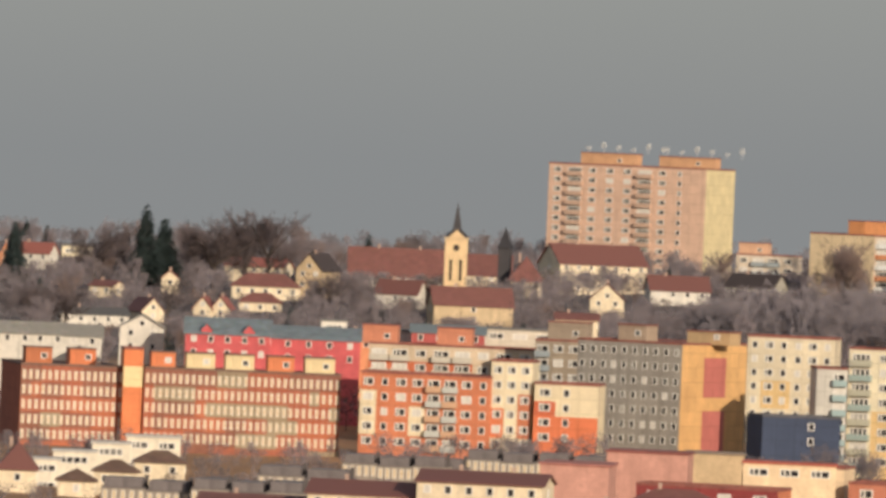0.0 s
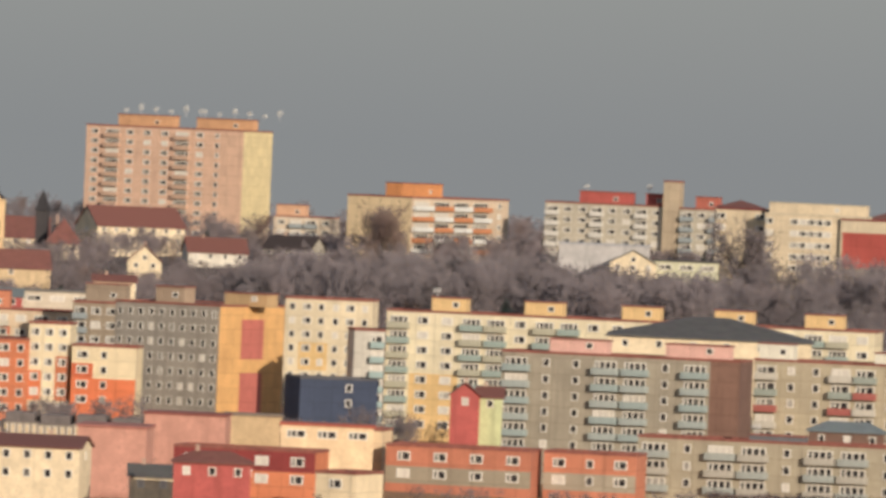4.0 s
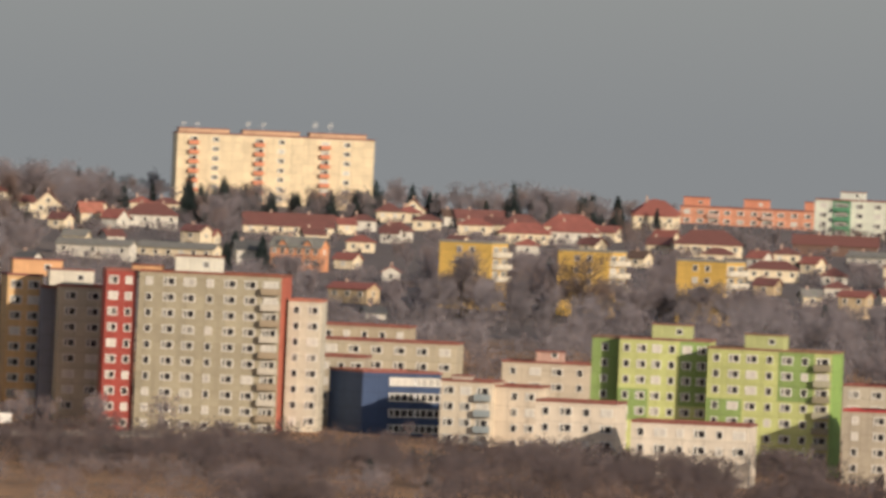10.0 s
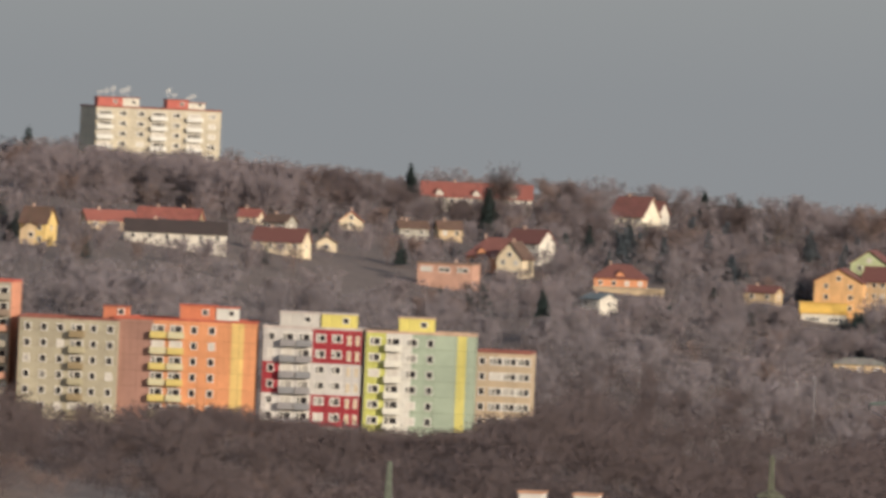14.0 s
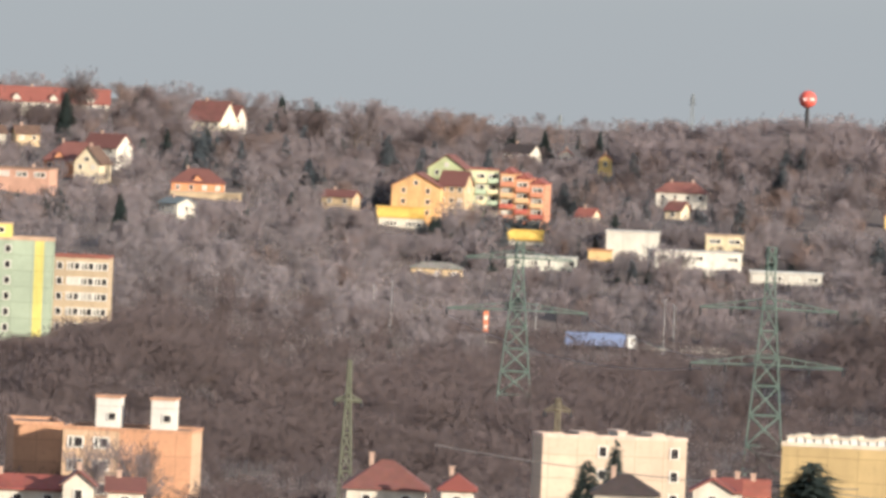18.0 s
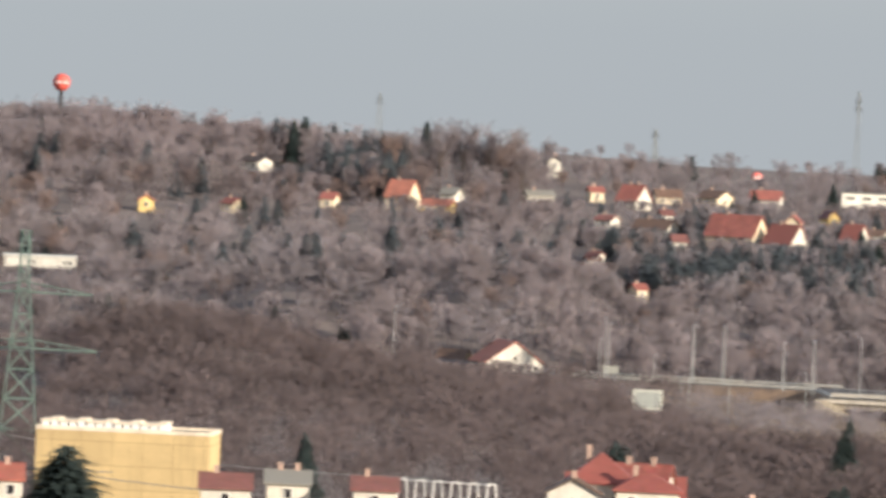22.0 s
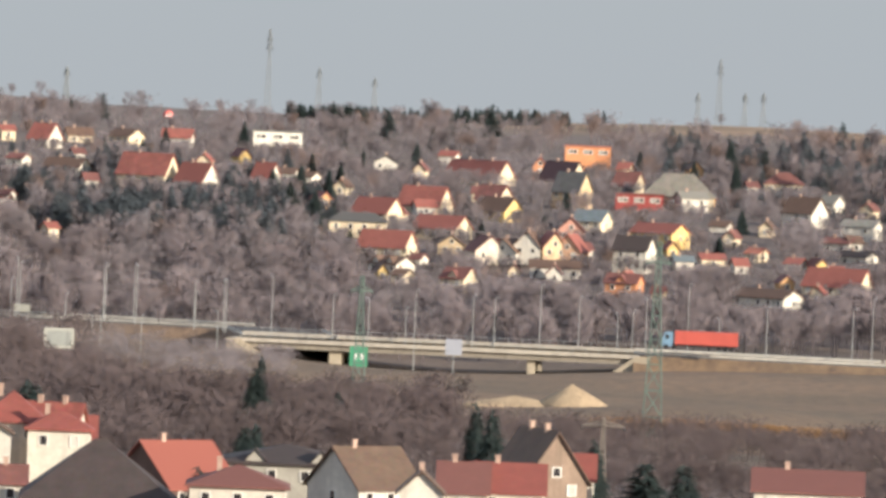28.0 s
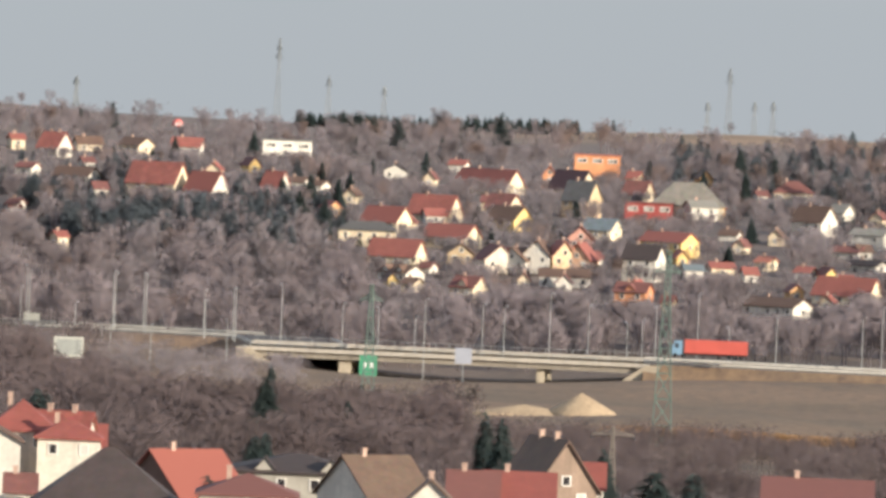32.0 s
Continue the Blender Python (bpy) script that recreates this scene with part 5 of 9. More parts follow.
block('salmon tower end section', 4.42, 1818.11, 18.86, 42.09, 2.92, 4.65, 12, 'W', 9, (226, 150, 110), cap=(210, 90, 60))
block('grey panel tower with a yellow stair head and salmon gable', 19.43, 1812.02, 17.98, 42.15, -10.94, 22.66, 10.42, 'wWWwwWB', 9, (178, 170, 150), side=[('R', '', (226, 150, 110))], pent=[(0.42, 6.5, 2.6, (212, 156, 64))], cap=(200, 90, 70), bal=[(170, 160, 140), (150, 130, 110), (206, 150, 120)])
block('grey panel block with open loggias', 40.59, 1806.17, 17.27, 36.17, -5.55, 17.69, 12, 'wwwBww', 7, (180, 170, 142), pent=[(0.95, 4.5, 2.4, (214, 120, 76))], bal=[(176, 166, 130), (150, 130, 90)])
block('dull rose gable and orange panel block', 61.05, 1805.97, 16.43, 36.65, -4.0, 25.4, 12, '..BBww..', 7, (230, 150, 88), zones=[(0, 2.2, 0, 9, (170, 124, 106)), (6.6, 7.3, 0, 9, (236, 196, 100))], pent=[(0.58, 6.5, 2.6, (222, 120, 70)), (0.78, 4.2, 2.4, (222, 218, 206))], bal=[(214, 190, 90), (206, 196, 150)], cap=(200, 90, 60))
block('panel block with crimson and white fields', 83.85, 1805.05, 15.16, 36.2, -5.5, 17.5, 12, 'wBBWWD', 8, (214, 208, 200), zones=[(3, 6, 0.0, 2, (170, 34, 48)), (3, 6, 4, 6, (170, 34, 48)), (0, 1, 2, 4, (170, 34, 48))], bal=[(140, 140, 142), (150, 146, 146)], pent=[(0.35, 7, 2.6, (206, 200, 190)), (0.75, 6.2, 2.6, (230, 214, 90))], cap=(206, 190, 180))
block('lime and pale green panel block with white loggias', 102.93, 1803.06, 13.89, 36.1, -4.0, 19.7, 12, 'WBWw..', 8, (166, 182, 156), zones=[(0, 1.1, 0, 9, (206, 206, 84)), (1.1, 2.5, 0, 9, (222, 218, 206)), (4.95, 5.45, 0, 9, (216, 204, 92))], pent=[(0.45, 6.4, 2.6, (230, 214, 90))], bal=[(226, 222, 206)], cap=(206, 170, 140))
block('long low cream block with bands of windows', 122.5, 1872.0, 12.88, 31.59, -7.89, 10.23, 12, 'wTTT', 5, (200, 176, 140))

# ---- village on the left hill ----
house('white house with a red tiled gabled roof among winter trees', -755.52, 2689.18, 46.04, -6.31, 10.74, 6.6, 4.85, 2.64, 'gable', (218, 210, 194), (180, 84, 60), 3)
house('orange house with a red tiled gable-fronted roof among winter trees', -756.91, 2664.06, 45.41, 15.86, 3.7, 7, 4.6, 3.39, 'front', (226, 150, 96), (180, 84, 60), 1)
hall('low cream flat-roofed house among the trees', -776.95, 2809.55, 48.04, 15.46, 8.75, 10, 3.9, (226, 210, 170), (120, 116, 110), 1, 'hall', 0.66)
house('cream house with a red tiled gabled roof among winter trees', -687.04, 2670.02, 45.51, -9.57, 17.47, 6.0, 4.72, 1.99, 'gable', (234, 214, 176), (180, 84, 60), 5)
house('cream house with a dark red hipped roof among winter trees', -645.5, 2516.5, 43.12, 14.39, 17.34, 7.94, 3.58, 3.18, 'hip', (234, 214, 176), (144, 76, 62), 5, stacks=0)
house('cream house with a dark red hipped roof among winter trees', -629.49, 2449.4, 40.93, 14.41, 10.55, 6.0, 2.65, 2.25, 'hip', (234, 214, 176), (144, 76, 62), 3, stacks=0)
house('cream house with a red tiled gable-fronted roof among winter trees', -631.73, 2403.88, 38.7, 4.72, 4.5, 7, 3.67, 2.62, 'front', (234, 214, 176), (180, 84, 60), 1)
house('cream house with a red tiled gable-fronted roof among winter trees', -627.44, 2405.0, 38.8, 4.62, 4.5, 7, 3.63, 2.76, 'front', (234, 214, 176), (180, 84, 60), 1)
house('cream house with a dark red gable-fronted roof among winter trees', -639.02, 2374.94, 37.93, 35.06, 5.66, 10.82, 3.56, 3.0, 'front', (234, 214, 176), (144, 76, 62), 1)
house('beige house with a dark gable-fronted roof among winter trees', -635.29, 2530.25, 43.66, -5.91, 7.09, 13.56, 7.86, 4.05, 'front', (206, 178, 134), (78, 62, 58), 2)
house('white house with a dark red gabled roof along the monastery', -642.56, 2646.61, 45.69, 13.65, 26.34, 11, 3.98, 7.11, 'gable', (218, 210, 194), (144, 76, 62), 8, stacks=2, sill=0.96)
house('cream house with a dark red gabled roof beside the church tower', -628.98, 2690.97, 46.69, 13.16, 14.44, 11, 3.72, 5.37, 'gable', (234, 214, 176), (144, 76, 62), 4, stacks=0)
house('cream house with a dark red gabled roof above the church', -583.8, 2623.33, 46.77, 44.0, 27.0, 11, 8.6, 4.92, 'gable', (234, 214, 176), (144, 76, 62), 7, stacks=2)
house('cream house with a dark red hipped roof among winter trees', -589.33, 2568.76, 45.69, 12.92, 8.79, 11, 4.65, 6.58, 'hip', (234, 214, 176), (144, 76, 62), 2)
house('beige house with a dark red gabled roof among winter trees', -561.55, 2388.89, 39.63, 25.23, 19.5, 8.0, 6.7, 4.09, 'gable', (206, 178, 134), (144, 76, 62), 1)
house('white house with a dark red gabled roof among winter trees', -604.17, 2493.86, 42.52, -8.38, 11.39, 8.0, 4.38, 3.28, 'gable', (218, 210, 194), (144, 76, 62), 3)
house('cream house with a dark red gable-fronted roof among winter trees', -548.61, 2483.21, 43.05, 12.46, 8.48, 10.18, 4.98, 3.81, 'front', (234, 214, 176), (144, 76, 62), 2)
house('white house with a dark red gabled roof among winter trees', -543.04, 2540.61, 46.06, 24.07, 15.43, 8.0, 4.35, 3.46, 'gable', (218, 210, 194), (144, 76, 62), 4)
house('grey house with a dark gabled roof among winter trees', -535.19, 2603.44, 47.66, -18.38, 14.3, 7.75, 3.87, 3.1, 'gable', (170, 164, 150), (78, 62, 58), 4)
house('cream house with a dark red gabled roof among winter trees', -679.25, 2485.87, 42.18, -14.72, 6.8, 6.0, 3.3, 1.2, 'gable', (234, 214, 176), (144, 76, 62), 2)
house('cream house with a red tiled gable-fronted roof among winter trees', -670.14, 2513.71, 43.54, 14.93, 4.34, 7, 4.35, 1.73, 'front', (234, 214, 176), (180, 84, 60), 1)
house('white house with a grey gabled roof among winter trees', -647.58, 2357.68, 36.53, 27.36, 16.8, 6.0, 3.78, 1.49, 'gable', (218, 210, 194), (98, 96, 94), 5)
house('cream house with a dark red gabled roof among winter trees', -481.46, 2149.75, 29.99, 12.62, 9.19, 6.0, 17.61, 1.22, 'gable', (234, 214, 176), (144, 76, 62), 2, sill=15.29)
church(-589.86, 2491.12, 42.88, 13.32, 18.89, 5.7, 7.41)
steeple(-595.87, 2571.88, 45.81, 13.01, 2.94, 5.59)

# ---- sheds and roofs before the village ----
house('white house with a pale grey gabled roof among sheds', -577.38, 2042.98, 25.46, 15.78, 7.32, 6.0, 15.61, 2.12, 'gable', (218, 210, 194), (150, 144, 130), 2, stacks=0, sill=10.89)
house('white house with a pale grey gabled roof among sheds', -570.78, 2044.83, 25.37, 15.6, 7.32, 6.0, 15.76, 2.12, 'gable', (218, 210, 194), (150, 144, 130), 2, stacks=0, sill=11.05)
house('white house with a pale grey gabled roof among sheds', -563.93, 2046.73, 25.37, 15.4, 7.79, 6.0, 15.6, 2.12, 'gable', (218, 210, 194), (150, 144, 130), 2, stacks=0, sill=10.88)
house('white house with a pale grey gable-fronted roof, a pale workshop', -542.78, 2015.18, 24.55, 15.07, 9.04, 14, 19.31, 2.55, 'front', (218, 210, 194), (150, 144, 130), 2, stacks=0, sill=12.36)
house('red house with a blue grey gabled roof, a modern crimson building', -520.63, 2000.36, 24.02, 14.59, 17.21, 14, 19.57, 2.98, 'gable', (212, 84, 86), (120, 136, 142), 5, stacks=0, dormers=2, sill=12.92)
house('red house with a blue grey gabled roof, a modern crimson building', -509.11, 2013.64, 24.58, 14.19, 25.36, 14, 18.54, 2.3, 'gable', (212, 84, 86), (120, 136, 142), 6, stacks=0, sill=12.78)
hall('small white flat-roofed house', -516.23, 2071.65, 26.42, 13.99, 5.46, 10, 19.63, (230, 222, 206), (120, 116, 110), 1, 'hall', 15.95)
hall('pale flat roof with ducts behind the flats', -488.69, 2037.21, 25.53, 13.49, 11.64, 10, 19.74, (200, 190, 176), (120, 116, 110), 1, 'hall', 16.02)
house('red house with a blue grey gabled roof among winter trees', -481.96, 2031.61, 25.9, 13.35, 15.09, 6.0, 19.45, 1.39, 'gable', (186, 82, 76), (120, 136, 142), 4, stacks=0, sill=14.81)
house('orange house with a dark red gabled roof among winter trees', -495.9, 2017.96, 25.67, 13.81, 11.56, 6.0, 17.96, 1.39, 'gable', (226, 150, 96), (144, 76, 62), 3, sill=13.34)
hall('long grey flat-roofed house behind the flats', -470.25, 2046.67, 26.26, 12.94, 14.58, 10, 20.16, (206, 194, 172), (120, 116, 110), 1, 'hall', 16.08)

# ---- terraces in the foreground of the left town ----
house('cream house with a dark red hipped roof, a mansard house', -451.81, 1602.97, 22.85, 15.74, 6.1, 10.85, 4.14, 4.34, 'hip', (234, 214, 176), (144, 76, 62), 1)
hall('white stepped terrace house with small windows', -463.01, 1661.18, 21.72, 15.57, 4.6, 9, 5.3, (232, 220, 194), (196, 190, 180), 2, 'house', 0)
hall('white stepped terrace house with small windows', -463.95, 1681.67, 21.97, 15.42, 7.36, 9, 5.99, (232, 220, 194), (196, 190, 180), 2, 'house', 0.18)
hall('white stepped terrace house with small windows', -461.91, 1697.79, 22.17, 15.22, 6.55, 9, 6.99, (232, 220, 194), (196, 190, 180), 2, 'house', 1.13)
hall('white stepped terrace house with small windows', -458.7, 1714.19, 21.93, 14.98, 9.46, 9, 8.2, (232, 220, 194), (196, 190, 180), 2, 'house', 2.29)
house('cream house with a brown hipped roof in the stepped terrace', -441.81, 1603.24, 22.24, 15.41, 6.1, 6.0, 3.32, 1.85, 'hip', (234, 214, 176), (122, 86, 62), 1, stacks=0)
house('cream house with a brown hipped roof in the stepped terrace', -440.86, 1624.23, 22.42, 15.19, 7.3, 6.0, 4.27, 1.87, 'hip', (234, 214, 176), (122, 86, 62), 2, stacks=0, sill=0.9)
house('cream house with a brown hipped roof in the stepped terrace', -439.03, 1645.44, 22.61, 14.94, 8.52, 6.0, 5.28, 1.89, 'hip', (234, 214, 176), (122, 86, 62), 2, stacks=0, sill=1.88)
terrace(-403.7, 1506.86, 22.49, 9.0, 13.81, 7.36, 2)
terrace(-387.25, 1506.01, 22.9, 8.42, 17.58, 7.45, 3)
terrace(-399.71, 1590.55, 21.94, 8.11, 15.34, 8.28, 2)
terrace(-399.72, 1652.34, 22.34, 7.6, 17.8, 8.61, 3)
terrace(-402.22, 1672.31, 22.51, 7.52, 19.16, 7.69, 3)
terrace(-383.41, 1686.98, 23.14, 6.8, 24.28, 8.49, 4)
terrace(-402.25, 1600.22, 22.15, 8.11, 15.62, 7.13, 2)
terrace(-397.77, 1549.77, 21.81, 8.39, 16.93, 7.23, 3)
house('cream house with a dark red gabled roof in the near terrace', -341.36, 1467.25, 23.22, 5.13, 18.73, 13, 9.78, 1.5, 'gable', (234, 214, 176), (144, 76, 62), 6, stacks=2, sill=4.1)
house('cream house with a dark red gabled roof in the near terrace', -359.31, 1467.6, 23.7, 5.79, 16.59, 12, 6.72, 1.84, 'gable', (234, 214, 176), (144, 76, 62), 5, sill=2.7)
house('cream house with a dark red gabled roof in the near terrace', -376.39, 1468.47, 23.34, 6.41, 16.81, 12, 4.68, 1.34, 'gable', (234, 214, 176), (144, 76, 62), 5, sill=1.49)
hall('plain dusty pink hall with a flat roof', -341.66, 1531.33, 23.0, 8.6, 10.62, 18, 11.54, (206, 146, 126), (180, 110, 96), 0, 'hall', 5.63)
hall('plain dusty pink hall with a flat roof', -355.8, 1649.04, 22.94, 8.19, 13.51, 14, 10.68, (206, 146, 126), (150, 80, 70), 0, 'hall', 6.0)
hall('beige house wall among bare trees', -348.85, 1668.93, 22.52, 11.81, 9.66, 10, 10.86, (206, 176, 130), (150, 130, 110), 0, 'hall', 7.26)
house('red house with a dark red hipped roof, a town house', -308.98, 1450.45, 23.14, 12.03, 11.29, 6.0, 9.09, 1.65, 'hip', (186, 82, 76), (144, 76, 62), 3, sill=5.47)
hall('cream long house with a red roof edge', -324.76, 1612.62, 23.14, 11.39, 14.98, 10, 10.76, (238, 206, 160), (190, 90, 66), 1, 'house', 6.2)
house('cream house with a grey gabled roof among winter trees', -321.78, 1468.15, 23.13, 12.36, 6.68, 6.0, 6.24, 1.5, 'gable', (234, 214, 176), (98, 96, 94), 2, sill=4.4)
house('red house with a dark red gable-fronted roof, brightly painted', -313.83, 1674.34, 23.03, 10.62, 4.92, 7, 15.49, 1.89, 'front', (186, 82, 76), (144, 76, 62), 1, sill=10.19)
house('pale green house with a dark red gabled roof among winter trees', -310.53, 1679.53, 23.01, 10.48, 4.18, 6.0, 15.19, 1.52, 'gable', (196, 206, 150), (144, 76, 62), 1, sill=10.26)

# ---- hall with a shallow pyramid roof, school and other large houses ----
house('cream house with a grey hipped roof, a sports hall', -291.72, 1791.4, 23.07, 9.25, 36.09, 30, 24.63, 3.61, 'hip', (234, 214, 176), (98, 96, 94), 6, stacks=0, sill=19.42)
house('brown house with a blue grey hipped roof, a low dark hall', -250.35, 1684.5, 23.06, 8.45, 12.78, 6.0, 11.92, 1.61, 'hip', (120, 90, 76), (120, 136, 142), 3, stacks=0, sill=10.22)
hall('pale grey vaulted hall', -415.59, 2389.12, 41.57, 9.87, 21.56, 10, 16.5, (190, 186, 184), (170, 172, 180), 0, 'hall', 8.95)
house('cream house with a pale grey gable-fronted roof, a small hall', -405.52, 2372.16, 41.49, 9.7, 10.96, 13.15, 12.79, 2.94, 'front', (234, 214, 176), (150, 144, 130), 3, stacks=0, sill=8.52)
hall('low pale hall with upright windows and a dark roof', -393.68, 2377.63, 41.22, 9.4, 15.27, 10, 13.82, (206, 204, 170), (70, 66, 70), 1, 'hall', 10.07)
block('cream school wing with a dark red roof edge', -388.0, 2425.95, 43.38, 67.71, 0.97, 11.99, 12, 'T...T', 5, (216, 196, 160), cap=(120, 40, 40), bal=[(200, 186, 160)])
block('tall cream school block with window bands', -368.82, 2419.71, 43.31, 67.0, 0.4, 24.29, 12, 'T..TTTTT....', 5, (224, 204, 168), pent=[(0.5, 23.6, 2.7, (224, 204, 168))], cap=(206, 190, 160))
block('cream school wing with a large red panel', -349.95, 2418.5, 43.44, 66.37, -0.03, 24.66, 12, '.....', 4, (222, 204, 170), zones=[(0.1, 3.0, 0.9, 3.95, (190, 78, 66))], cap=(130, 44, 44))
house('cream house with a dark red hipped roof over the school', -351.76, 2444.82, 44.9, 8.19, 18.36, 20, 21.72, 2.74, 'hip', (234, 214, 176), (144, 76, 62), 5, stacks=0, sill=17.89)
house('cream house with a dark red hipped roof over the school', -391.01, 2438.85, 43.8, 9.11, 12.34, 16, 24.11, 1.92, 'hip', (234, 214, 176), (144, 76, 62), 3, stacks=0, sill=20.0)
# Wall painted dark blue in place of shade.
block('block beside the pink tower, its shade painted dark blue', -356.1, 2583.32, 51.38, 67.82, 27.93, 12.33, 12, '.w.', 4, (70, 92, 128), category='apartment block')
house('cream house with a dark red hipped roof among winter trees', -309.67, 2363.44, 43.27, 7.46, 13.92, 7.28, 15.28, 2.91, 'hip', (234, 214, 176), (144, 76, 62), 4, sill=12.1)
house('cream house with a brown gabled roof among winter trees', -271.1, 2317.2, 42.91, -17.33, 18.63, 6.0, 14.9, 1.3, 'gable', (234, 214, 176), (122, 86, 62), 5, stacks=0, dormers=4, sill=10.49)
hall('cream terrace flats with balconies', -264.95, 2289.72, 41.29, 6.6, 13.45, 10, 16.42, (238, 214, 160), (200, 180, 150), 2, 'apartment block', 11.3)
hall('cream terrace flats on the slope below the towers', -252.57, 2411.81, 45.59, 5.98, 16.17, 10, 19.12, (226, 190, 130), (190, 160, 120), 2, 'apartment block', 14.53)
hall('low yellow beige house', -241.62, 2191.72, 35.27, 6.29, 10.29, 10, 19.27, (230, 186, 120), (170, 80, 60), 0, 'hall', 15.96)
house('white house with a dark red hipped roof among winter trees', -266.87, 2592.28, 52.52, 5.88, 14.78, 7.96, 2.83, 3.18, 'hip', (218, 210, 194), (144, 76, 62), 4)

# ---- houses on the middle slope ----
house('white house with a dark red hipped roof among winter trees', -268.61, 2603.18, 52.71, 5.89, 13.1, 6.0, 3.24, 2.33, 'hip', (218, 210, 194), (144, 76, 62), 4)
house('cream house with a dark red gable-fronted roof among winter trees', -251.43, 2650.54, 51.38, 5.42, 7.4, 8.88, 4.53, 3.25, 'front', (234, 214, 176), (144, 76, 62), 2)
house('cream house with an orange tiled gabled roof among winter trees', -239.65, 2642.15, 50.74, 17.18, 5.82, 6.0, 3.65, 2.36, 'gable', (234, 214, 176), (206, 106, 64), 1)
house('white house with a red tiled gabled roof among winter trees', -232.2, 2634.79, 50.31, -24.96, 4.69, 6.0, 2.98, 2.06, 'gable', (218, 210, 194), (180, 84, 60), 1)
house('white house with a dark red hipped roof among winter trees', -226.94, 2684.16, 49.55, 4.83, 13.78, 7.48, 4.27, 2.99, 'hip', (218, 210, 194), (144, 76, 62), 4, stacks=2, sill=0.83)
house('white house with a pale grey gabled roof among winter trees', -219.54, 2443.16, 44.42, -12.87, 18.42, 6.0, 4.07, 1.2, 'gable', (218, 210, 194), (150, 144, 130), 5, stacks=0)
house('cream house with a pale grey gabled roof among winter trees', -204.21, 2500.68, 44.18, -17.33, 20.15, 6.0, 3.64, 1.2, 'gable', (234, 214, 176), (150, 144, 130), 6, stacks=0)
house('cream house with a dark red gabled roof among winter trees', -205.89, 2572.77, 47.05, -25.42, 5.65, 6.0, 4.34, 1.43, 'gable', (234, 214, 176), (144, 76, 62), 1)
house('white house with a grey gabled roof among winter trees', -187.78, 2501.96, 44.02, 16.29, 5.86, 6.0, 4.24, 1.95, 'gable', (218, 210, 194), (98, 96, 94), 1)
house('orange house with a pale grey gabled roof among winter trees', -173.74, 2490.95, 43.35, -18.01, 13.15, 6.0, 6.19, 2.22, 'gable', (226, 150, 96), (150, 144, 130), 6, dormers=2)
house('cream house with a dark red gabled roof among winter trees', -194.35, 2738.93, 48.83, 4.06, 24.43, 7.63, 3.35, 3.05, 'gable', (234, 214, 176), (144, 76, 62), 6, stacks=2)
house('beige house with a red tiled gabled roof among winter trees', -149.99, 2336.19, 38.56, -26.33, 10.37, 6.0, 3.81, 1.2, 'gable', (206, 178, 134), (180, 84, 60), 3)
house('white house with a grey gabled roof among winter trees', -140.86, 2264.62, 36.09, 15.56, 4.5, 6.0, 2.2, 1.2, 'gable', (218, 210, 194), (98, 96, 94), 1, sill=0.81)
house('white house with a red tiled gable-fronted roof among winter trees', -148.38, 2449.01, 42.32, 3.47, 4.37, 7, 2.72, 1.2, 'front', (218, 210, 194), (180, 84, 60), 1)
house('cream house with a dark red hipped roof among winter trees', -174.89, 2863.66, 52.56, 3.49, 7.02, 6.0, 3.43, 2.23, 'hip', (234, 214, 176), (144, 76, 62), 2)
house('cream house with a red tiled gable-fronted roof among winter trees', -171.17, 2917.08, 52.89, 3.36, 6.83, 8.19, 3.62, 2.92, 'front', (234, 214, 176), (180, 84, 60), 2)
house('white house with a dark red hipped roof among winter trees', -164.31, 2724.05, 48.61, 3.45, 9.11, 6.0, 3.47, 2.27, 'hip', (218, 210, 194), (144, 76, 62), 2)
house('cream house with a dark red hipped roof among winter trees', -132.78, 2770.67, 49.65, 2.74, 11.57, 7.71, 4.71, 3.08, 'hip', (234, 214, 176), (144, 76, 62), 3)
house('cream house with a red tiled hipped roof among winter trees', -120.13, 2787.68, 50.25, 2.47, 15.2, 8.53, 4.24, 3.41, 'hip', (234, 214, 176), (180, 84, 60), 4, stacks=2)
house('cream house with a red tiled hipped roof among winter trees', -102.19, 2937.72, 53.25, 1.99, 12.74, 11, 4.22, 4.73, 'hip', (234, 214, 176), (180, 84, 60), 3)
house('brown house with a dark red gabled roof among winter trees', -150.25, 2877.08, 52.1, 14.99, 13.8, 6.0, 2.97, 2.24, 'gable', (120, 90, 76), (144, 76, 62), 4)
house('cream house with a dark red gabled roof among winter trees', -247.34, 2745.88, 52.26, -16.85, 4.5, 6.0, 2.42, 1.53, 'gable', (234, 214, 176), (144, 76, 62), 1)
house('beige house with a dark red gabled roof among winter trees', -254.8, 2496.03, 49.49, -12.17, 5.39, 6.0, 2.26, 1.2, 'gable', (206, 178, 134), (144, 76, 62), 1)
house('white house with a grey gabled roof among winter trees', -229.32, 2373.95, 43.55, -16.48, 4.5, 6.0, 2.2, 1.2, 'gable', (218, 210, 194), (98, 96, 94), 1)
house('cream house with a red tiled hipped roof among winter trees', -285.15, 2866.85, 53.72, 5.68, 5.77, 6.0, 3.15, 1.6, 'hip', (234, 214, 176), (180, 84, 60), 1)
house('cream house with a dark red gabled roof among winter trees', -261.07, 2684.33, 52.84, 25.55, 4.5, 6.0, 3.06, 1.5, 'gable', (234, 214, 176), (144, 76, 62), 1)
house('cream house with a dark red gabled roof among winter trees', -239.99, 2565.8, 50.17, -18.66, 4.5, 6.0, 2.91, 1.43, 'gable', (234, 214, 176), (144, 76, 62), 1)
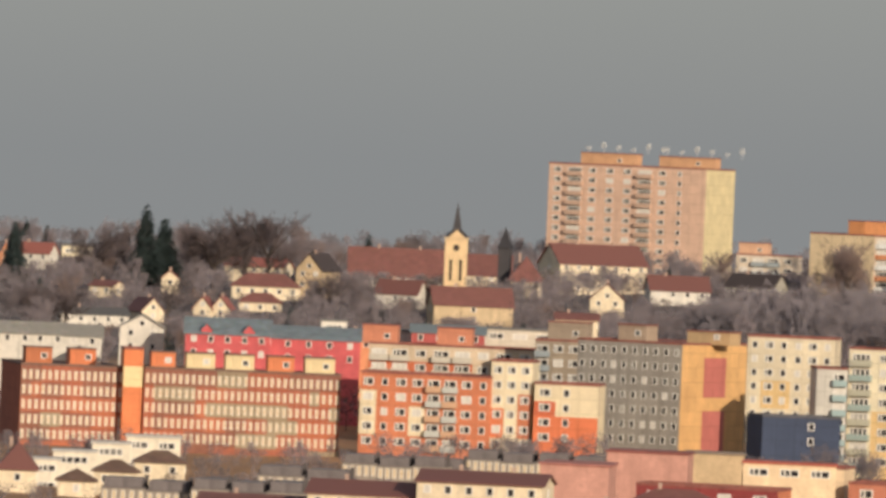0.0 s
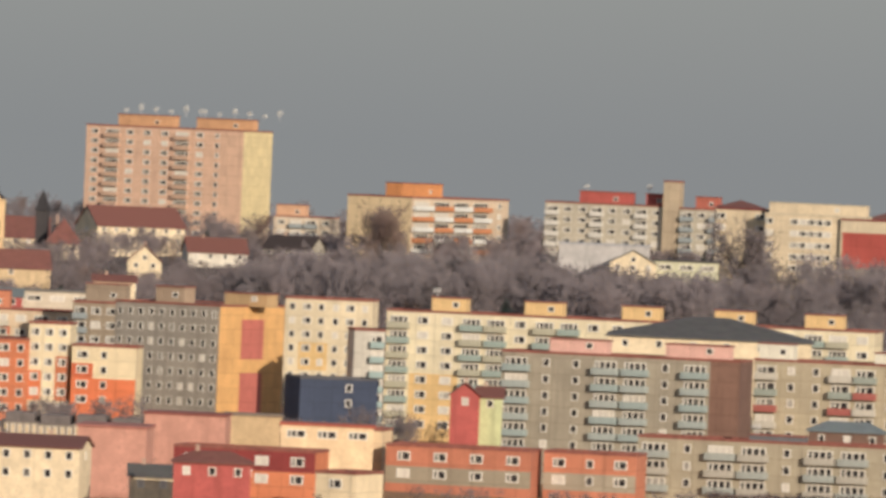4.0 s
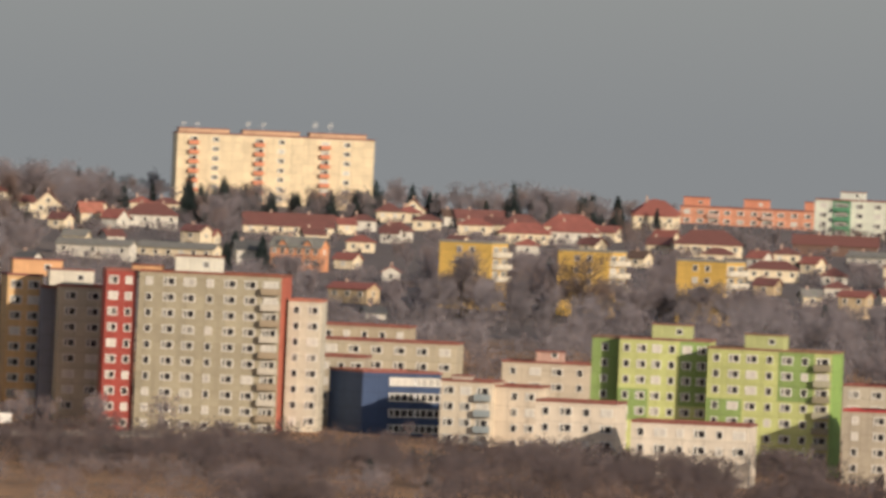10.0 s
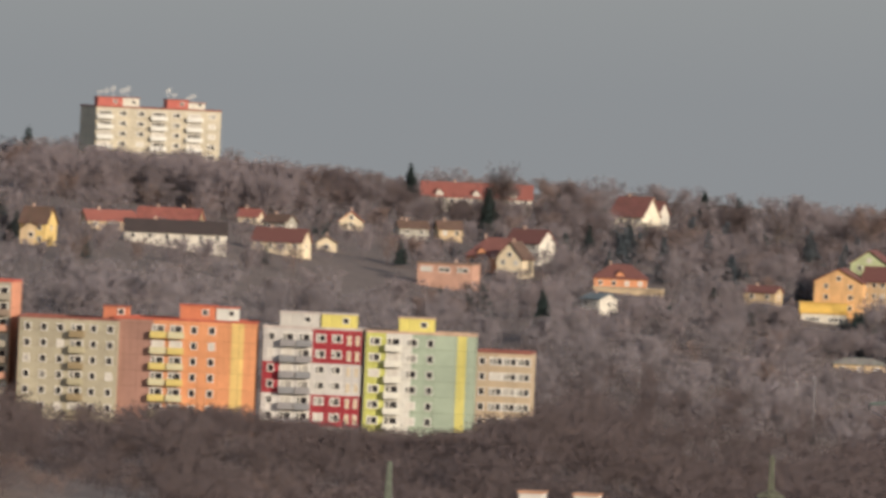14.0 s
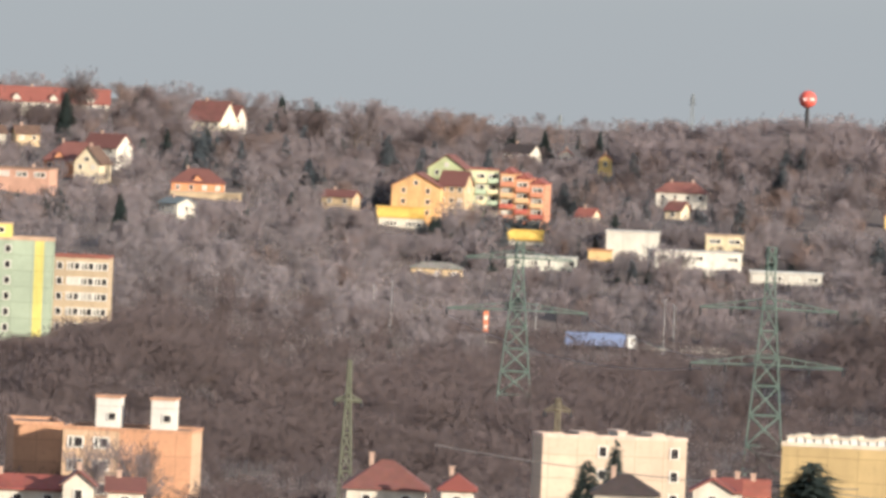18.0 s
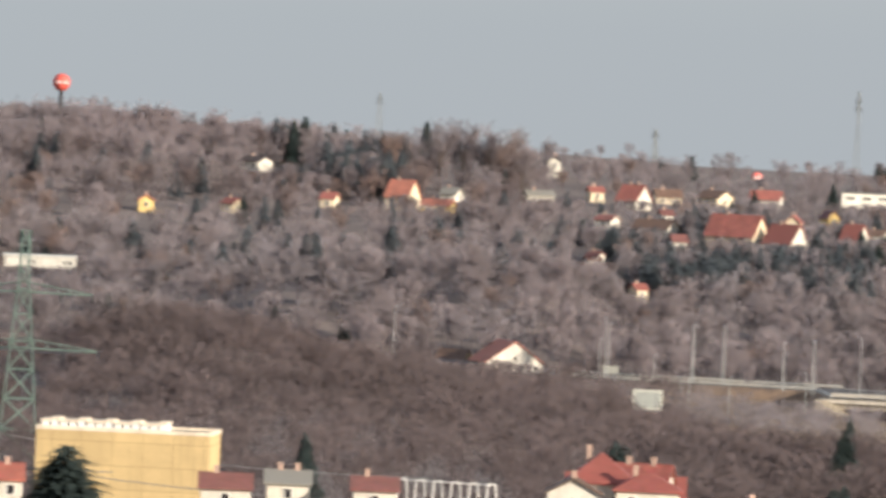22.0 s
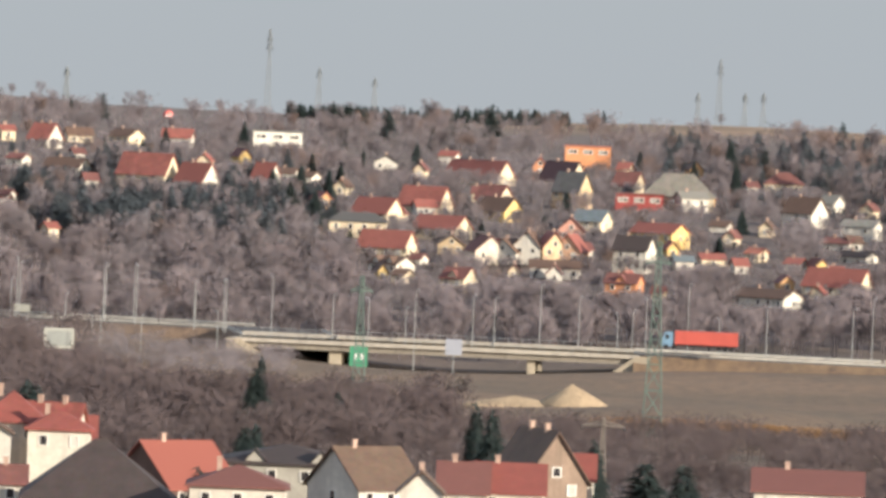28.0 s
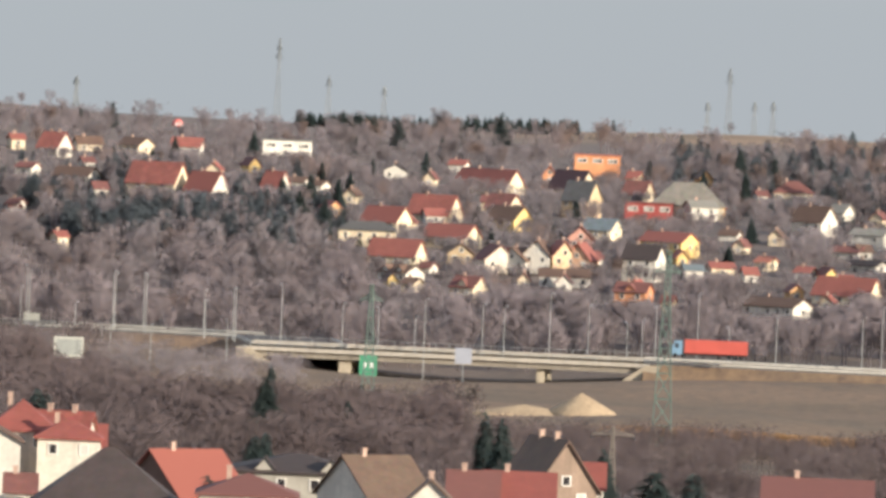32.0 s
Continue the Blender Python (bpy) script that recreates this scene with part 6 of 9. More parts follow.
house('cream house with a red tiled hipped roof among winter trees', -242.34, 2830.65, 52.62, 4.89, 6.32, 6.0, 3.11, 1.58, 'hip', (234, 214, 176), (180, 84, 60), 1)
house('cream house with a dark red hipped roof among winter trees', -235.23, 2831.24, 52.59, 4.75, 7.9, 6.0, 3.13, 1.58, 'hip', (234, 214, 176), (144, 76, 62), 2)
house('cream house with a red tiled gabled roof among winter trees', -180.64, 2763.1, 49.85, 15.74, 5.02, 6.0, 3.07, 1.54, 'gable', (234, 214, 176), (180, 84, 60), 1)
house('white house with a dark red hipped roof among winter trees', -178.35, 2799.32, 50.53, 3.65, 7.8, 6.0, 3.18, 1.56, 'hip', (218, 210, 194), (144, 76, 62), 2)
house('cream house with a dark red hipped roof among winter trees', -161.35, 2816.38, 51.19, 3.28, 7.85, 6.0, 3.15, 1.57, 'hip', (234, 214, 176), (144, 76, 62), 2)
house('cream house with a red tiled hipped roof among winter trees', -147.14, 2801.14, 50.68, 3.01, 9.36, 6.0, 3.13, 1.56, 'hip', (234, 214, 176), (180, 84, 60), 2)
house('cream house with a dark red hipped roof among winter trees', -133.67, 2797.81, 50.72, 2.74, 7.79, 6.0, 3.08, 1.56, 'hip', (234, 214, 176), (144, 76, 62), 2)
house('cream house with a red tiled gabled roof among winter trees', -111.21, 2822.81, 50.24, -15.74, 6.31, 6.0, 3.12, 1.57, 'gable', (234, 214, 176), (180, 84, 60), 1)
house('cream house with a dark red gabled roof among winter trees', -181.97, 2654.77, 48.04, 15.92, 5.53, 6.0, 2.9, 1.48, 'gable', (234, 214, 176), (144, 76, 62), 1)
house('cream house with a red tiled gabled roof among winter trees', -204.69, 2580.9, 47.19, -13.47, 7.14, 6.0, 3.04, 1.44, 'gable', (234, 214, 176), (180, 84, 60), 2)
house('white house with a dark red gabled roof among winter trees', -223.43, 2527.14, 47.06, 25.05, 4.57, 6.0, 2.77, 1.41, 'gable', (218, 210, 194), (144, 76, 62), 1)
house('cream house with a pale grey gabled roof among winter trees', -229.65, 2498.47, 46.78, -8.75, 5.7, 6.0, 3.0, 1.39, 'gable', (234, 214, 176), (150, 144, 130), 1)
house('cream house with a red tiled gabled roof among winter trees', -163.9, 2523.68, 43.81, -18.28, 5.16, 6.0, 2.77, 1.41, 'gable', (234, 214, 176), (180, 84, 60), 1)
house('cream house with a dark red gabled roof among winter trees', -142.96, 2641.13, 47.72, -26.9, 4.5, 6.0, 2.99, 1.47, 'gable', (234, 214, 176), (144, 76, 62), 1)
block('yellow flats with a grey flat roof and white balconies', -122.64, 2334.34, 38.33, 54.17, -15.1, 12.69, 11.76, '.ww.', 3, (232, 184, 60), side=[('R', 'BB', '')], bal=[(226, 214, 190)], cap=(150, 144, 132))
block('yellow flats with a grey flat roof and white balconies', -95.29, 2336.15, 37.34, 53.28, -15.76, 12.28, 13.02, '.ww.', 3, (232, 184, 60), side=[('R', 'BB', '')], bal=[(226, 214, 190)], cap=(150, 144, 132))
block('yellow flats with a grey flat roof and white balconies', -67.9, 2337.64, 37.06, 52.14, -16.42, 11.87, 14.28, '.ww.', 3, (232, 184, 60), side=[('R', 'BB', '')], bal=[(226, 214, 190)], cap=(150, 144, 132))
house('cream house with a red tiled hipped roof among winter trees', -102.25, 2944.93, 53.38, 1.99, 13.93, 9.41, 4.75, 3.76, 'hip', (234, 214, 176), (180, 84, 60), 4)
house('cream house with a red tiled gabled roof among winter trees', -94.04, 2795.42, 49.75, -20.07, 5.97, 6.0, 2.93, 2.02, 'gable', (234, 214, 176), (180, 84, 60), 1)
house('cream house with a dark red hipped roof among winter trees', -79.75, 2709.53, 48.47, 1.69, 18.08, 9.41, 3.75, 3.76, 'hip', (234, 214, 176), (144, 76, 62), 5)
house('cream house with a red tiled hipped roof among winter trees', -131.09, 2754.33, 49.31, 2.72, 13.8, 6.9, 3.3, 2.76, 'hip', (234, 214, 176), (180, 84, 60), 4)
house('white house with a red tiled hipped roof among winter trees', -118.01, 2758.93, 49.59, 2.45, 13.36, 6.91, 3.88, 2.76, 'hip', (218, 210, 194), (180, 84, 60), 4)
house('cream house with a dark red hipped roof among winter trees', -58.88, 2568.33, 44.66, 1.31, 12.86, 6.0, 3.43, 2.0, 'hip', (234, 214, 176), (144, 76, 62), 4)
house('white house with a dark red hipped roof among winter trees', -43.24, 2556.63, 44.25, 0.97, 6.4, 6.0, 2.95, 1.99, 'hip', (218, 210, 194), (144, 76, 62), 2)
house('white house with a pale grey gabled roof among winter trees', -36.29, 2712.76, 47.64, -21.23, 11.41, 6.0, 3.11, 1.2, 'gable', (218, 210, 194), (150, 144, 130), 3)
house('white house with a dark red hipped roof among winter trees', -22.84, 2549.08, 43.96, 0.51, 13.33, 6.37, 2.81, 2.55, 'hip', (218, 210, 194), (144, 76, 62), 4)
house('cream house with a dark red gabled roof among winter trees', -10.56, 2604.98, 45.86, -13.77, 12.24, 6.0, 3.63, 2.32, 'gable', (234, 214, 176), (144, 76, 62), 3)
house('beige house with a red tiled gabled roof among winter trees', -35.25, 2400.74, 39.26, -17.16, 6.76, 6.0, 5.37, 1.2, 'gable', (206, 178, 134), (180, 84, 60), 2)
house('cream house with a pale grey gabled roof among winter trees', -17.48, 2368.94, 37.97, 12.42, 4.5, 6.0, 4.2, 1.2, 'gable', (234, 214, 176), (150, 144, 130), 1)
house('cream house with a dark red hipped roof among winter trees', -10.86, 2457.39, 40.79, 0.25, 12.57, 6.83, 5.76, 2.73, 'hip', (234, 214, 176), (144, 76, 62), 3)
house('cream house with an orange tiled gable-fronted roof among winter trees', 25.85, 2368.01, 37.11, 24.37, 5.58, 12.31, 4.37, 4.21, 'front', (234, 214, 176), (206, 106, 64), 1)
house('beige house with a brown gable-fronted roof among winter trees', 43.35, 2397.11, 38.65, -1.04, 5.33, 7, 3.72, 2.0, 'front', (206, 178, 134), (122, 86, 62), 1)
house('apricot house with a amber tiled gabled roof above orange eaves', 8.73, 2570.63, 44.32, -0.19, 15.72, 9.28, 3.29, 3.71, 'gable', (232, 180, 112), (230, 152, 70), 4, stacks=2)
house('apricot house with a amber tiled gabled roof among winter trees', 2.83, 2533.52, 43.23, 11.94, 7.0, 7.04, 2.89, 2.82, 'gable', (232, 180, 112), (230, 152, 70), 2)
house('cream house with an orange tiled gabled roof among winter trees', 19.12, 2552.93, 43.5, 19.57, 4.5, 6.0, 3.06, 1.99, 'gable', (234, 214, 176), (206, 106, 64), 1)
house('orange house with an orange tiled gabled roof among winter trees', 29.84, 2544.83, 43.06, 11.33, 4.51, 6.0, 3.51, 1.98, 'gable', (226, 150, 96), (206, 106, 64), 1)
house('cream house with a dark red hipped roof among winter trees', 26.14, 2674.33, 47.12, -0.56, 11.15, 8.91, 2.9, 3.57, 'hip', (234, 214, 176), (144, 76, 62), 3)
house('brown house with a dark red gabled roof among winter trees', -46.95, 2776.6, 49.35, 0.97, 23.17, 6.0, 3.69, 2.32, 'gable', (120, 90, 76), (144, 76, 62), 1)
house('white house with a red tiled hipped roof among winter trees', -125.81, 2662.03, 47.47, 2.71, 5.93, 6.0, 2.99, 1.63, 'hip', (218, 210, 194), (180, 84, 60), 1)
house('cream house with a dark red gabled roof among winter trees', -109.45, 2678.77, 48.25, -27.66, 5.15, 6.0, 3.07, 1.64, 'gable', (234, 214, 176), (144, 76, 62), 1)
house('cream house with a dark red gabled roof among winter trees', -142.05, 2809.41, 51.06, -15.11, 5.45, 6.0, 3.3, 1.72, 'gable', (234, 214, 176), (144, 76, 62), 1)
house('cream house with a red tiled hipped roof among winter trees', -170.74, 2887.96, 52.4, 3.38, 6.44, 6.0, 3.37, 1.77, 'hip', (234, 214, 176), (180, 84, 60), 2)
house('white house with a brown gabled roof among winter trees', -158.23, 2876.65, 52.13, 15.15, 4.79, 6.0, 3.3, 1.76, 'gable', (218, 210, 194), (122, 86, 62), 1)
house('cream house with a dark red gabled roof among winter trees', -92.79, 2715.42, 48.73, -12.04, 6.29, 6.0, 3.0, 1.66, 'gable', (234, 214, 176), (144, 76, 62), 1)
house('cream house with a dark red hipped roof among winter trees', -75.82, 2667.92, 47.08, 1.63, 8.17, 6.0, 3.14, 1.63, 'hip', (234, 214, 176), (144, 76, 62), 2)
house('white house with a red tiled gabled roof among winter trees', -64.68, 2660.21, 46.77, -22.61, 4.5, 6.0, 3.13, 1.63, 'gable', (218, 210, 194), (180, 84, 60), 1)
house('cream house with a dark red hipped roof among winter trees', -58.2, 2684.37, 47.73, 1.24, 7.02, 6.0, 3.11, 1.64, 'hip', (234, 214, 176), (144, 76, 62), 2)
house('cream house with a red tiled gabled roof among winter trees', -50.24, 2636.52, 46.26, -22.91, 4.5, 6.0, 3.05, 1.61, 'gable', (234, 214, 176), (180, 84, 60), 1)
house('white house with a dark red hipped roof among winter trees', -41.27, 2488.66, 42.42, 0.95, 6.23, 6.0, 2.78, 1.52, 'hip', (218, 210, 194), (144, 76, 62), 1)
house('cream house with a dark red gabled roof among winter trees', -28.15, 2468.84, 41.35, 12.65, 4.5, 6.0, 2.77, 1.51, 'gable', (234, 214, 176), (144, 76, 62), 1)
house('white house with a dark red hipped roof among winter trees', -12.04, 2772.97, 48.37, 0.25, 9.26, 6.0, 3.29, 1.7, 'hip', (218, 210, 194), (144, 76, 62), 2)
house('cream house with a red tiled gabled roof among winter trees', -2.03, 2709.0, 47.61, -17.96, 4.5, 6.0, 3.03, 1.66, 'gable', (234, 214, 176), (180, 84, 60), 1)
house('white house with a dark red gabled roof among winter trees', 26.22, 2600.87, 46.3, -24.58, 4.5, 6.0, 2.97, 1.59, 'gable', (218, 210, 194), (144, 76, 62), 1)
house('cream house with a red tiled gabled roof among winter trees', 35.75, 2668.76, 47.26, -14.77, 4.5, 6.0, 3.07, 1.63, 'gable', (234, 214, 176), (180, 84, 60), 1)
house('cream house with a brown gabled roof among winter trees', -94.46, 2619.3, 45.96, -21.93, 4.5, 6.0, 3.05, 1.6, 'gable', (234, 214, 176), (122, 86, 62), 1)
house('beige house with a dark red gabled roof among winter trees', -58.27, 2488.32, 42.4, -16.66, 5.33, 6.0, 2.9, 1.52, 'gable', (206, 178, 134), (144, 76, 62), 1)
house('cream house with a dark red hipped roof among winter trees', -28.1, 2628.85, 46.17, 0.61, 7.31, 6.0, 3.02, 1.61, 'hip', (234, 214, 176), (144, 76, 62), 2)
house('cream house with a pale grey gabled roof among winter trees', -46.99, 2448.55, 40.64, 13.1, 4.5, 6.0, 2.93, 1.5, 'gable', (234, 214, 176), (150, 144, 130), 1)
house('white house with a dark red gabled roof among winter trees', -164.88, 2716.0, 48.43, -10.53, 4.74, 6.0, 3.15, 1.66, 'gable', (218, 210, 194), (144, 76, 62), 1)
house('cream house with a red tiled hipped roof among winter trees', -166.22, 2607.71, 46.97, 3.65, 7.27, 6.0, 3.06, 1.6, 'hip', (234, 214, 176), (180, 84, 60), 2)
tree('bare', -126.7, 2296.51, 9.52, 0, width=1.5)
tree('bare', -122.14, 2302.76, 8.81, 1, width=1.5)
tree('bare', -117.55, 2309.01, 8.01, 2, width=1.5)
tree('bare', -112.06, 2297.27, 8.28, 3, width=1.5)
tree('bare', -107.46, 2303.49, 7.52, 4, width=1.5)
tree('bare', -102.83, 2309.71, 6.92, 5, width=1.5)
tree('bare', -97.51, 2297.93, 9.28, 6, width=1.5)
tree('bare', -92.87, 2304.13, 8.83, 7, width=1.5)
tree('bare', -88.2, 2310.32, 8.58, 8, width=1.5)
tree('bare', -82.86, 2298.51, 8.67, 9, width=1.5)
tree('bare', -78.18, 2304.67, 8.47, 10, width=1.5)
tree('bare', -73.47, 2310.83, 8.2, 11, width=1.5)
tree('bare', -68.3, 2298.99, 10.56, 12, width=1.5)
tree('bare', -63.58, 2305.12, 10.2, 13, width=1.5)
tree('bare', -58.84, 2311.25, 9.63, 14, width=1.5)
house('yellow house with a brown gabled roof among winter trees', 45.0, 2397.58, 38.56, -19.08, 6.51, 8.0, 5.59, 3.6, 'gable', (236, 200, 110), (122, 86, 62), 2)
house('beige house with a red tiled gabled roof among winter trees', 64.14, 2508.18, 40.8, 18.54, 12.67, 6.0, 3.12, 2.23, 'gable', (206, 178, 134), (180, 84, 60), 3)
house('beige house with a red tiled gabled roof among winter trees', 80.78, 2548.26, 40.55, -15.82, 15.77, 7.08, 3.47, 2.83, 'gable', (206, 178, 134), (180, 84, 60), 4, stacks=2, sill=1.21)
house('white house with a dark gabled roof among winter trees', 79.62, 2464.14, 36.31, -1.85, 24.68, 6.85, 5.94, 2.74, 'gable', (218, 210, 194), (78, 62, 58), 6, sill=1.83)
house('cream house with a red tiled gabled roof among winter trees', 105.04, 2650.92, 41.9, -16.27, 5.35, 6.0, 2.45, 1.77, 'gable', (234, 214, 176), (180, 84, 60), 1)
house('cream house with a dark red gabled roof among winter trees', 107.14, 2503.54, 35.99, -20.45, 12.9, 7.66, 4.56, 3.06, 'gable', (234, 214, 176), (144, 76, 62), 4, sill=1.22)
house('grey house with a brown gabled roof among winter trees', 112.16, 2634.61, 40.42, -32.44, 6.7, 6.0, 3.02, 1.76, 'gable', (170, 164, 150), (122, 86, 62), 2)
house('cream house with an orange tiled gable-fronted roof among winter trees', 133.83, 2698.47, 40.58, -2.84, 6.31, 7.57, 3.1, 2.4, 'front', (234, 214, 176), (206, 106, 64), 1)
house('white house with a grey gabled roof among winter trees', 147.95, 2696.95, 39.78, -25.14, 4.5, 6.0, 3.31, 1.2, 'gable', (218, 210, 194), (98, 96, 94), 1)
house('cream house with a brown gable-fronted roof among winter trees', 120.73, 2554.65, 37.21, -2.71, 4.98, 7, 2.73, 1.42, 'front', (234, 214, 176), (122, 86, 62), 1)
house('beige house with a brown gable-fronted roof among winter trees', -17.18, 2373.44, 38.19, 0.41, 5.28, 7, 3.23, 1.2, 'front', (206, 178, 134), (122, 86, 62), 1)
house('cream house with a dark red hipped roof among winter trees', -9.95, 2553.88, 44.15, 0.22, 13.35, 7.8, 4.38, 3.12, 'hip', (234, 214, 176), (144, 76, 62), 4)
house('white house with a dark red hipped roof among winter trees', -23.04, 2545.08, 43.74, 0.52, 14.16, 6.36, 3.18, 2.55, 'hip', (218, 210, 194), (144, 76, 62), 4)
house('white house with a red tiled gabled roof along the ridge', 180.91, 2925.29, 43.98, -3.54, 31.94, 9.77, 4.93, 3.91, 'gable', (218, 210, 194), (180, 84, 60), 9, stacks=2, dormers=3)
house('cream house with a dark red gabled roof among winter trees', 221.06, 2847.93, 40.81, -28.44, 9.98, 12, 5.6, 5.2, 'gable', (234, 222, 194), (144, 76, 62), 4)
house('white house with a dark red gabled roof among winter trees', 227.7, 2856.94, 41.31, -26.56, 4.5, 8.0, 5.71, 3.5, 'gable', (218, 210, 194), (144, 76, 62), 1)
house('orange house with a dark red hipped roof among winter trees', 164.37, 2558.22, 33.56, -3.68, 16.38, 11, 4.42, 4.7, 'hip', (226, 150, 96), (144, 76, 62), 5, dormers=2)
house('white house with a dark red gabled roof among winter trees', 174.71, 2592.09, 35.57, -34.86, 9.9, 8.0, 5.92, 3.18, 'gable', (218, 210, 194), (144, 76, 62), 3)
house('cream house with a brown gable-fronted roof among winter trees', 167.68, 2542.08, 32.71, -18.77, 6.67, 11.21, 5.43, 3.96, 'front', (234, 214, 176), (122, 86, 62), 2)
hall('brick pink flat-roofed house', 147.29, 2478.52, 30.27, -15.38, 13.54, 10, 6.8, (206, 156, 130), (150, 120, 100), 1, 'house', 0.59)
house('white house with a dark red gabled roof among winter trees', 150.03, 2480.47, 30.49, 16.54, 4.88, 6.0, 5.01, 1.66, 'gable', (218, 210, 194), (144, 76, 62), 1)
house('orange house with a dark red hipped roof beside a garden wall', 193.18, 2526.85, 30.19, -4.37, 13.24, 8.45, 4.22, 3.38, 'hip', (226, 150, 96), (144, 76, 62), 4, dormers=1)
hall('low beige garden wall', 194.74, 2519.99, 29.54, -4.42, 17.72, 3, 2.5, (206, 180, 140), (190, 170, 140), 0, 'wall', 0.81)
house('white house with a blue grey gabled roof among winter trees', 181.28, 2434.26, 26.46, -42.26, 5.6, 7.0, 4.51, 1.2, 'gable', (218, 210, 194), (120, 136, 142), 2, sill=0.72)
house('beige house with a dark red gabled roof among winter trees', 229.13, 2526.63, 26.47, -23.18, 8.14, 6.0, 6.05, 1.41, 'gable', (206, 178, 134), (144, 76, 62), 2)
house('grey house with a brown gabled roof among winter trees', 149.53, 2688.85, 39.16, 8.82, 7.91, 6.0, 3.43, 1.65, 'gable', (170, 164, 150), (122, 86, 62), 2)
house('beige house with a brown gabled roof among winter trees', 159.74, 2696.27, 38.86, 8.61, 6.41, 6.0, 3.74, 1.95, 'gable', (206, 178, 134), (122, 86, 62), 2)
# colourful terrace of flats
house('apricot house with a dark red gable-fronted roof in a terrace', 249.92, 2538.73, 24.6, -15.62, 12.35, 10, 11.1, 3.26, 'front', (232, 180, 112), (144, 76, 62), 2, stacks=0, sill=2.6)
house('pale green house with a dark red gable-fronted roof in a terrace', 258.56, 2549.92, 25.47, -15.79, 9.52, 10, 14.91, 3.27, 'front', (196, 206, 150), (144, 76, 62), 2, stacks=0, sill=4.1)
house('beige house with a dark red gabled roof in a terrace', 259.29, 2539.8, 24.56, -21.83, 6.57, 8, 11.77, 3.4, 'gable', (206, 178, 134), (144, 76, 62), 3, stacks=0, sill=3.55)
for k in range(3):
    block('orange terrace flats with red balconies and a stepped red roof', 274.4 + 3.72 * k, 2552.3 - 0.93 * k, 24.69, 39.6 - 1.2 * k, -14.0, 3.72, 12, 'B', 4, ((232, 176, 120), (230, 160, 112), (222, 150, 110))[k], bal=[(222, 140, 100), (230, 186, 130), (196, 96, 76)], cap=(150, 72, 58), crown=(1.3, (150, 76, 62)))
block('green terrace flats with balconies', 266.31, 2554.61, 25.23, 40.18, 0.14, 9.18, 12, 'BBB', 4, (204, 208, 160), bal=[(170, 190, 160), (222, 206, 160)])
hall('white flats with a yellow top storey', 244.9, 2533.2, 24.07, -5.64, 11.9, 10, 6.1, (224, 184, 64), (216, 172, 60), 0, 'apartment block', 3.27)
hall('white flats under a yellow top storey', 245.0, 2531.2, 22.3, -5.64, 11.4, 10, 5.38, (214, 204, 184), (216, 172, 60), 2, 'apartment block', 0)
hall('white flats with a yellow top storey', 275.2, 2520.0, 23.4, -6.14, 9.0, 10, 2.6, (236, 200, 70), (230, 190, 60), 0, 'apartment block', 0.14)
hall('white flats under a yellow top storey', 275.3, 2518.2, 20.6, -6.14, 8.6, 10, 3.0, (214, 204, 184), (216, 172, 60), 1, 'apartment block', 0)
house('beige house with a pale grey hipped roof among winter trees', 242.19, 2408.86, 15.59, -5.74, 12.39, 6.0, 2.88, 1.35, 'hip', (206, 178, 134), (150, 144, 130), 3, stacks=0, sill=1.0)
hall('long low white shed behind firs', 272.51, 2455.93, 17.23, -6.33, 17.03, 10, 3.88, (206, 206, 190), (190, 190, 180), 1, 'hall', 0.58)
hall('low cream house between the white halls', 289.75, 2482.15, 18.9, -6.66, 5.83, 10, 3.82, (230, 190, 120), (190, 130, 80), 0, 'hall', 0.49)
hall('white hall with a plain tower block', 298.52, 2489.16, 19.49, -6.84, 13.09, 14, 7.9, (216, 210, 196), (206, 200, 190), 0, 'hall', 0)
hall('white factory hall with a window band', 310.6, 2462.0, ground_z(310.6, 2462.0) - 0.3, 0.78, 21.4, 14, 24.0 - ground_z(310.6, 2462.0), (222, 216, 202), (206, 200, 190), 2, 'hall', 0)
hall('cream roof house of the factory', 320.99, 2485.36, 19.6, -7.36, 9.47, 8, 7.91, (226, 206, 160), (190, 160, 130), 1, 'hall', 4.29)
hall('long white shed with a flat roof and windows', 332.15, 2452.61, 16.16, -7.71, 17.61, 10, 3.59, (204, 198, 184), (206, 206, 200), 1, 'hall', 0)
house('white house with a dark gabled roof among winter trees', 315.95, 2911.91, 36.76, -34.19, 8.85, 7.0, 3.39, 2.28, 'gable', (218, 210, 194), (78, 62, 58), 3)
house('white house with a red tiled gable-fronted roof among winter trees', 329.2, 2914.97, 37.3, -6.44, 3.59, 7, 2.7, 1.3, 'front', (218, 210, 194), (180, 84, 60), 1)
house('yellow house with an orange tiled gable-fronted roof among winter trees', 330.24, 2826.27, 34.78, -6.66, 3.8, 7, 5.31, 1.58, 'front', (236, 200, 110), (206, 106, 64), 1)
house('white house with a dark red hipped roof among winter trees', 332.55, 2668.72, 30.06, -7.1, 13.46, 6.72, 4.44, 2.69, 'hip', (218, 210, 194), (144, 76, 62), 4, stacks=2)
house('cream house with a dark red gabled roof among winter trees', 326.23, 2624.8, 27.89, -31.08, 4.5, 6.0, 2.9, 2.06, 'gable', (234, 214, 176), (144, 76, 62), 1)
house('cream house with a red tiled gabled roof among winter trees', 297.12, 2575.92, 26.59, -28.58, 4.5, 6.0, 2.44, 2.02, 'gable', (234, 214, 176), (180, 84, 60), 1)
house('yellow house with an orange tiled gable-fronted roof among winter trees', 384.11, 2633.64, 27.55, -8.3, 4.0, 7, 3.63, 1.2, 'front', (236, 200, 110), (206, 106, 64), 1)
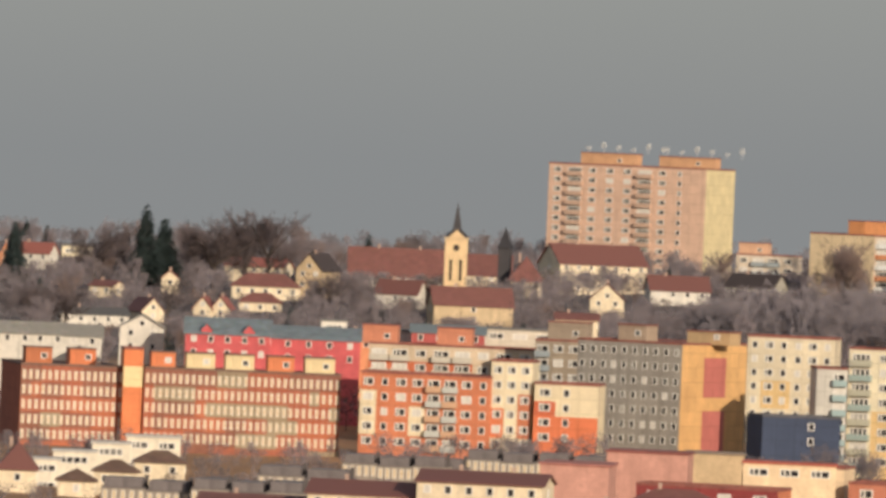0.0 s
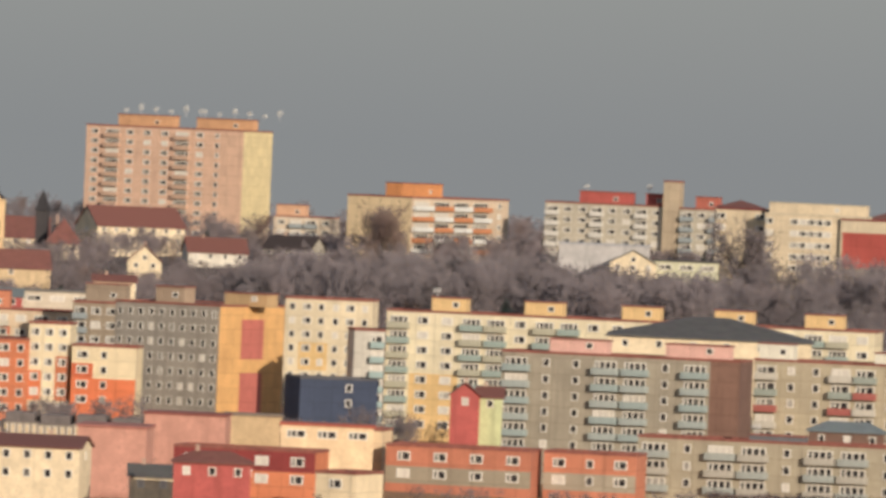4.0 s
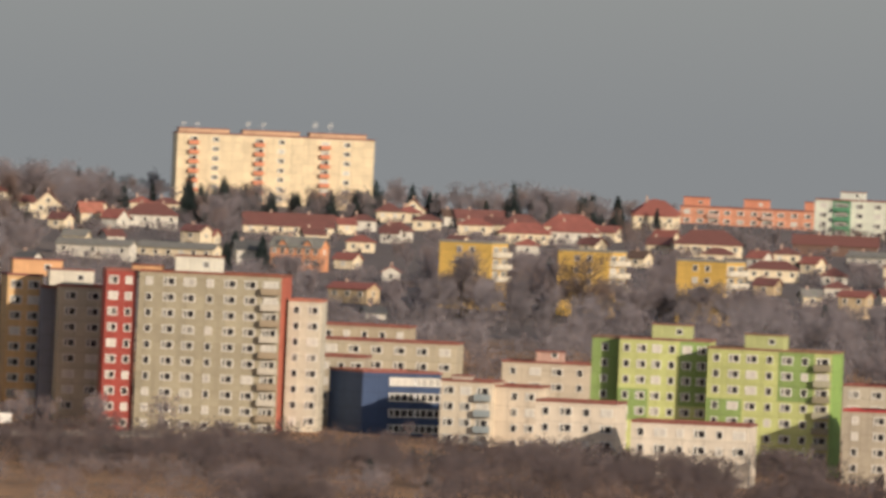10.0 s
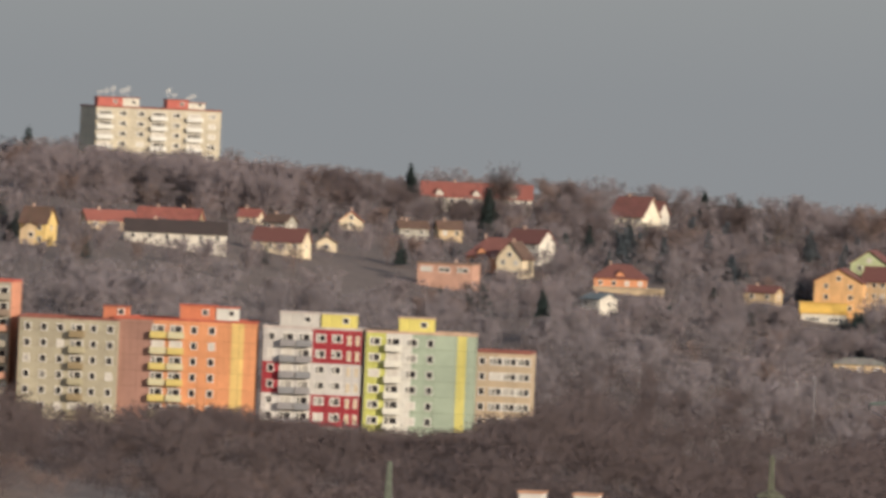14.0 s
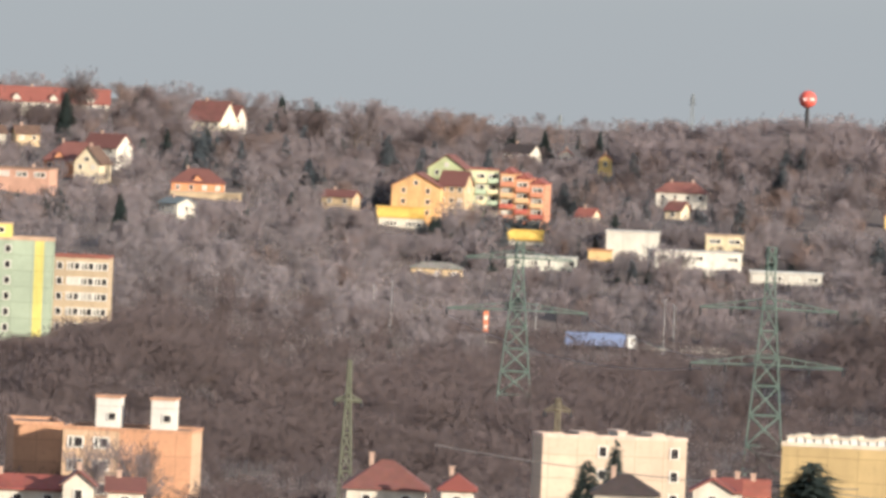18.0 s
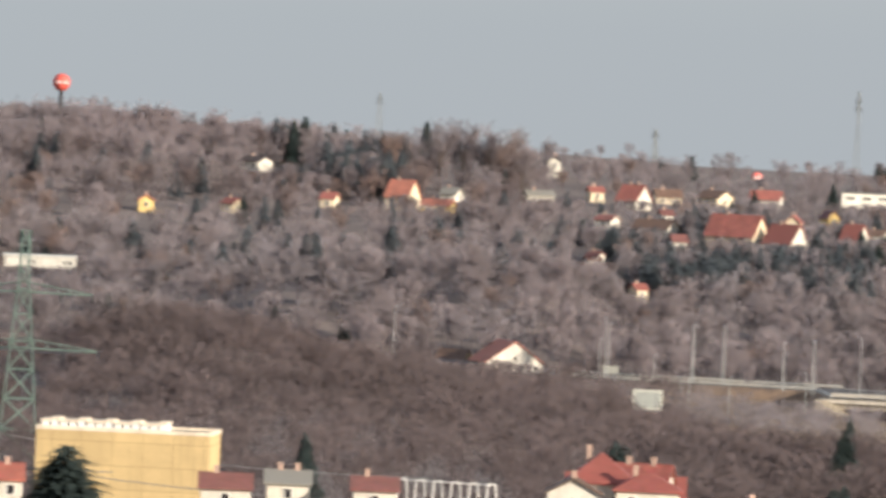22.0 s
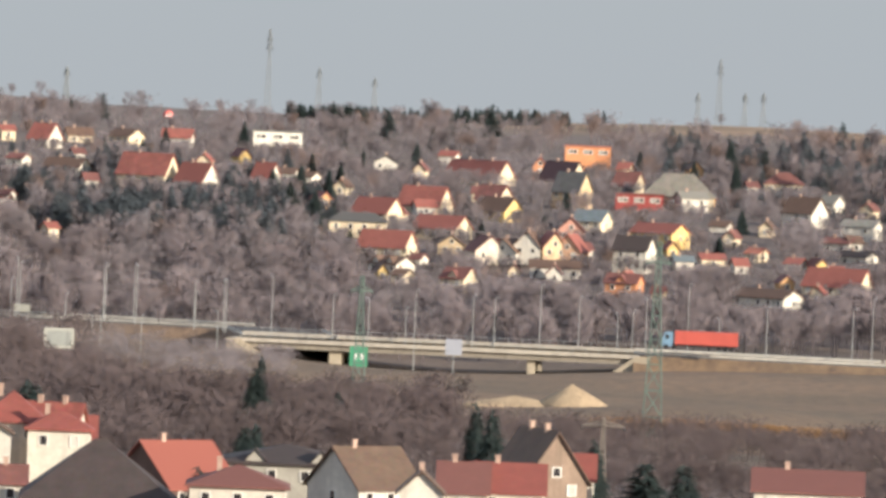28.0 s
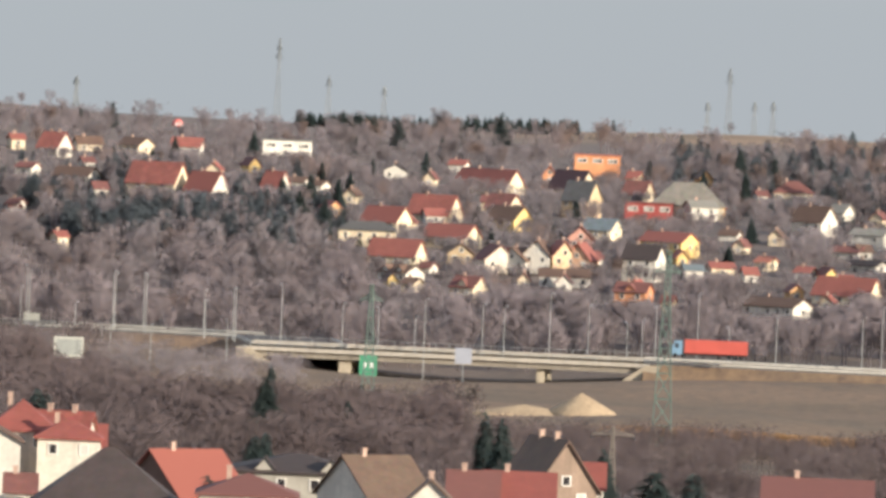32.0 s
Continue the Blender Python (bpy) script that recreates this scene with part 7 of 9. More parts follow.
house('cream house with a red tiled gabled roof among winter trees', 408.63, 2645.13, 28.06, -38.78, 3.34, 5.0, 2.93, 1.2, 'gable', (234, 214, 176), (180, 84, 60), 1)
house('white house with a dark gabled roof among winter trees', 443.59, 2830.45, 35.9, -43.91, 6.31, 7.0, 3.72, 1.2, 'gable', (218, 210, 194), (78, 62, 58), 2)
house('cream house with a red tiled gabled roof among winter trees', 458.49, 2860.49, 36.84, -33.11, 3.87, 6.0, 2.77, 1.29, 'gable', (234, 214, 176), (180, 84, 60), 1)
house('cream house with an orange tiled gabled roof among winter trees', 466.65, 2718.24, 29.23, -34.74, 6.8, 8.0, 4.14, 4.29, 'gable', (234, 214, 176), (206, 106, 64), 2)
house('yellow house with an orange tiled gabled roof among winter trees', 475.49, 2711.63, 29.08, -23.95, 7.97, 6.0, 2.34, 1.53, 'gable', (236, 200, 110), (206, 106, 64), 2)
house('white house with a pale grey gabled roof among winter trees', 489.42, 2770.1, 31.13, -34.02, 4.5, 6.0, 2.52, 1.56, 'gable', (218, 210, 194), (150, 144, 130), 1)
house('cream house with a red tiled gabled roof among winter trees', 444.47, 2704.72, 29.2, -23.33, 3.66, 6.0, 2.98, 1.52, 'gable', (234, 214, 176), (180, 84, 60), 1)
house('white house with a dark gable-fronted roof among winter trees', 548.03, 2930.7, 36.43, -10.59, 3.65, 7, 5.37, 1.33, 'front', (218, 210, 194), (78, 62, 58), 1)
house('cream house with a red tiled gabled roof among winter trees', 539.01, 2817.91, 31.87, 1.17, 3.83, 6.0, 3.26, 1.28, 'gable', (234, 214, 176), (180, 84, 60), 1)
house('white house with a dark red gabled roof among winter trees', 482.61, 2523.26, 20.46, 1.17, 2.86, 6.0, 2.2, 1.2, 'gable', (218, 210, 194), (144, 76, 62), 1)
house('white house with a dark red gabled roof among winter trees', 514.65, 2671.89, 26.99, -34.9, 4.62, 6.0, 3.04, 1.2, 'gable', (218, 210, 194), (144, 76, 62), 1)
house('grey house with a pale grey gabled roof among winter trees', 520.37, 2805.14, 31.44, 1.49, 7.65, 6.0, 2.29, 1.2, 'gable', (170, 164, 150), (150, 144, 130), 2)
house('white house with an orange tiled gable-fronted roof beside the motorway', 409.94, 2240.81, 2.84, 3.63, 12.95, 16, 2.61, 4.55, 'front', (218, 210, 194), (206, 106, 64), 4, stacks=0)
house('beige house with a brown gabled roof among winter trees', 401.0, 2257.66, 2.5, -32.07, 6.52, 6.0, 2.29, 2.29, 'gable', (206, 178, 134), (122, 86, 62), 2, stacks=0)

# ---- village on the right slope ----
house('white house with a red tiled gabled roof among winter trees', 544.54, 2789.34, 30.45, -43.05, 6.63, 8.0, 3.23, 4.11, 'gable', (218, 210, 194), (180, 84, 60), 3, stacks=2)
house('cream house with a brown gabled roof among winter trees', 563.67, 2837.56, 31.65, 0.76, 7.28, 6.0, 2.57, 1.93, 'gable', (234, 214, 176), (122, 86, 62), 2)
house('white house with a brown gabled roof among winter trees', 540.69, 2825.74, 32.19, -24.83, 3.07, 6.0, 2.99, 1.2, 'gable', (218, 210, 194), (122, 86, 62), 1)
house('cream house with a brown gabled roof among winter trees', 576.22, 2830.95, 31.39, -50.5, 7.7, 7.0, 3.15, 1.93, 'gable', (234, 214, 176), (122, 86, 62), 3)
house('white house with a red tiled gabled roof among winter trees', 590.56, 2828.0, 31.41, -21.8, 8.24, 6.0, 3.46, 2.25, 'gable', (218, 210, 194), (180, 84, 60), 2)
house('cream house with a red tiled gabled roof among winter trees', 538.49, 2615.14, 23.98, -40.64, 14.39, 8.0, 4.49, 5.19, 'gable', (234, 214, 176), (180, 84, 60), 2)
house('white house with a red tiled gabled roof among winter trees', 549.5, 2604.67, 23.78, -47.91, 8.92, 8.0, 3.34, 4.73, 'gable', (218, 210, 194), (180, 84, 60), 3)
hall('white flat-roofed house on the slope', 516.59, 2681.7, 27.02, -10.9, 6.53, 10, 4.09, (236, 228, 210), (120, 116, 110), 1, 'house', 0.6)
house('white house with a brown gabled roof among winter trees', 524.3, 2653.7, 25.79, -37.18, 10.42, 8.0, 2.84, 2.25, 'gable', (218, 210, 194), (122, 86, 62), 5)
house('white house with a dark red gabled roof among winter trees', 540.12, 2719.89, 28.7, 0.77, 3.09, 6.0, 2.47, 1.2, 'gable', (218, 210, 194), (144, 76, 62), 1)
house('white house with a red tiled gabled roof among winter trees', 567.14, 2600.88, 24.33, -45.3, 5.5, 8.0, 2.68, 5.62, 'gable', (218, 210, 194), (180, 84, 60), 2)
house('white house with a brown gabled roof among winter trees', 585.42, 2657.28, 26.17, -26.42, 4.5, 6.0, 2.93, 1.21, 'gable', (218, 210, 194), (122, 86, 62), 1)
hall('long white flat-roofed hall on the ridge', 625.59, 2855.27, 31.95, -12.36, 14.14, 10, 5.13, (240, 234, 218), (120, 116, 110), 1, 'hall', 0.74)
house('white house with a dark red gabled roof among winter trees', 483.32, 2522.87, 20.76, -32.85, 2.74, 5.49, 2.66, 1.2, 'gable', (218, 210, 194), (144, 76, 62), 1)
house('cream house with a red tiled gabled roof among winter trees', 475.08, 2422.86, 13.74, 8.91, 2.75, 6.0, 4.38, 1.2, 'gable', (234, 214, 176), (180, 84, 60), 1)
house('white house with a dark gable-fronted roof among winter trees', 635.36, 2757.63, 28.76, -12.97, 6.45, 7.74, 2.65, 1.73, 'front', (218, 210, 194), (78, 62, 58), 2)
house('white house with a red tiled gabled roof among winter trees', 660.63, 2787.79, 30.51, -27.33, 4.5, 6.0, 2.81, 1.2, 'gable', (218, 210, 194), (180, 84, 60), 1)
house('cream house with a red tiled gabled roof among winter trees', 643.18, 2677.84, 27.15, -53.51, 18.83, 8.0, 2.55, 4.44, 'gable', (234, 214, 176), (180, 84, 60), 5, stacks=2)
house('cream house with a dark red gabled roof among winter trees', 620.98, 2567.98, 23.91, -43.59, 6.89, 8.0, 2.28, 3.52, 'gable', (234, 214, 176), (144, 76, 62), 3)
house('yellow house with a brown gabled roof among winter trees', 610.35, 2517.06, 20.81, -50.63, 8.78, 8.0, 3.63, 3.17, 'gable', (236, 200, 110), (122, 86, 62), 3)
house('cream house with a red tiled gabled roof among winter trees', 594.46, 2533.18, 21.91, -40.21, 11.82, 8.0, 2.87, 4.63, 'gable', (234, 214, 176), (180, 84, 60), 4)
house('cream house with a red tiled gabled roof among winter trees', 574.5, 2500.86, 19.94, -46.94, 10.85, 8.0, 3.09, 3.71, 'gable', (234, 214, 176), (180, 84, 60), 4)
house('cream house with a grey hipped roof among winter trees', 560.69, 2461.96, 17.06, -12.83, 14.19, 6.0, 4.4, 2.1, 'hip', (234, 214, 176), (98, 96, 94), 4, stacks=0)
house('cream house with a red tiled gabled roof among winter trees', 560.2, 2426.16, 14.03, -37.0, 12.62, 8.0, 2.49, 3.87, 'gable', (234, 214, 176), (180, 84, 60), 4)
house('cream house with a red tiled gabled roof among winter trees', 583.22, 2465.66, 17.07, -44.31, 12.59, 8.0, 3.57, 2.96, 'gable', (234, 214, 176), (180, 84, 60), 4)
house('beige house with a brown gable-fronted roof among winter trees', 576.55, 2426.44, 14.9, -13.37, 6.66, 7.99, 2.63, 2.36, 'front', (206, 178, 134), (122, 86, 62), 2)
hall('orange house with a row of dark windows', 699.03, 2780.48, 30.04, -14.11, 12.91, 10, 7.38, (230, 150, 90), (190, 110, 80), 1, 'house', 0.68)
house('orange house with a red tiled gable-fronted roof among winter trees', 671.39, 2723.98, 28.45, -13.85, 3.9, 7, 3.98, 2.49, 'front', (226, 150, 96), (180, 84, 60), 1)
house('cream house with a purple brown gabled roof among winter trees', 665.17, 2672.46, 27.45, -51.98, 10.53, 8.0, 2.46, 4.9, 'gable', (234, 214, 176), (96, 60, 66), 4)
house('beige house with a grey gabled roof among winter trees', 642.61, 2570.91, 23.85, -42.03, 7.64, 8.0, 5.13, 4.86, 'gable', (206, 178, 134), (98, 96, 94), 3)
house('pink house with a dark red gable-fronted roof among winter trees', 617.57, 2470.13, 18.51, -14.04, 6.94, 8.32, 2.55, 3.25, 'front', (222, 160, 136), (144, 76, 62), 2)
hall('dull red painted shop with a white panel', 661.0, 2572.0, 24.07, -14.41, 12.6, 10, 4.6, (160, 62, 56), (128, 72, 62), 1, 'hall', 0.49)
house('beige house with a wide pale grey hipped roof among gardens', 673.5, 2579.6, 24.71, -14.6, 18.6, 11.0, 3.58, 6.0, 'hip', (214, 200, 170), (136, 128, 112), 5, stacks=0)
house('white house with a pale grey gabled roof among winter trees', 674.52, 2569.96, 24.59, 5.29, 7.25, 6.0, 3.81, 1.48, 'gable', (218, 210, 194), (150, 144, 130), 2)
house('cream house with a dark red gabled roof among winter trees', 680.56, 2660.33, 27.11, -36.35, 6.32, 8.0, 2.2, 3.51, 'gable', (234, 214, 176), (144, 76, 62), 1)
house('yellow house with a red tiled gabled roof among winter trees', 635.09, 2448.99, 17.56, -49.54, 12.67, 8, 4.28, 2.25, 'gable', (236, 200, 110), (180, 84, 60), 4)
house('cream house with a blue grey gabled roof among winter trees', 630.21, 2498.98, 19.93, -39.15, 7.95, 7.0, 3.21, 2.58, 'gable', (234, 214, 176), (120, 136, 142), 3)
house('white house with a dark red gabled roof among winter trees', 718.61, 2674.13, 27.66, -3.04, 2.96, 6.0, 2.35, 1.2, 'gable', (218, 210, 194), (144, 76, 62), 1)
house('white house with a brown gabled roof among winter trees', 689.95, 2513.01, 22.6, -47.35, 8.83, 8.0, 4.32, 3.76, 'gable', (218, 210, 194), (122, 86, 62), 3)
house('white house with a pale grey gabled roof among winter trees', 719.67, 2595.06, 25.28, -45.5, 4.5, 6.0, 2.55, 2.1, 'gable', (218, 210, 194), (150, 144, 130), 1)
house('white house with a pale grey gabled roof among winter trees', 695.15, 2477.32, 20.65, -37.67, 8.84, 6.0, 4.12, 1.43, 'gable', (218, 210, 194), (150, 144, 130), 2)
house('white house with a dark red gabled roof among winter trees', 682.51, 2451.77, 18.63, -39.56, 7.56, 6.0, 2.26, 1.2, 'gable', (218, 210, 194), (144, 76, 62), 2)
house('cream house with a dark red hipped roof among winter trees', 730.59, 2684.22, 28.3, -15.23, 10.52, 7.73, 2.51, 3.09, 'hip', (234, 214, 176), (144, 76, 62), 3)
house('white house with a brown gabled roof among winter trees', 662.82, 2494.44, 20.84, -28.88, 4.5, 6.0, 2.2, 1.2, 'gable', (218, 210, 194), (122, 86, 62), 1)
house('white house with a brown gabled roof among winter trees', 550.41, 2378.14, 10.7, -52.03, 8.59, 7.0, 3.03, 1.63, 'gable', (218, 210, 194), (122, 86, 62), 3, stacks=0, dormers=2)
house('cream house with a brown gabled roof among winter trees', 548.57, 2358.01, 9.3, -37.1, 3.23, 5.96, 2.39, 1.2, 'gable', (234, 214, 176), (122, 86, 62), 1)
house('cream house with a dark red gabled roof among winter trees', 558.01, 2339.38, 8.09, -42.42, 6.23, 7.0, 3.84, 2.41, 'gable', (234, 214, 176), (144, 76, 62), 2, dormers=1)
house('cream house with a dark red gable-fronted roof in a close row', 579.09, 2401.16, ground_z(579.09, 2401.16), 6.44, 8.2, 8.0, 3.4, 3.4, 'front', (226, 210, 186), (144, 76, 62), 2)
house('white house with a brown gable-fronted roof in a close row', 584.71, 2399.80, ground_z(584.71, 2399.80), -39.69, 7.4, 8.0, 3.2, 3.0, 'front', (218, 210, 194), (122, 86, 62), 2)
house('white house with a brown gable-fronted roof in a close row', 589.52, 2398.62, ground_z(589.52, 2398.62), -25.81, 6.6, 8.0, 4.6, 3.4, 'front', (222, 214, 198), (122, 86, 62), 2)
house('apricot house with a red tiled gable-fronted roof in a close row', 594.59, 2397.37, ground_z(594.59, 2397.37), 0.07, 6.0, 8.0, 4.4, 3.6, 'front', (236, 200, 150), (180, 84, 60), 2)
house('apricot house with a red tiled gable-fronted roof in a close row', 599.40, 2396.17, ground_z(599.40, 2396.17), -30.04, 6.6, 8.0, 3.8, 3.8, 'front', (226, 176, 136), (180, 84, 60), 2)
house('white house with a brown gabled roof in a close row', 589.39, 2371.87, ground_z(589.39, 2371.87), -13.95, 12.0, 8.0, 2.6, 1.6, 'gable', (226, 218, 204), (122, 86, 62), 4)
house('cream house with a dark red gable-fronted roof among winter trees', 579.35, 2371.77, 10.76, -13.73, 2.99, 7, 2.35, 1.63, 'front', (234, 214, 176), (144, 76, 62), 1)
house('white house with a dark red gable-fronted roof among winter trees', 586.8, 2361.69, 10.32, -13.95, 3.79, 7, 2.9, 1.89, 'front', (218, 210, 194), (144, 76, 62), 1)
house('orange house with a dark red gabled roof among winter trees', 593.07, 2318.34, 7.81, -32.35, 7.71, 6.0, 5.09, 1.99, 'gable', (226, 150, 96), (144, 76, 62), 2, dormers=1)
house('white house with a dark gabled roof among winter trees', 612.23, 2384.66, 13.23, -32.4, 8.48, 8.0, 5.8, 3.28, 'gable', (218, 210, 194), (78, 62, 58), 2)
house('white house with a brown gabled roof among winter trees', 627.03, 2313.53, 7.4, -51.16, 14.69, 8.0, 3.4, 1.86, 'gable', (218, 210, 194), (122, 86, 62), 5)
house('cream house with a red tiled gabled roof among winter trees', 650.51, 2337.16, 10.3, -41.55, 14.9, 8.0, 3.11, 4.04, 'gable', (234, 214, 176), (180, 84, 60), 5)
house('white house with a blue grey gabled roof among winter trees', 626.4, 2392.35, 13.79, -2.67, 4.5, 6.0, 2.7, 1.2, 'gable', (218, 210, 194), (120, 136, 142), 1)
house('cream house with an orange tiled gabled roof among winter trees', 651.09, 2414.76, 16.01, -39.09, 3.56, 6.0, 2.5, 1.2, 'gable', (234, 214, 176), (206, 106, 64), 1)
house('white house with a red tiled gabled roof among winter trees', 656.24, 2396.78, 14.63, -33.31, 3.76, 6.0, 2.21, 1.2, 'gable', (218, 210, 194), (180, 84, 60), 1)
house('cream house with a red tiled gabled roof among winter trees', 637.19, 2406.06, 14.73, -2.83, 5.8, 6.0, 2.21, 1.2, 'gable', (234, 214, 176), (180, 84, 60), 1)
house('white house with a dark gabled roof among winter trees', 679.46, 2423.56, 16.18, -45.66, 7.85, 6.0, 2.2, 1.2, 'gable', (218, 210, 194), (78, 62, 58), 2)
house('white house with a brown gabled roof among winter trees', 590.35, 2652.09, 26.15, -36.55, 3.63, 6.0, 2.37, 1.2, 'gable', (218, 210, 194), (122, 86, 62), 1)
house('white house with a dark red gabled roof among winter trees', 562.99, 2403.47, 12.15, -37.18, 2.75, 5.06, 2.2, 1.2, 'gable', (218, 210, 194), (144, 76, 62), 1)
house('white house with a red tiled gabled roof among winter trees', 593.06, 2528.38, 21.82, -1.2, 4.93, 6.0, 2.6, 1.59, 'gable', (218, 210, 194), (180, 84, 60), 1, stacks=0)
house('cream house with a dark red gable-fronted roof among winter trees', 580.86, 2502.98, 20.39, -21.07, 3.2, 7, 2.66, 1.57, 'front', (234, 214, 176), (144, 76, 62), 1)
house('yellow house with a red tiled gable-fronted roof among winter trees', 589.4, 2426.96, 15.25, 6.35, 2.89, 7, 2.44, 1.53, 'front', (236, 200, 110), (180, 84, 60), 1, stacks=0)
house('cream house with a brown gabled roof among winter trees', 594.15, 2421.16, 15.02, -27.79, 2.66, 6.0, 2.48, 1.52, 'gable', (234, 214, 176), (122, 86, 62), 1)
house('apricot house with a dark red gable-fronted roof among winter trees', 598.73, 2420.55, 14.99, -1.89, 2.88, 7, 2.43, 1.52, 'front', (232, 180, 112), (144, 76, 62), 1, stacks=0)
house('cream house with a red tiled gable-fronted roof among winter trees', 605.64, 2431.2, 15.52, -21.99, 2.45, 7, 2.62, 1.53, 'front', (234, 214, 176), (180, 84, 60), 1)
house('white house with a dark red gabled roof among winter trees', 608.6, 2421.7, 15.09, 5.89, 3.11, 6.0, 2.64, 1.53, 'gable', (218, 210, 194), (144, 76, 62), 1, stacks=0)
house('cream house with a red tiled gable-fronted roof among winter trees', 603.78, 2357.41, 10.56, -28.37, 2.81, 7, 2.47, 1.49, 'front', (234, 214, 176), (180, 84, 60), 1)
house('yellow house with a brown gable-fronted roof among winter trees', 545.19, 2367.54, 9.85, -0.97, 2.38, 7, 2.32, 1.48, 'front', (236, 200, 110), (122, 86, 62), 1, stacks=0)
house('cream house with a dark red gabled roof among winter trees', 621.49, 2587.41, 24.45, -21.51, 2.84, 6.0, 2.77, 1.63, 'gable', (234, 214, 176), (144, 76, 62), 1)
house('apricot house with a red tiled gable-fronted roof among winter trees', 687.27, 2604.34, 24.98, 5.22, 3.36, 7, 2.73, 1.65, 'front', (232, 180, 112), (180, 84, 60), 1, stacks=0)
house('cream house with a dark red gable-fronted roof among winter trees', 657.59, 2463.24, 18.46, -28.95, 2.84, 7, 2.71, 1.56, 'front', (234, 214, 176), (144, 76, 62), 1)
house('white house with a red tiled gabled roof among winter trees', 639.81, 2388.8, 13.65, -2.99, 3.3, 6.0, 2.48, 1.51, 'gable', (218, 210, 194), (180, 84, 60), 1, stacks=0)
house('cream house with a brown gable-fronted roof among winter trees', 672.32, 2484.13, 20.8, -23.14, 3.43, 7, 2.5, 1.57, 'front', (234, 214, 176), (122, 86, 62), 1)
house('yellow house with a dark red gable-fronted roof among winter trees', 660.39, 2392.01, 14.42, 4.57, 2.87, 7, 2.34, 1.52, 'front', (236, 200, 110), (144, 76, 62), 1, stacks=0)
house('cream house with a red tiled gabled roof among winter trees', 660.31, 2374.91, 13.01, -29.54, 3.29, 6.0, 2.44, 1.51, 'gable', (234, 214, 176), (180, 84, 60), 1)
house('apricot house with a dark red gable-fronted roof among winter trees', 640.21, 2347.78, 11.2, -3.25, 3.25, 7, 2.39, 1.49, 'front', (232, 180, 112), (144, 76, 62), 1, stacks=0)
house('cream house with a red tiled gable-fronted roof among winter trees', 642.83, 2326.32, 9.41, -23.45, 3.22, 7, 2.4, 1.47, 'front', (234, 214, 176), (180, 84, 60), 1)
house('white house with a brown gabled roof among winter trees', 685.51, 2450.94, 18.74, 4.37, 3.4, 6.0, 2.43, 1.56, 'gable', (218, 210, 194), (122, 86, 62), 1, stacks=0)
house('cream house with a dark red gable-fronted roof among winter trees', 722.97, 2569.74, 24.44, -29.71, 3.56, 7, 2.65, 1.63, 'front', (234, 214, 176), (144, 76, 62), 1)
house('yellow house with a red tiled gable-fronted roof among winter trees', 632.6, 2428.46, 16.28, -2.6, 2.9, 7, 2.37, 1.53, 'front', (236, 200, 110), (180, 84, 60), 1, stacks=0)
house('cream house with a dark red gabled roof among winter trees', 602.05, 2320.16, 8.03, -22.55, 2.67, 6.0, 2.58, 1.47, 'gable', (234, 214, 176), (144, 76, 62), 1)
house('apricot house with a red tiled gable-fronted roof among winter trees', 567.45, 2534.76, 22.61, 7.38, 3.47, 7, 2.68, 1.59, 'front', (232, 180, 112), (180, 84, 60), 1, stacks=0)
house('cream house with a brown gable-fronted roof among winter trees', 586.92, 2595.98, 24.85, -26.74, 3.32, 7, 2.6, 1.63, 'front', (234, 214, 176), (122, 86, 62), 1)
house('white house with a dark red gabled roof among winter trees', 517.8, 2589.74, 24.03, 0.69, 3.53, 6.0, 2.7, 1.61, 'gable', (218, 210, 194), (144, 76, 62), 1, stacks=0)
house('cream house with a red tiled gable-fronted roof among winter trees', 573.71, 2709.43, 27.93, -19.96, 3.7, 7, 2.83, 1.69, 'front', (234, 214, 176), (180, 84, 60), 1)
house('yellow house with a dark red gable-fronted roof among winter trees', 592.42, 2750.42, 28.9, 7.84, 3.25, 7, 2.75, 1.72, 'front', (236, 200, 110), (144, 76, 62), 1, stacks=0)
house('cream house with a red tiled gabled roof among winter trees', 697.05, 2729.4, 29.63, -28.33, 3.26, 6.0, 2.85, 1.72, 'gable', (234, 214, 176), (180, 84, 60), 1)
house('apricot house with a brown gable-fronted roof among winter trees', 721.78, 2748.3, 30.1, -2.72, 3.79, 7, 2.81, 1.74, 'front', (232, 180, 112), (122, 86, 62), 1, stacks=0)
house('cream house with a dark red gable-fronted roof among winter trees', 633.17, 2704.37, 27.83, -21.18, 3.09, 7, 2.89, 1.7, 'front', (234, 214, 176), (144, 76, 62), 1)
tree('fir', 566.81, 2605.05, 7.36, 0, width=1.2)
tree('fir', 556.94, 2545.79, 8.66, 1, width=1.2)
tree('fir', 549.81, 2502.31, 8.54, 2, width=1.2)
tree('fir', 573.48, 2587.2, 8.63, 3, width=1.2)
tree('fir', 546.08, 2458.07, 6.9, 4, width=1.2)
tree('fir', 534.69, 2448.29, 6.76, 5, width=1.2)
tree('fir', 550.76, 2489.81, 8.34, 6, width=1.2)
tree('fir', 554.58, 2583.14, 7.3, 7, width=1.2)
tree('fir', 595.01, 2635.67, 6.61, 8, width=1.2)
tree('fir', 545.93, 2437.61, 6.75, 9, width=1.2)
tree('fir', 631.57, 2532.43, 6.34, 10, width=1.2)
tree('fir', 664.98, 2482.48, 7.03, 11, width=1.2)
tree('fir', 728.44, 2626.87, 7.5, 12, width=1.2)
tree('fir', 640.25, 2410.42, 6.49, 13, width=1.2)
tree('fir', 592.0, 2459.76, 5.56, 14, width=1.2)

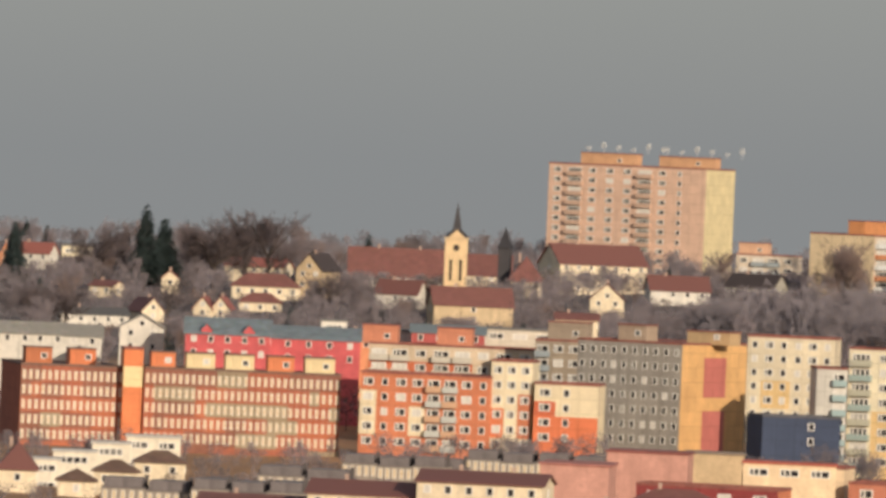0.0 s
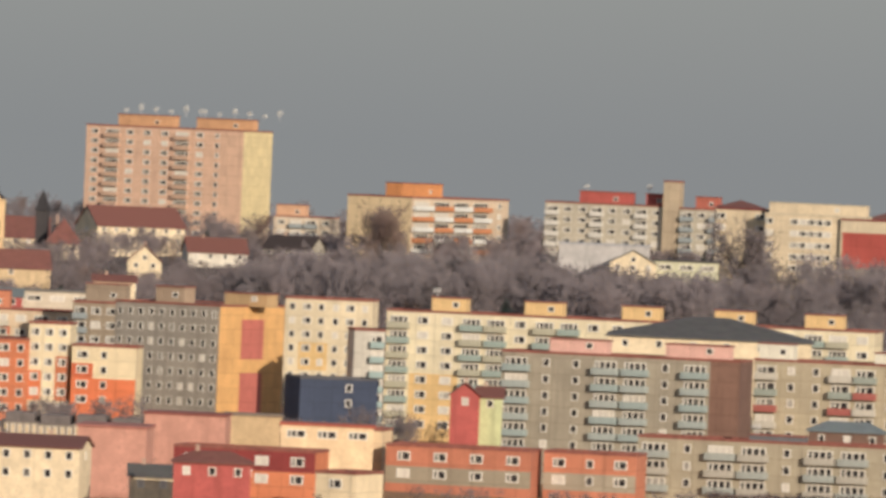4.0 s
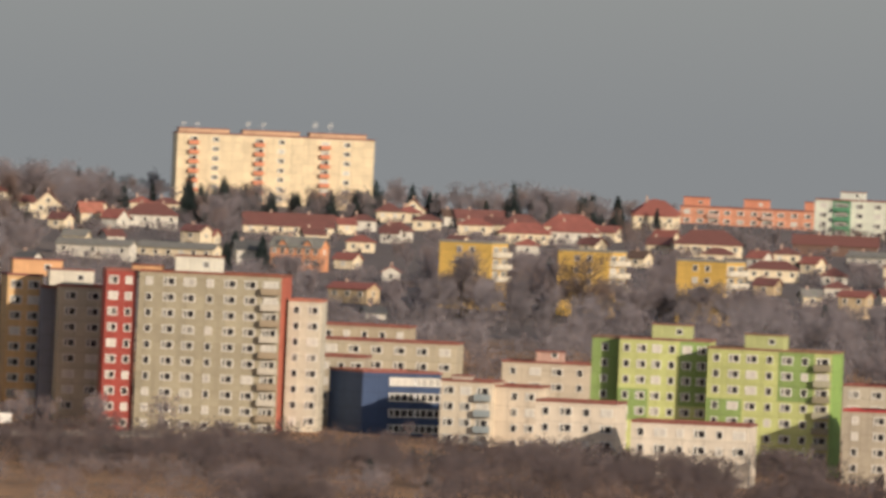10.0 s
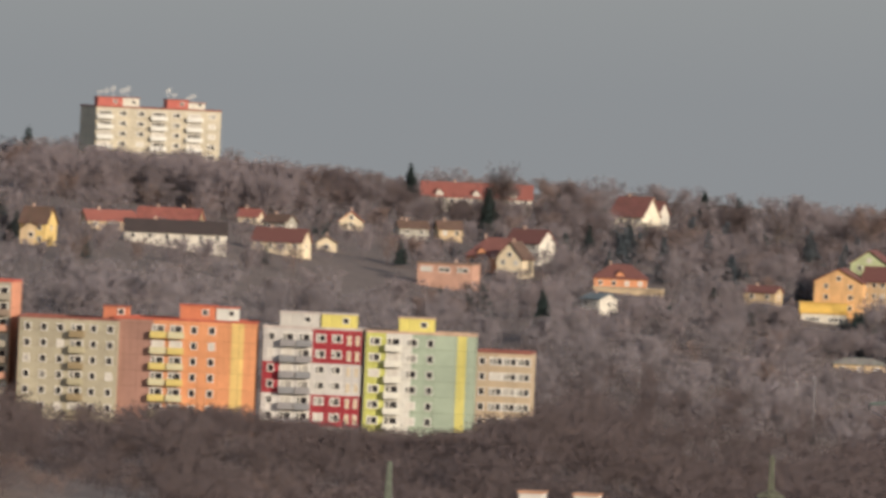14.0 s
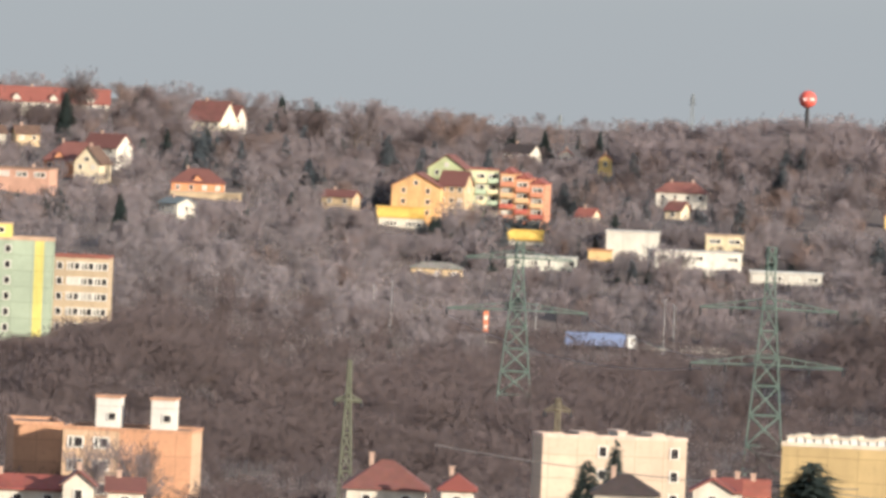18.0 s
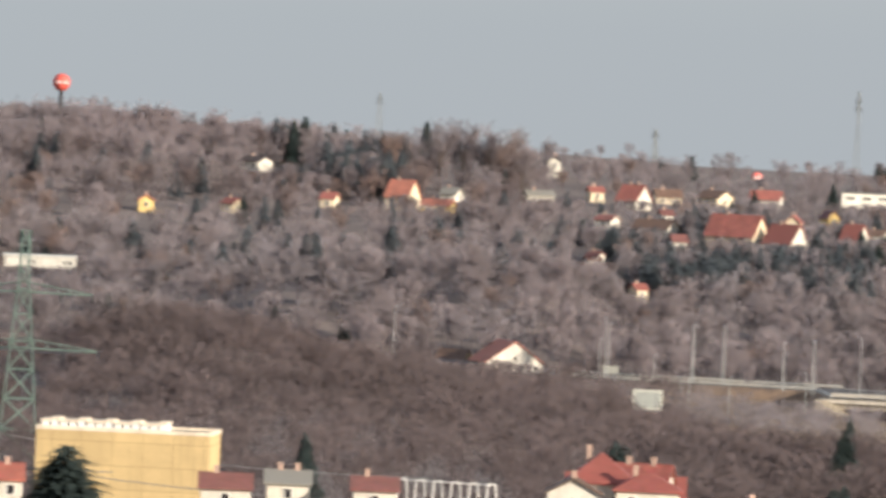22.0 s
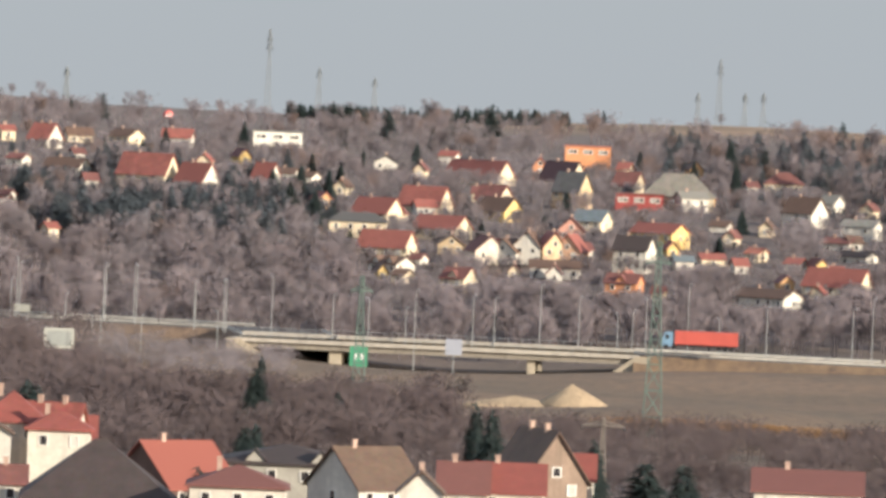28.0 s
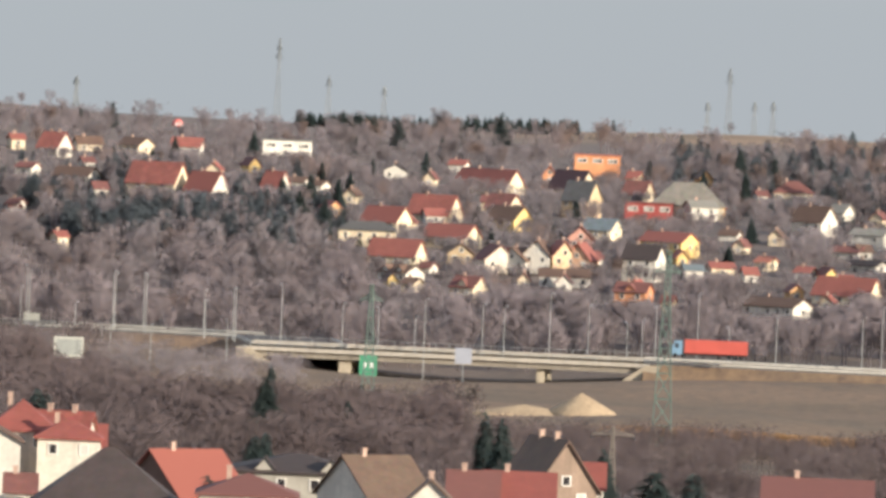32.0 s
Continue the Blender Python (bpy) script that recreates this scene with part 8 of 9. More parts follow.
# ---- near houses at the foot of the view ----
block('orange and cream flats with white roof rooms and antennas', 88.4, 1243.68, 15.7, 26.86, -10.4, 15.83, 12, 'WW...', 3, (214, 176, 138), zones=[(2.2, 5, 0, 3, (216, 156, 112))], pent=[(0.31, 2.9, 3.8, (226, 220, 210)), (0.74, 2.9, 3.8, (226, 220, 210))], cap=(206, 150, 110))
block('orange wing of the flats in half shade', 77.69, 1266.82, 16.17, 26.35, 0.6, 6.06, 14, '.', 1, (206, 150, 108), cap=(206, 150, 110))
block('pale pink flats with roof dishes', 144.75, 1221.12, 13.03, 29.08, 7.62, 18.0, 5.08, '..w..w', 3, (212, 186, 160), cap=(220, 190, 170), pent=[(0.3, 1.5, 0.4, (220, 200, 180)), (0.55, 1.0, 0.7, (206, 198, 186)), (0.8, 1.3, 0.5, (206, 198, 186))])
block('yellow flats with a row of white roof vents', 171.87, 1184.68, 12.73, 30.69, -14.71, 20.52, 12, '......', 3, (214, 182, 118), cap=(240, 220, 190), pent=[(0.03 + 0.052 * i, 0.85, 0.7 + 0.2 * (i % 3 == 1), (244, 240, 234)) for i in range(14)])
house('white house with a dark red hipped roof near the valley', 108.85, 1128.54, 15.51, -5.51, 8.81, 7.54, 10.84, 3.02, 'hip', (216, 206, 188), (144, 76, 62), 2, sill=8.95)
house('white house with a red tiled hipped roof near the valley', 115.65, 1117.03, 15.27, -5.91, 3.49, 6.0, 11.77, 1.62, 'hip', (216, 206, 188), (166, 66, 44), 1, sill=10.03)
house('white house with a red tiled gable-fronted roof near the valley', 142.49, 1104.35, 14.59, -7.35, 4.33, 7, 14.15, 1.24, 'front', (216, 206, 188), (166, 66, 44), 1, sill=12.42)
house('white house with a red tiled gabled roof near the valley', 147.93, 1118.26, 13.95, -7.54, 4.7, 6.0, 14.12, 1.2, 'gable', (216, 206, 188), (166, 66, 44), 1, sill=12.49)
house('white house with a dark hipped roof near the valley', 135.31, 1124.89, 14.49, -6.86, 6.92, 6.0, 12.39, 2.14, 'hip', (216, 206, 188), (78, 62, 58), 2, sill=11.13)
house('white house with a red tiled gabled roof near the valley', 66.59, 1111.01, 17.45, -3.43, 9.89, 6.0, 8.34, 1.24, 'gable', (216, 206, 188), (166, 66, 44), 3, sill=6.24)
house('white house with a dark red gable-fronted roof near the valley', 72.92, 1106.1, 17.5, -3.77, 3.38, 7, 9.2, 1.35, 'front', (216, 206, 188), (144, 76, 62), 1, sill=6.74)
house('white house with a dark red gabled roof near the valley', 78.49, 1112.23, 17.17, -4.04, 3.72, 6.0, 8.67, 1.2, 'gable', (216, 206, 188), (144, 76, 62), 1, sill=6.94)
house('white house with a dark red gabled roof near the valley', 172.06, 1109.74, 13.14, -8.81, 5.3, 6.0, 14.85, 1.37, 'gable', (216, 206, 188), (144, 76, 62), 1, sill=12.61)
house('white house with a pale grey gabled roof near the valley', 179.68, 1113.6, 13.19, -9.17, 4.57, 6.0, 15.37, 1.2, 'gable', (216, 206, 188), (150, 144, 130), 1, stacks=2, sill=12.62)
house('white house with a dark red gabled roof near the valley', 188.41, 1107.08, 13.05, -9.66, 4.68, 6.0, 15.41, 1.2, 'gable', (216, 206, 188), (144, 76, 62), 1, sill=13.42)
house('white house with an orange tiled gabled roof near the valley', 147.22, 1103.22, 14.38, -7.6, 2.23, 6.0, 14.04, 1.36, 'gable', (216, 206, 188), (188, 84, 46), 1, sill=10.83)
house('white house with a brown gable-fronted roof near the valley', 213.87, 1123.33, 12.02, -10.78, 5.84, 7.01, 16.11, 1.52, 'front', (218, 210, 194), (116, 86, 62), 1, sill=14.46)
house('white house with a red tiled hipped roof near the valley', 218.88, 1133.21, 11.9, -10.93, 7.36, 8.32, 16.94, 3.33, 'hip', (226, 212, 196), (166, 66, 44), 2, sill=14.25)
house('white house with a red tiled hipped roof near the valley', 222.92, 1126.15, 11.78, -11.2, 7.01, 6.0, 16.61, 1.91, 'hip', (216, 206, 188), (166, 66, 44), 2, sill=14.83)
house('white house with a red tiled gabled roof near the valley', 223.8, 1163.17, 12.7, -10.89, 5.91, 9, 13.77, 1.97, 'gable', (226, 212, 196), (166, 66, 44), 1, sill=8.84)
house('white house with a red tiled gabled roof near the valley', 225.39, 1143.38, 12.03, -23.1, 6.87, 11, 13.71, 4.84, 'gable', (218, 210, 194), (166, 66, 44), 2, stacks=2, sill=10.68)
house('white house with a red tiled gabled roof near the valley', 232.28, 1167.11, 12.57, -11.26, 5.81, 10, 11.55, 4.02, 'gable', (218, 210, 194), (166, 66, 44), 1, sill=9.05)
house('grey house with a dark hipped roof near the valley', 215.53, 1065.93, 12.4, -11.43, 16.0, 15, 11.51, 6.25, 'hip', (170, 164, 150), (78, 62, 58), 4, stacks=0, sill=10.31)
# The brown of these walls carries the shade on the left gable.
house('house near the valley, orange tiled gabled roof, walls browned for shade', 231.2, 1101.2, 11.69, 26.0, 9.4, 11, 12.2, 4.7, 'gable', (112, 84, 72), (178, 76, 44), 3, sill=10.54)
house('white house with a dark red hipped roof near the valley', 228.57, 1055.54, 12.4, -12.22, 10.18, 10, 13.87, 2.09, 'hip', (216, 206, 188), (144, 76, 62), 3, sill=11.83)
house('grey house with a dark hipped roof near the valley', 246.08, 1110.05, 11.71, -12.5, 14.73, 14, 14.57, 1.89, 'hip', (170, 164, 150), (78, 62, 58), 4, stacks=0, dormers=2, sill=9.92)
house('white house with a brown gabled roof near the valley', 249.6, 1086.9, 11.87, 22.0, 8.4, 10, 13.3, 4.1, 'gable', (218, 210, 194), (116, 86, 62), 3, sill=11.49)
house('white house with a brown gable-fronted roof near the valley', 246.11, 1044.91, 12.85, -13.25, 4.59, 7, 14.03, 2.14, 'front', (218, 210, 194), (116, 86, 62), 1, sill=12.48)
house('white house with a dark red gabled roof near the valley', 255.46, 1064.78, 12.22, -13.49, 5.1, 10, 13.86, 2.91, 'gable', (216, 206, 188), (144, 76, 62), 1, sill=12.29)
house('white house with a red tiled gabled roof near the valley', 260.85, 1065.54, 12.18, -13.76, 7.18, 10, 14.03, 2.79, 'gable', (216, 206, 188), (166, 66, 44), 2, sill=12.45)
house('brown timber house with a brown gable-fronted roof near the valley', 271.8, 1097.5, 12.32, 6.13, 7.33, 12, 13.86, 5.2, 'front', (150, 126, 106), (116, 86, 62), 2, stacks=2, sill=11.04)
house('white house with a red tiled gabled roof near the valley', 277.63, 1104.65, 12.74, -14.11, 4.49, 8, 13.17, 2.53, 'gable', (218, 210, 194), (166, 66, 44), 1, sill=10.65)
house('white house with a dark red gabled roof near the valley', 291.44, 1055.5, 12.31, -15.44, 11.41, 10, 15.39, 2.06, 'gable', (216, 206, 188), (144, 76, 62), 3, sill=13.81)
house('white house with a dark red gabled roof near the valley', 209.24, 1082.97, 12.52, -10.94, 3.06, 6.0, 12.03, 1.71, 'gable', (216, 206, 188), (144, 76, 62), 1, sill=9.94)

# ---- motorway ----
ROAD = [(162.26, 2324.34, 11.97), (165.58, 2314.08, 3.82), (215.25, 2289.91, 4.67), (275.22, 2273.4, 5.37), (407.82, 2224.93, 3.14), (470.02, 2190.13, 3.08), (465.42, 2153.28, 2.99), (505.04, 2133.02, 3.3), (545.37, 2121.01, 3.01), (597.24, 2106.99, 2.67), (659.47, 2088.35, 2.09)]
road(ROAD[:7], 22.0)
road(ROAD[8:], 22.0)
bridge((463.55, 2148.56, 2.52), (546.81, 2120.64, 2.58), 15.0, -1.26)
lamp_post(152.82, 2199.7, 13.9, 8.0, -90)
lamp_post(173.0, 2198.2, 16.29, 4.03, -90)
lamp_post(182.27, 2197.45, 14.92, 6.18, -90)
lamp_post(207.21, 2195.24, 9.93, 9.19, 90)
lamp_post(211.07, 2194.87, 9.11, 11.29, 90)
lamp_post(270.14, 2188.39, 7.79, 11.27, -90)
lamp_post(272.27, 2188.13, 7.88, 10.05, 90)
lamp_post(242.39, 2191.64, 7.06, 10.17, -90)
lamp_post(372.54, 2173.3, 8.45, 10.41, -90)
lamp_post(417.93, 2165.03, 5.56, 12.25, 90)
lamp_post(436.42, 2161.38, 5.15, 11.64, -90)
lamp_post(442.92, 2160.06, 4.82, 12.25, -90)
lamp_post(455.8, 2157.38, 4.17, 9.8, -90)
lamp_post(462.04, 2156.05, 3.59, 10.66, -90)
lamp_post(418.48, 2164.92, 5.46, 10.66, -90)
lamp_post(436.78, 2161.31, 4.68, 12.25, -90)
lamp_post(443.39, 2159.96, 4.36, 12.87, 90)
lamp_post(455.99, 2157.34, 3.93, 8.33, -90)
lamp_post(462.51, 2155.95, 3.37, 11.03, 90)
lamp_post(472.27, 2153.83, 3.19, 13.48, 90)
lamp_post(485.26, 2150.94, 2.54, 10.41, -90)
lamp_post(492.85, 2149.21, 2.88, 9.19, 90)
lamp_post(500.7, 2147.4, 2.49, 8.08, -90)
lamp_post(490.15, 2093.38, -1.2, 17.19, -90)
lamp_post(514.92, 2144.03, 2.4, 11.27, -90)
lamp_post(519.48, 2142.93, 2.23, 11.03, -90)
lamp_post(529.12, 2140.57, 2.3, 14.46, -90)
lamp_post(537.32, 2138.53, 2.18, 12.5, -90)
lamp_post(545.47, 2136.47, 1.8, 8.94, 90)
lamp_post(548.65, 2135.65, 1.94, 9.56, -90)
lamp_post(551.49, 2134.92, 1.83, 12.87, 90)
lamp_post(560.27, 2132.63, 1.99, 16.18, -90)
lamp_post(566.89, 2130.88, 1.78, 8.7, 90)
lamp_post(576.86, 2128.21, 1.75, 11.64, -90)
lamp_post(594.83, 2123.25, 1.58, 12.62, -90)
lamp_post(598.98, 2122.09, 1.53, 15.32, -90)
lamp_post(433.58, 2105.83, 0.22, 8.45, -90)
lamp_post(449.39, 2102.51, -0.38, 9.76, 90)
lamp_post(423.41, 2107.9, 0.91, 6.7, 90)
lamp_post(425.17, 2107.54, 0.78, 6.91, -90)
lamp_post(416.66, 2165.28, 5.38, 8.21, -90)
lamp_post(428.38, 2162.99, 5.4, 5.02, -90)
truck('blue curtain-sided lorry with a white cab on the motorway', 258.28, 2273.38, 4.96, -6.48, (116,136,180), (232,232,228))
truck('red curtain-sided lorry with a pale blue cab on the motorway', 565.99, 2111.46, 4.86, 164.99, (196,78,62), (120,160,190))
board('pale back of a large motorway sign', 410.8, 2079.82, 1.17, -11.17, 6.2, 4.2, (186,186,174), 0.57, bars=((0, .5, 5.2, 3.2, (158,162,156)),))
board('grey back of a square motorway sign on one post', 503.0, 2110.9, -2.59, -13.4, 3.6, 3.4, (160,164,176), 4.61, 1)
board('green motorway sign with two white bars', 484.36, 2120.38, -2.08, -12.87, 3.8, 4.4, (60,150,110), 0.5, 2, bars=((-.7, 1.6, .7, 1.2, (236,236,230)), (.7, 1.6, .7, 1.2, (236,236,230))))
board('small grey back of a sign beside the road', 423.85, 2189.35, 3.41, -10.96, 3.6, 1.6, (150,150,140), 2.0)
board('upright orange and white sign beside the road', 235.3, 2227.6, ground_z(235.3, 2227.6), -6.0, 1.1, 4.6, (222, 120, 70), max(0.5, 9.6 - ground_z(235.3, 2227.6)), 1, bars=((0, 2.6, .7, 1.0, (238, 226, 206)), (0, .6, .7, .9, (238, 226, 206))))
board('long white shop sign with red lettering on the fence', -174.86, 1736.22, 23.85, 5.75, 10.8, 1.7, (236,230,220), 2.44, 2, 'shop sign', bars=((-4.2, .3, .5, 1.1, (196,50,50)), (-3.0, .3, 1.1, 1.1, (196,50,50)), (-1.5, .3, 1.0, 1.1, (196,50,50)), (0.0, .3, 1.0, 1.1, (196,50,50)), (2.6, .3, 1.6, 1.0, (150,140,140))))

# ---- pylons ----
pylon('green lattice pylon with two wide cross-arms', 183.75, 1690.14, 12.13, -6.17, 29.72, 6.2, [(0.617, 11.8), (0.91, 9)], thick=0.16)
pylon('large green lattice pylon with two wide cross-arms', 199.07, 1486.73, 13.12, -7.63, 34.04, 6.0, [(0.49, 11.3), (0.735, 10.2)], thick=0.16)
pylon('slim yellowish lattice mast', 119.47, 1294.5, 15.25, -5.27, 19.46, 1.9, [(0.74, 1.7)], mat=surface((116, 120, 98), 0.6), thick=0.16)
pylon('brown lattice mast with wires', 140.05, 1237.1, 13.49, -6.46, 19.55, 2.3, [(0.93, 1.6)], mat=surface((124, 114, 92), 0.6), thick=0.16)
pylon('slim lattice mast among bare trees', 72.29, 1328.03, 16.34, -3.12, 14.34, 1.9, [(0.6, 2.0)], mat=surface((120, 130, 110), 0.6), thick=0.16)
pylon('slim green lattice pylon by the field', 426.76, 1645.56, 5.29, -14.54, 34.05, 3.6, [(0.9, 2.2)], thick=0.14)
pylon('slim green lattice pylon before the bridge', 412.08, 1803.52, 0.86, -12.87, 26.35, 3.0, [(0.9, 2.0)], thick=0.14)
pylon('grey wooden double pole with a cross-bar', 327.76, 1288.98, 12.09, -14.27, 12.7, 1.6, [(0.93, 2.8)], mat=surface((130, 120, 110), 0.8), thick=0.14)
pylon('distant grey lattice pylon on the ridge', 745.08, 3419.77, 27.93, -12.29, 35.83, 2.6, [(0.84, 0.9), (0.92, 0.7)], mat=surface((140, 146, 148), 0.6), thick=0.14)
pylon('distant grey lattice pylon on the ridge', 706.01, 3581.07, 31.85, -11.15, 14.62, 2.6, [(0.84, 0.9), (0.92, 0.7)], mat=surface((140, 146, 148), 0.6), thick=0.14)
pylon('distant grey lattice pylon on the ridge', 814.42, 3557.98, 32.82, -12.89, 14.42, 2.6, [(0.84, 0.9), (0.92, 0.7)], mat=surface((140, 146, 148), 0.6), thick=0.14)
pylon('distant grey lattice pylon on the ridge', 909.19, 3431.6, 33.66, -14.84, 26.07, 2.6, [(0.84, 0.9), (0.92, 0.7)], mat=surface((140, 146, 148), 0.6), thick=0.14)
pylon('distant grey lattice pylon on the ridge', 914.75, 3481.84, 32.26, -14.72, 15.02, 2.6, [(0.84, 0.9), (0.92, 0.7)], mat=surface((140, 146, 148), 0.6), thick=0.14)
pylon('distant grey lattice pylon on the ridge', 930.82, 3477.58, 32.59, -14.98, 15.42, 2.6, [(0.84, 0.9), (0.92, 0.7)], mat=surface((140, 146, 148), 0.6), thick=0.14)
pylon('distant grey lattice pylon on the ridge', 950.22, 3524.14, 31.82, -15.09, 16.04, 2.6, [(0.84, 0.9), (0.92, 0.7)], mat=surface((140, 146, 148), 0.6), thick=0.14)
pylon('distant grey lattice pylon on the ridge', 794.86, 3562.4, 32.43, -12.58, 17.6, 2.6, [(0.84, 0.9), (0.92, 0.7)], mat=surface((140, 146, 148), 0.6), thick=0.14)
pylon('distant grey lattice pylon on the ridge', 435.17, 3472.84, 35.68, -7.14, 19.47, 2.6, [(0.84, 0.9), (0.92, 0.7)], mat=surface((140, 146, 148), 0.6), thick=0.14)
pylon('distant grey lattice pylon on the ridge', 406.76, 3627.26, 33.32, -6.4, 11.17, 2.6, [(0.84, 0.9), (0.92, 0.7)], mat=surface((140, 146, 148), 0.6), thick=0.14)
pylon('distant grey lattice pylon on the ridge', 583.14, 3451.08, 37.77, -9.59, 18.14, 2.6, [(0.84, 0.9), (0.92, 0.7)], mat=surface((140, 146, 148), 0.6), thick=0.14)
pylon('distant grey lattice pylon on the ridge', 706.17, 3581.04, 32.56, -11.16, 13.45, 2.6, [(0.84, 0.9), (0.92, 0.7)], mat=surface((140, 146, 148), 0.6), thick=0.14)
ball_sign(390.39, 2853.42, 41.25, 18.14, 2.5, (222, 84, 66))
ball_sign(650.77, 3133.13, 35.79, 0.85, 1.7, (236, 110, 96))
wire([(189.5, 1487.98, 28.85), (172.38, 1691.24, 29.07)], 3.0)
wire([(211.0, 1485.08, 29.79), (194.38, 1688.85, 30.04)], 3.0)
wire([(118.8, 1174.0, 29.48), (167.77, 1168.01, 26.51)], 1.0)
wire([(154.83, 1169.8, 27.08), (201.76, 1162.62, 24.29)], 0.8)
wire([(162.6, 1219.2, 28.18), (212.87, 1211.44, 25.19)], 1.0)
heap(465.9, 1857.2, ground_z(465.9, 1857.2) - 0.2, 7.6, 4.4)
heap(455.5, 1859.0, ground_z(455.5, 1859.0) - 0.2, 6.2, 2.0, 1.9)
low_wall((-212.87, 1731.97, 24.52), (-128.6, 1740.25, 23.16), 0.9, (206, 198, 184), 'low pale wall at the foot of the blocks')

# ---- single trees that stand out ----
tree('fir', -794.16, 2816.16, 9.96, 0, width=1.25)
tree('fir', -788.45, 2817.77, 8.39, 1)
tree('fir', -220.67, 2725.08, 14.26, 2)
tree('fir', -210.62, 2717.85, 14.77, 3, width=1.25)
tree('fir', -220.96, 2789.26, 8.51, 4)
tree('fir', -210.08, 2886.36, 6.66, 5)
tree('fir', -202.22, 2882.92, 6.24, 6, width=1.25)
tree('fir', -195.33, 2883.39, 6.89, 7)
tree('fir', -272.32, 2543.46, 9.91, 8)
tree('fir', -265.43, 2905.9, 8.1, 9, width=1.25)
tree('fir', -262.32, 2922.25, 7.78, 10)
tree('fir', -248.63, 2939.5, 6.19, 11)
tree('fir', -189.43, 2458.71, 7.32, 12, width=1.25)
tree('fir', -182.08, 2479.32, 8.94, 13)
tree('fir', -171.72, 3005.1, 7.0, 14)
tree('fir', -112.54, 2927.84, 9.64, 15, width=1.25)
tree('fir', -113.05, 2931.82, 9.66, 16)
tree('fir', -101.34, 2928.25, 6.57, 17)
tree('fir', -169.97, 2977.15, 7.75, 18, width=1.25)
tree('fir', -199.13, 2927.23, 6.5, 19)
tree('fir', 160.32, 2901.57, 13.97, 20)
tree('fir', 172.05, 2728.58, 15.3, 21, width=1.25)
tree('fir', 212.02, 3026.58, 6.21, 22)
tree('fir', 8.62, 2497.99, 7.88, 23)
tree('fir', 24.28, 2537.88, 6.9, 24, width=1.25)
tree('fir', 98.28, 2996.39, 6.58, 25)
tree('fir', 159.13, 2312.53, 12.32, 26)
tree('fir', 267.14, 3158.72, 6.94, 27, width=1.25)
tree('fir', 323.76, 2924.13, 8.78, 28)
tree('fir', 339.55, 2922.34, 8.94, 29)
tree('fir', 160.53, 2324.46, 10.13, 30, width=1.25)
tree('fir', 246.46, 2465.71, 9.5, 31)
tree('fir', 214.37, 3062.51, 4.71, 32)
tree('fir', 252.17, 2987.38, 9.93, 33, width=1.25)
tree('fir', 212.63, 3034.56, 6.03, 34)
tree('fir', 248.55, 2473.54, 8.59, 35)
tree('fir', 255.59, 2480.87, 7.97, 36, width=1.25)
tree('fir', 288.93, 2428.88, 6.58, 37)
tree('fir', 295.23, 2424.09, 6.75, 38)
tree('fir', 313.37, 2425.84, 5.45, 39, width=1.25)
tree('fir', 464.67, 2876.71, 15.19, 40)
tree('fir', 458.33, 2857.48, 14.4, 41)
tree('fir', 512.11, 2945.82, 12.91, 42, width=1.25)
tree('fir', 504.22, 2943.12, 8.94, 43)
tree('fir', 360.21, 2520.39, 5.65, 44)
tree('fir', 407.13, 2549.7, 7.41, 45, width=1.25)
tree('fir', 416.97, 2556.22, 6.32, 46)
tree('fir', 405.6, 2606.63, 7.75, 47)
tree('fir', 576.68, 2778.79, 7.89, 48, width=1.25)
tree('fir', 558.56, 2721.27, 6.93, 49)
tree('fir', 602.45, 2793.78, 10.28, 50)
tree('fir', 594.5, 2668.58, 7.49, 51, width=1.25)
tree('fir', 544.95, 2470.61, 12.55, 52)
tree('fir', 569.35, 2534.85, 9.87, 53)
tree('fir', 549.48, 2461.41, 11.53, 54, width=1.25)
tree('fir', 532.17, 2457.03, 8.38, 55)
tree('fir', 620.28, 2720.18, 6.81, 56)
tree('fir', 611.78, 2475.52, 5.54, 57, width=1.25)
tree('fir', 729.45, 2738.51, 11.03, 58)
tree('fir', 701.31, 2625.97, 10.57, 59)
tree('fir', 718.76, 2737.2, 5.48, 60, width=1.25)
tree('fir', 778.14, 2795.73, 8.8, 61)
tree('fir', 283.04, 1166.14, 18.17, 62, width=0.9)
tree('fir', 295.12, 1224.95, 17.14, 63, width=0.9)
tree('fir', 271.46, 1250.88, 11.99, 64, width=1.2)
tree('fir', 277.1, 1270.12, 11.16, 65, width=1.1)
tree('fir', 249.26, 1275.88, 15.17, 66, width=1.2)
tree('fir', 353.44, 1560.48, 6.56, 67, width=1.1)
tree('fir', 365.62, 1557.67, 6.64, 68, width=1.1)
tree('fir', 294.86, 1163.21, 14.82, 69, width=1.1)
tree('fir', 283.24, 1093.93, 15.19, 70, width=1.6)
tree('fir', 290.06, 1102.48, 14.73, 71, width=1.5)
tree('fir', 362.8, 1660.84, 11.84, 72)
tree('fir', 330.12, 1514.44, 11.67, 73, width=1.2)
tree('fir', 248.25, 1276.08, 15.7, 74, width=1.3)
tree('fir', 217.08, 1332.43, 12.81, 75, width=1.2)
tree('fir', 161.85, 1163.8, 15.58, 76, width=2.0)
tree('fir', 136.5, 1172.08, 14.15, 77, width=1.5)
tree('fir', 140.84, 1181.64, 16.09, 78, width=0.9)
tree('fir', 160.55, 1158.93, 15.23, 79, width=2.0)
tree('fir', 195.35, 2090.89, 2.5, 80, width=1.5)
tree('fir', 203.08, 2110.25, 2.5, 81, width=1.4)
tree('fir', 137.93, 1594.04, 2.5, 82, width=1.2)
tree('fir', 133.89, 1644.56, 2.5, 83, width=1.4)
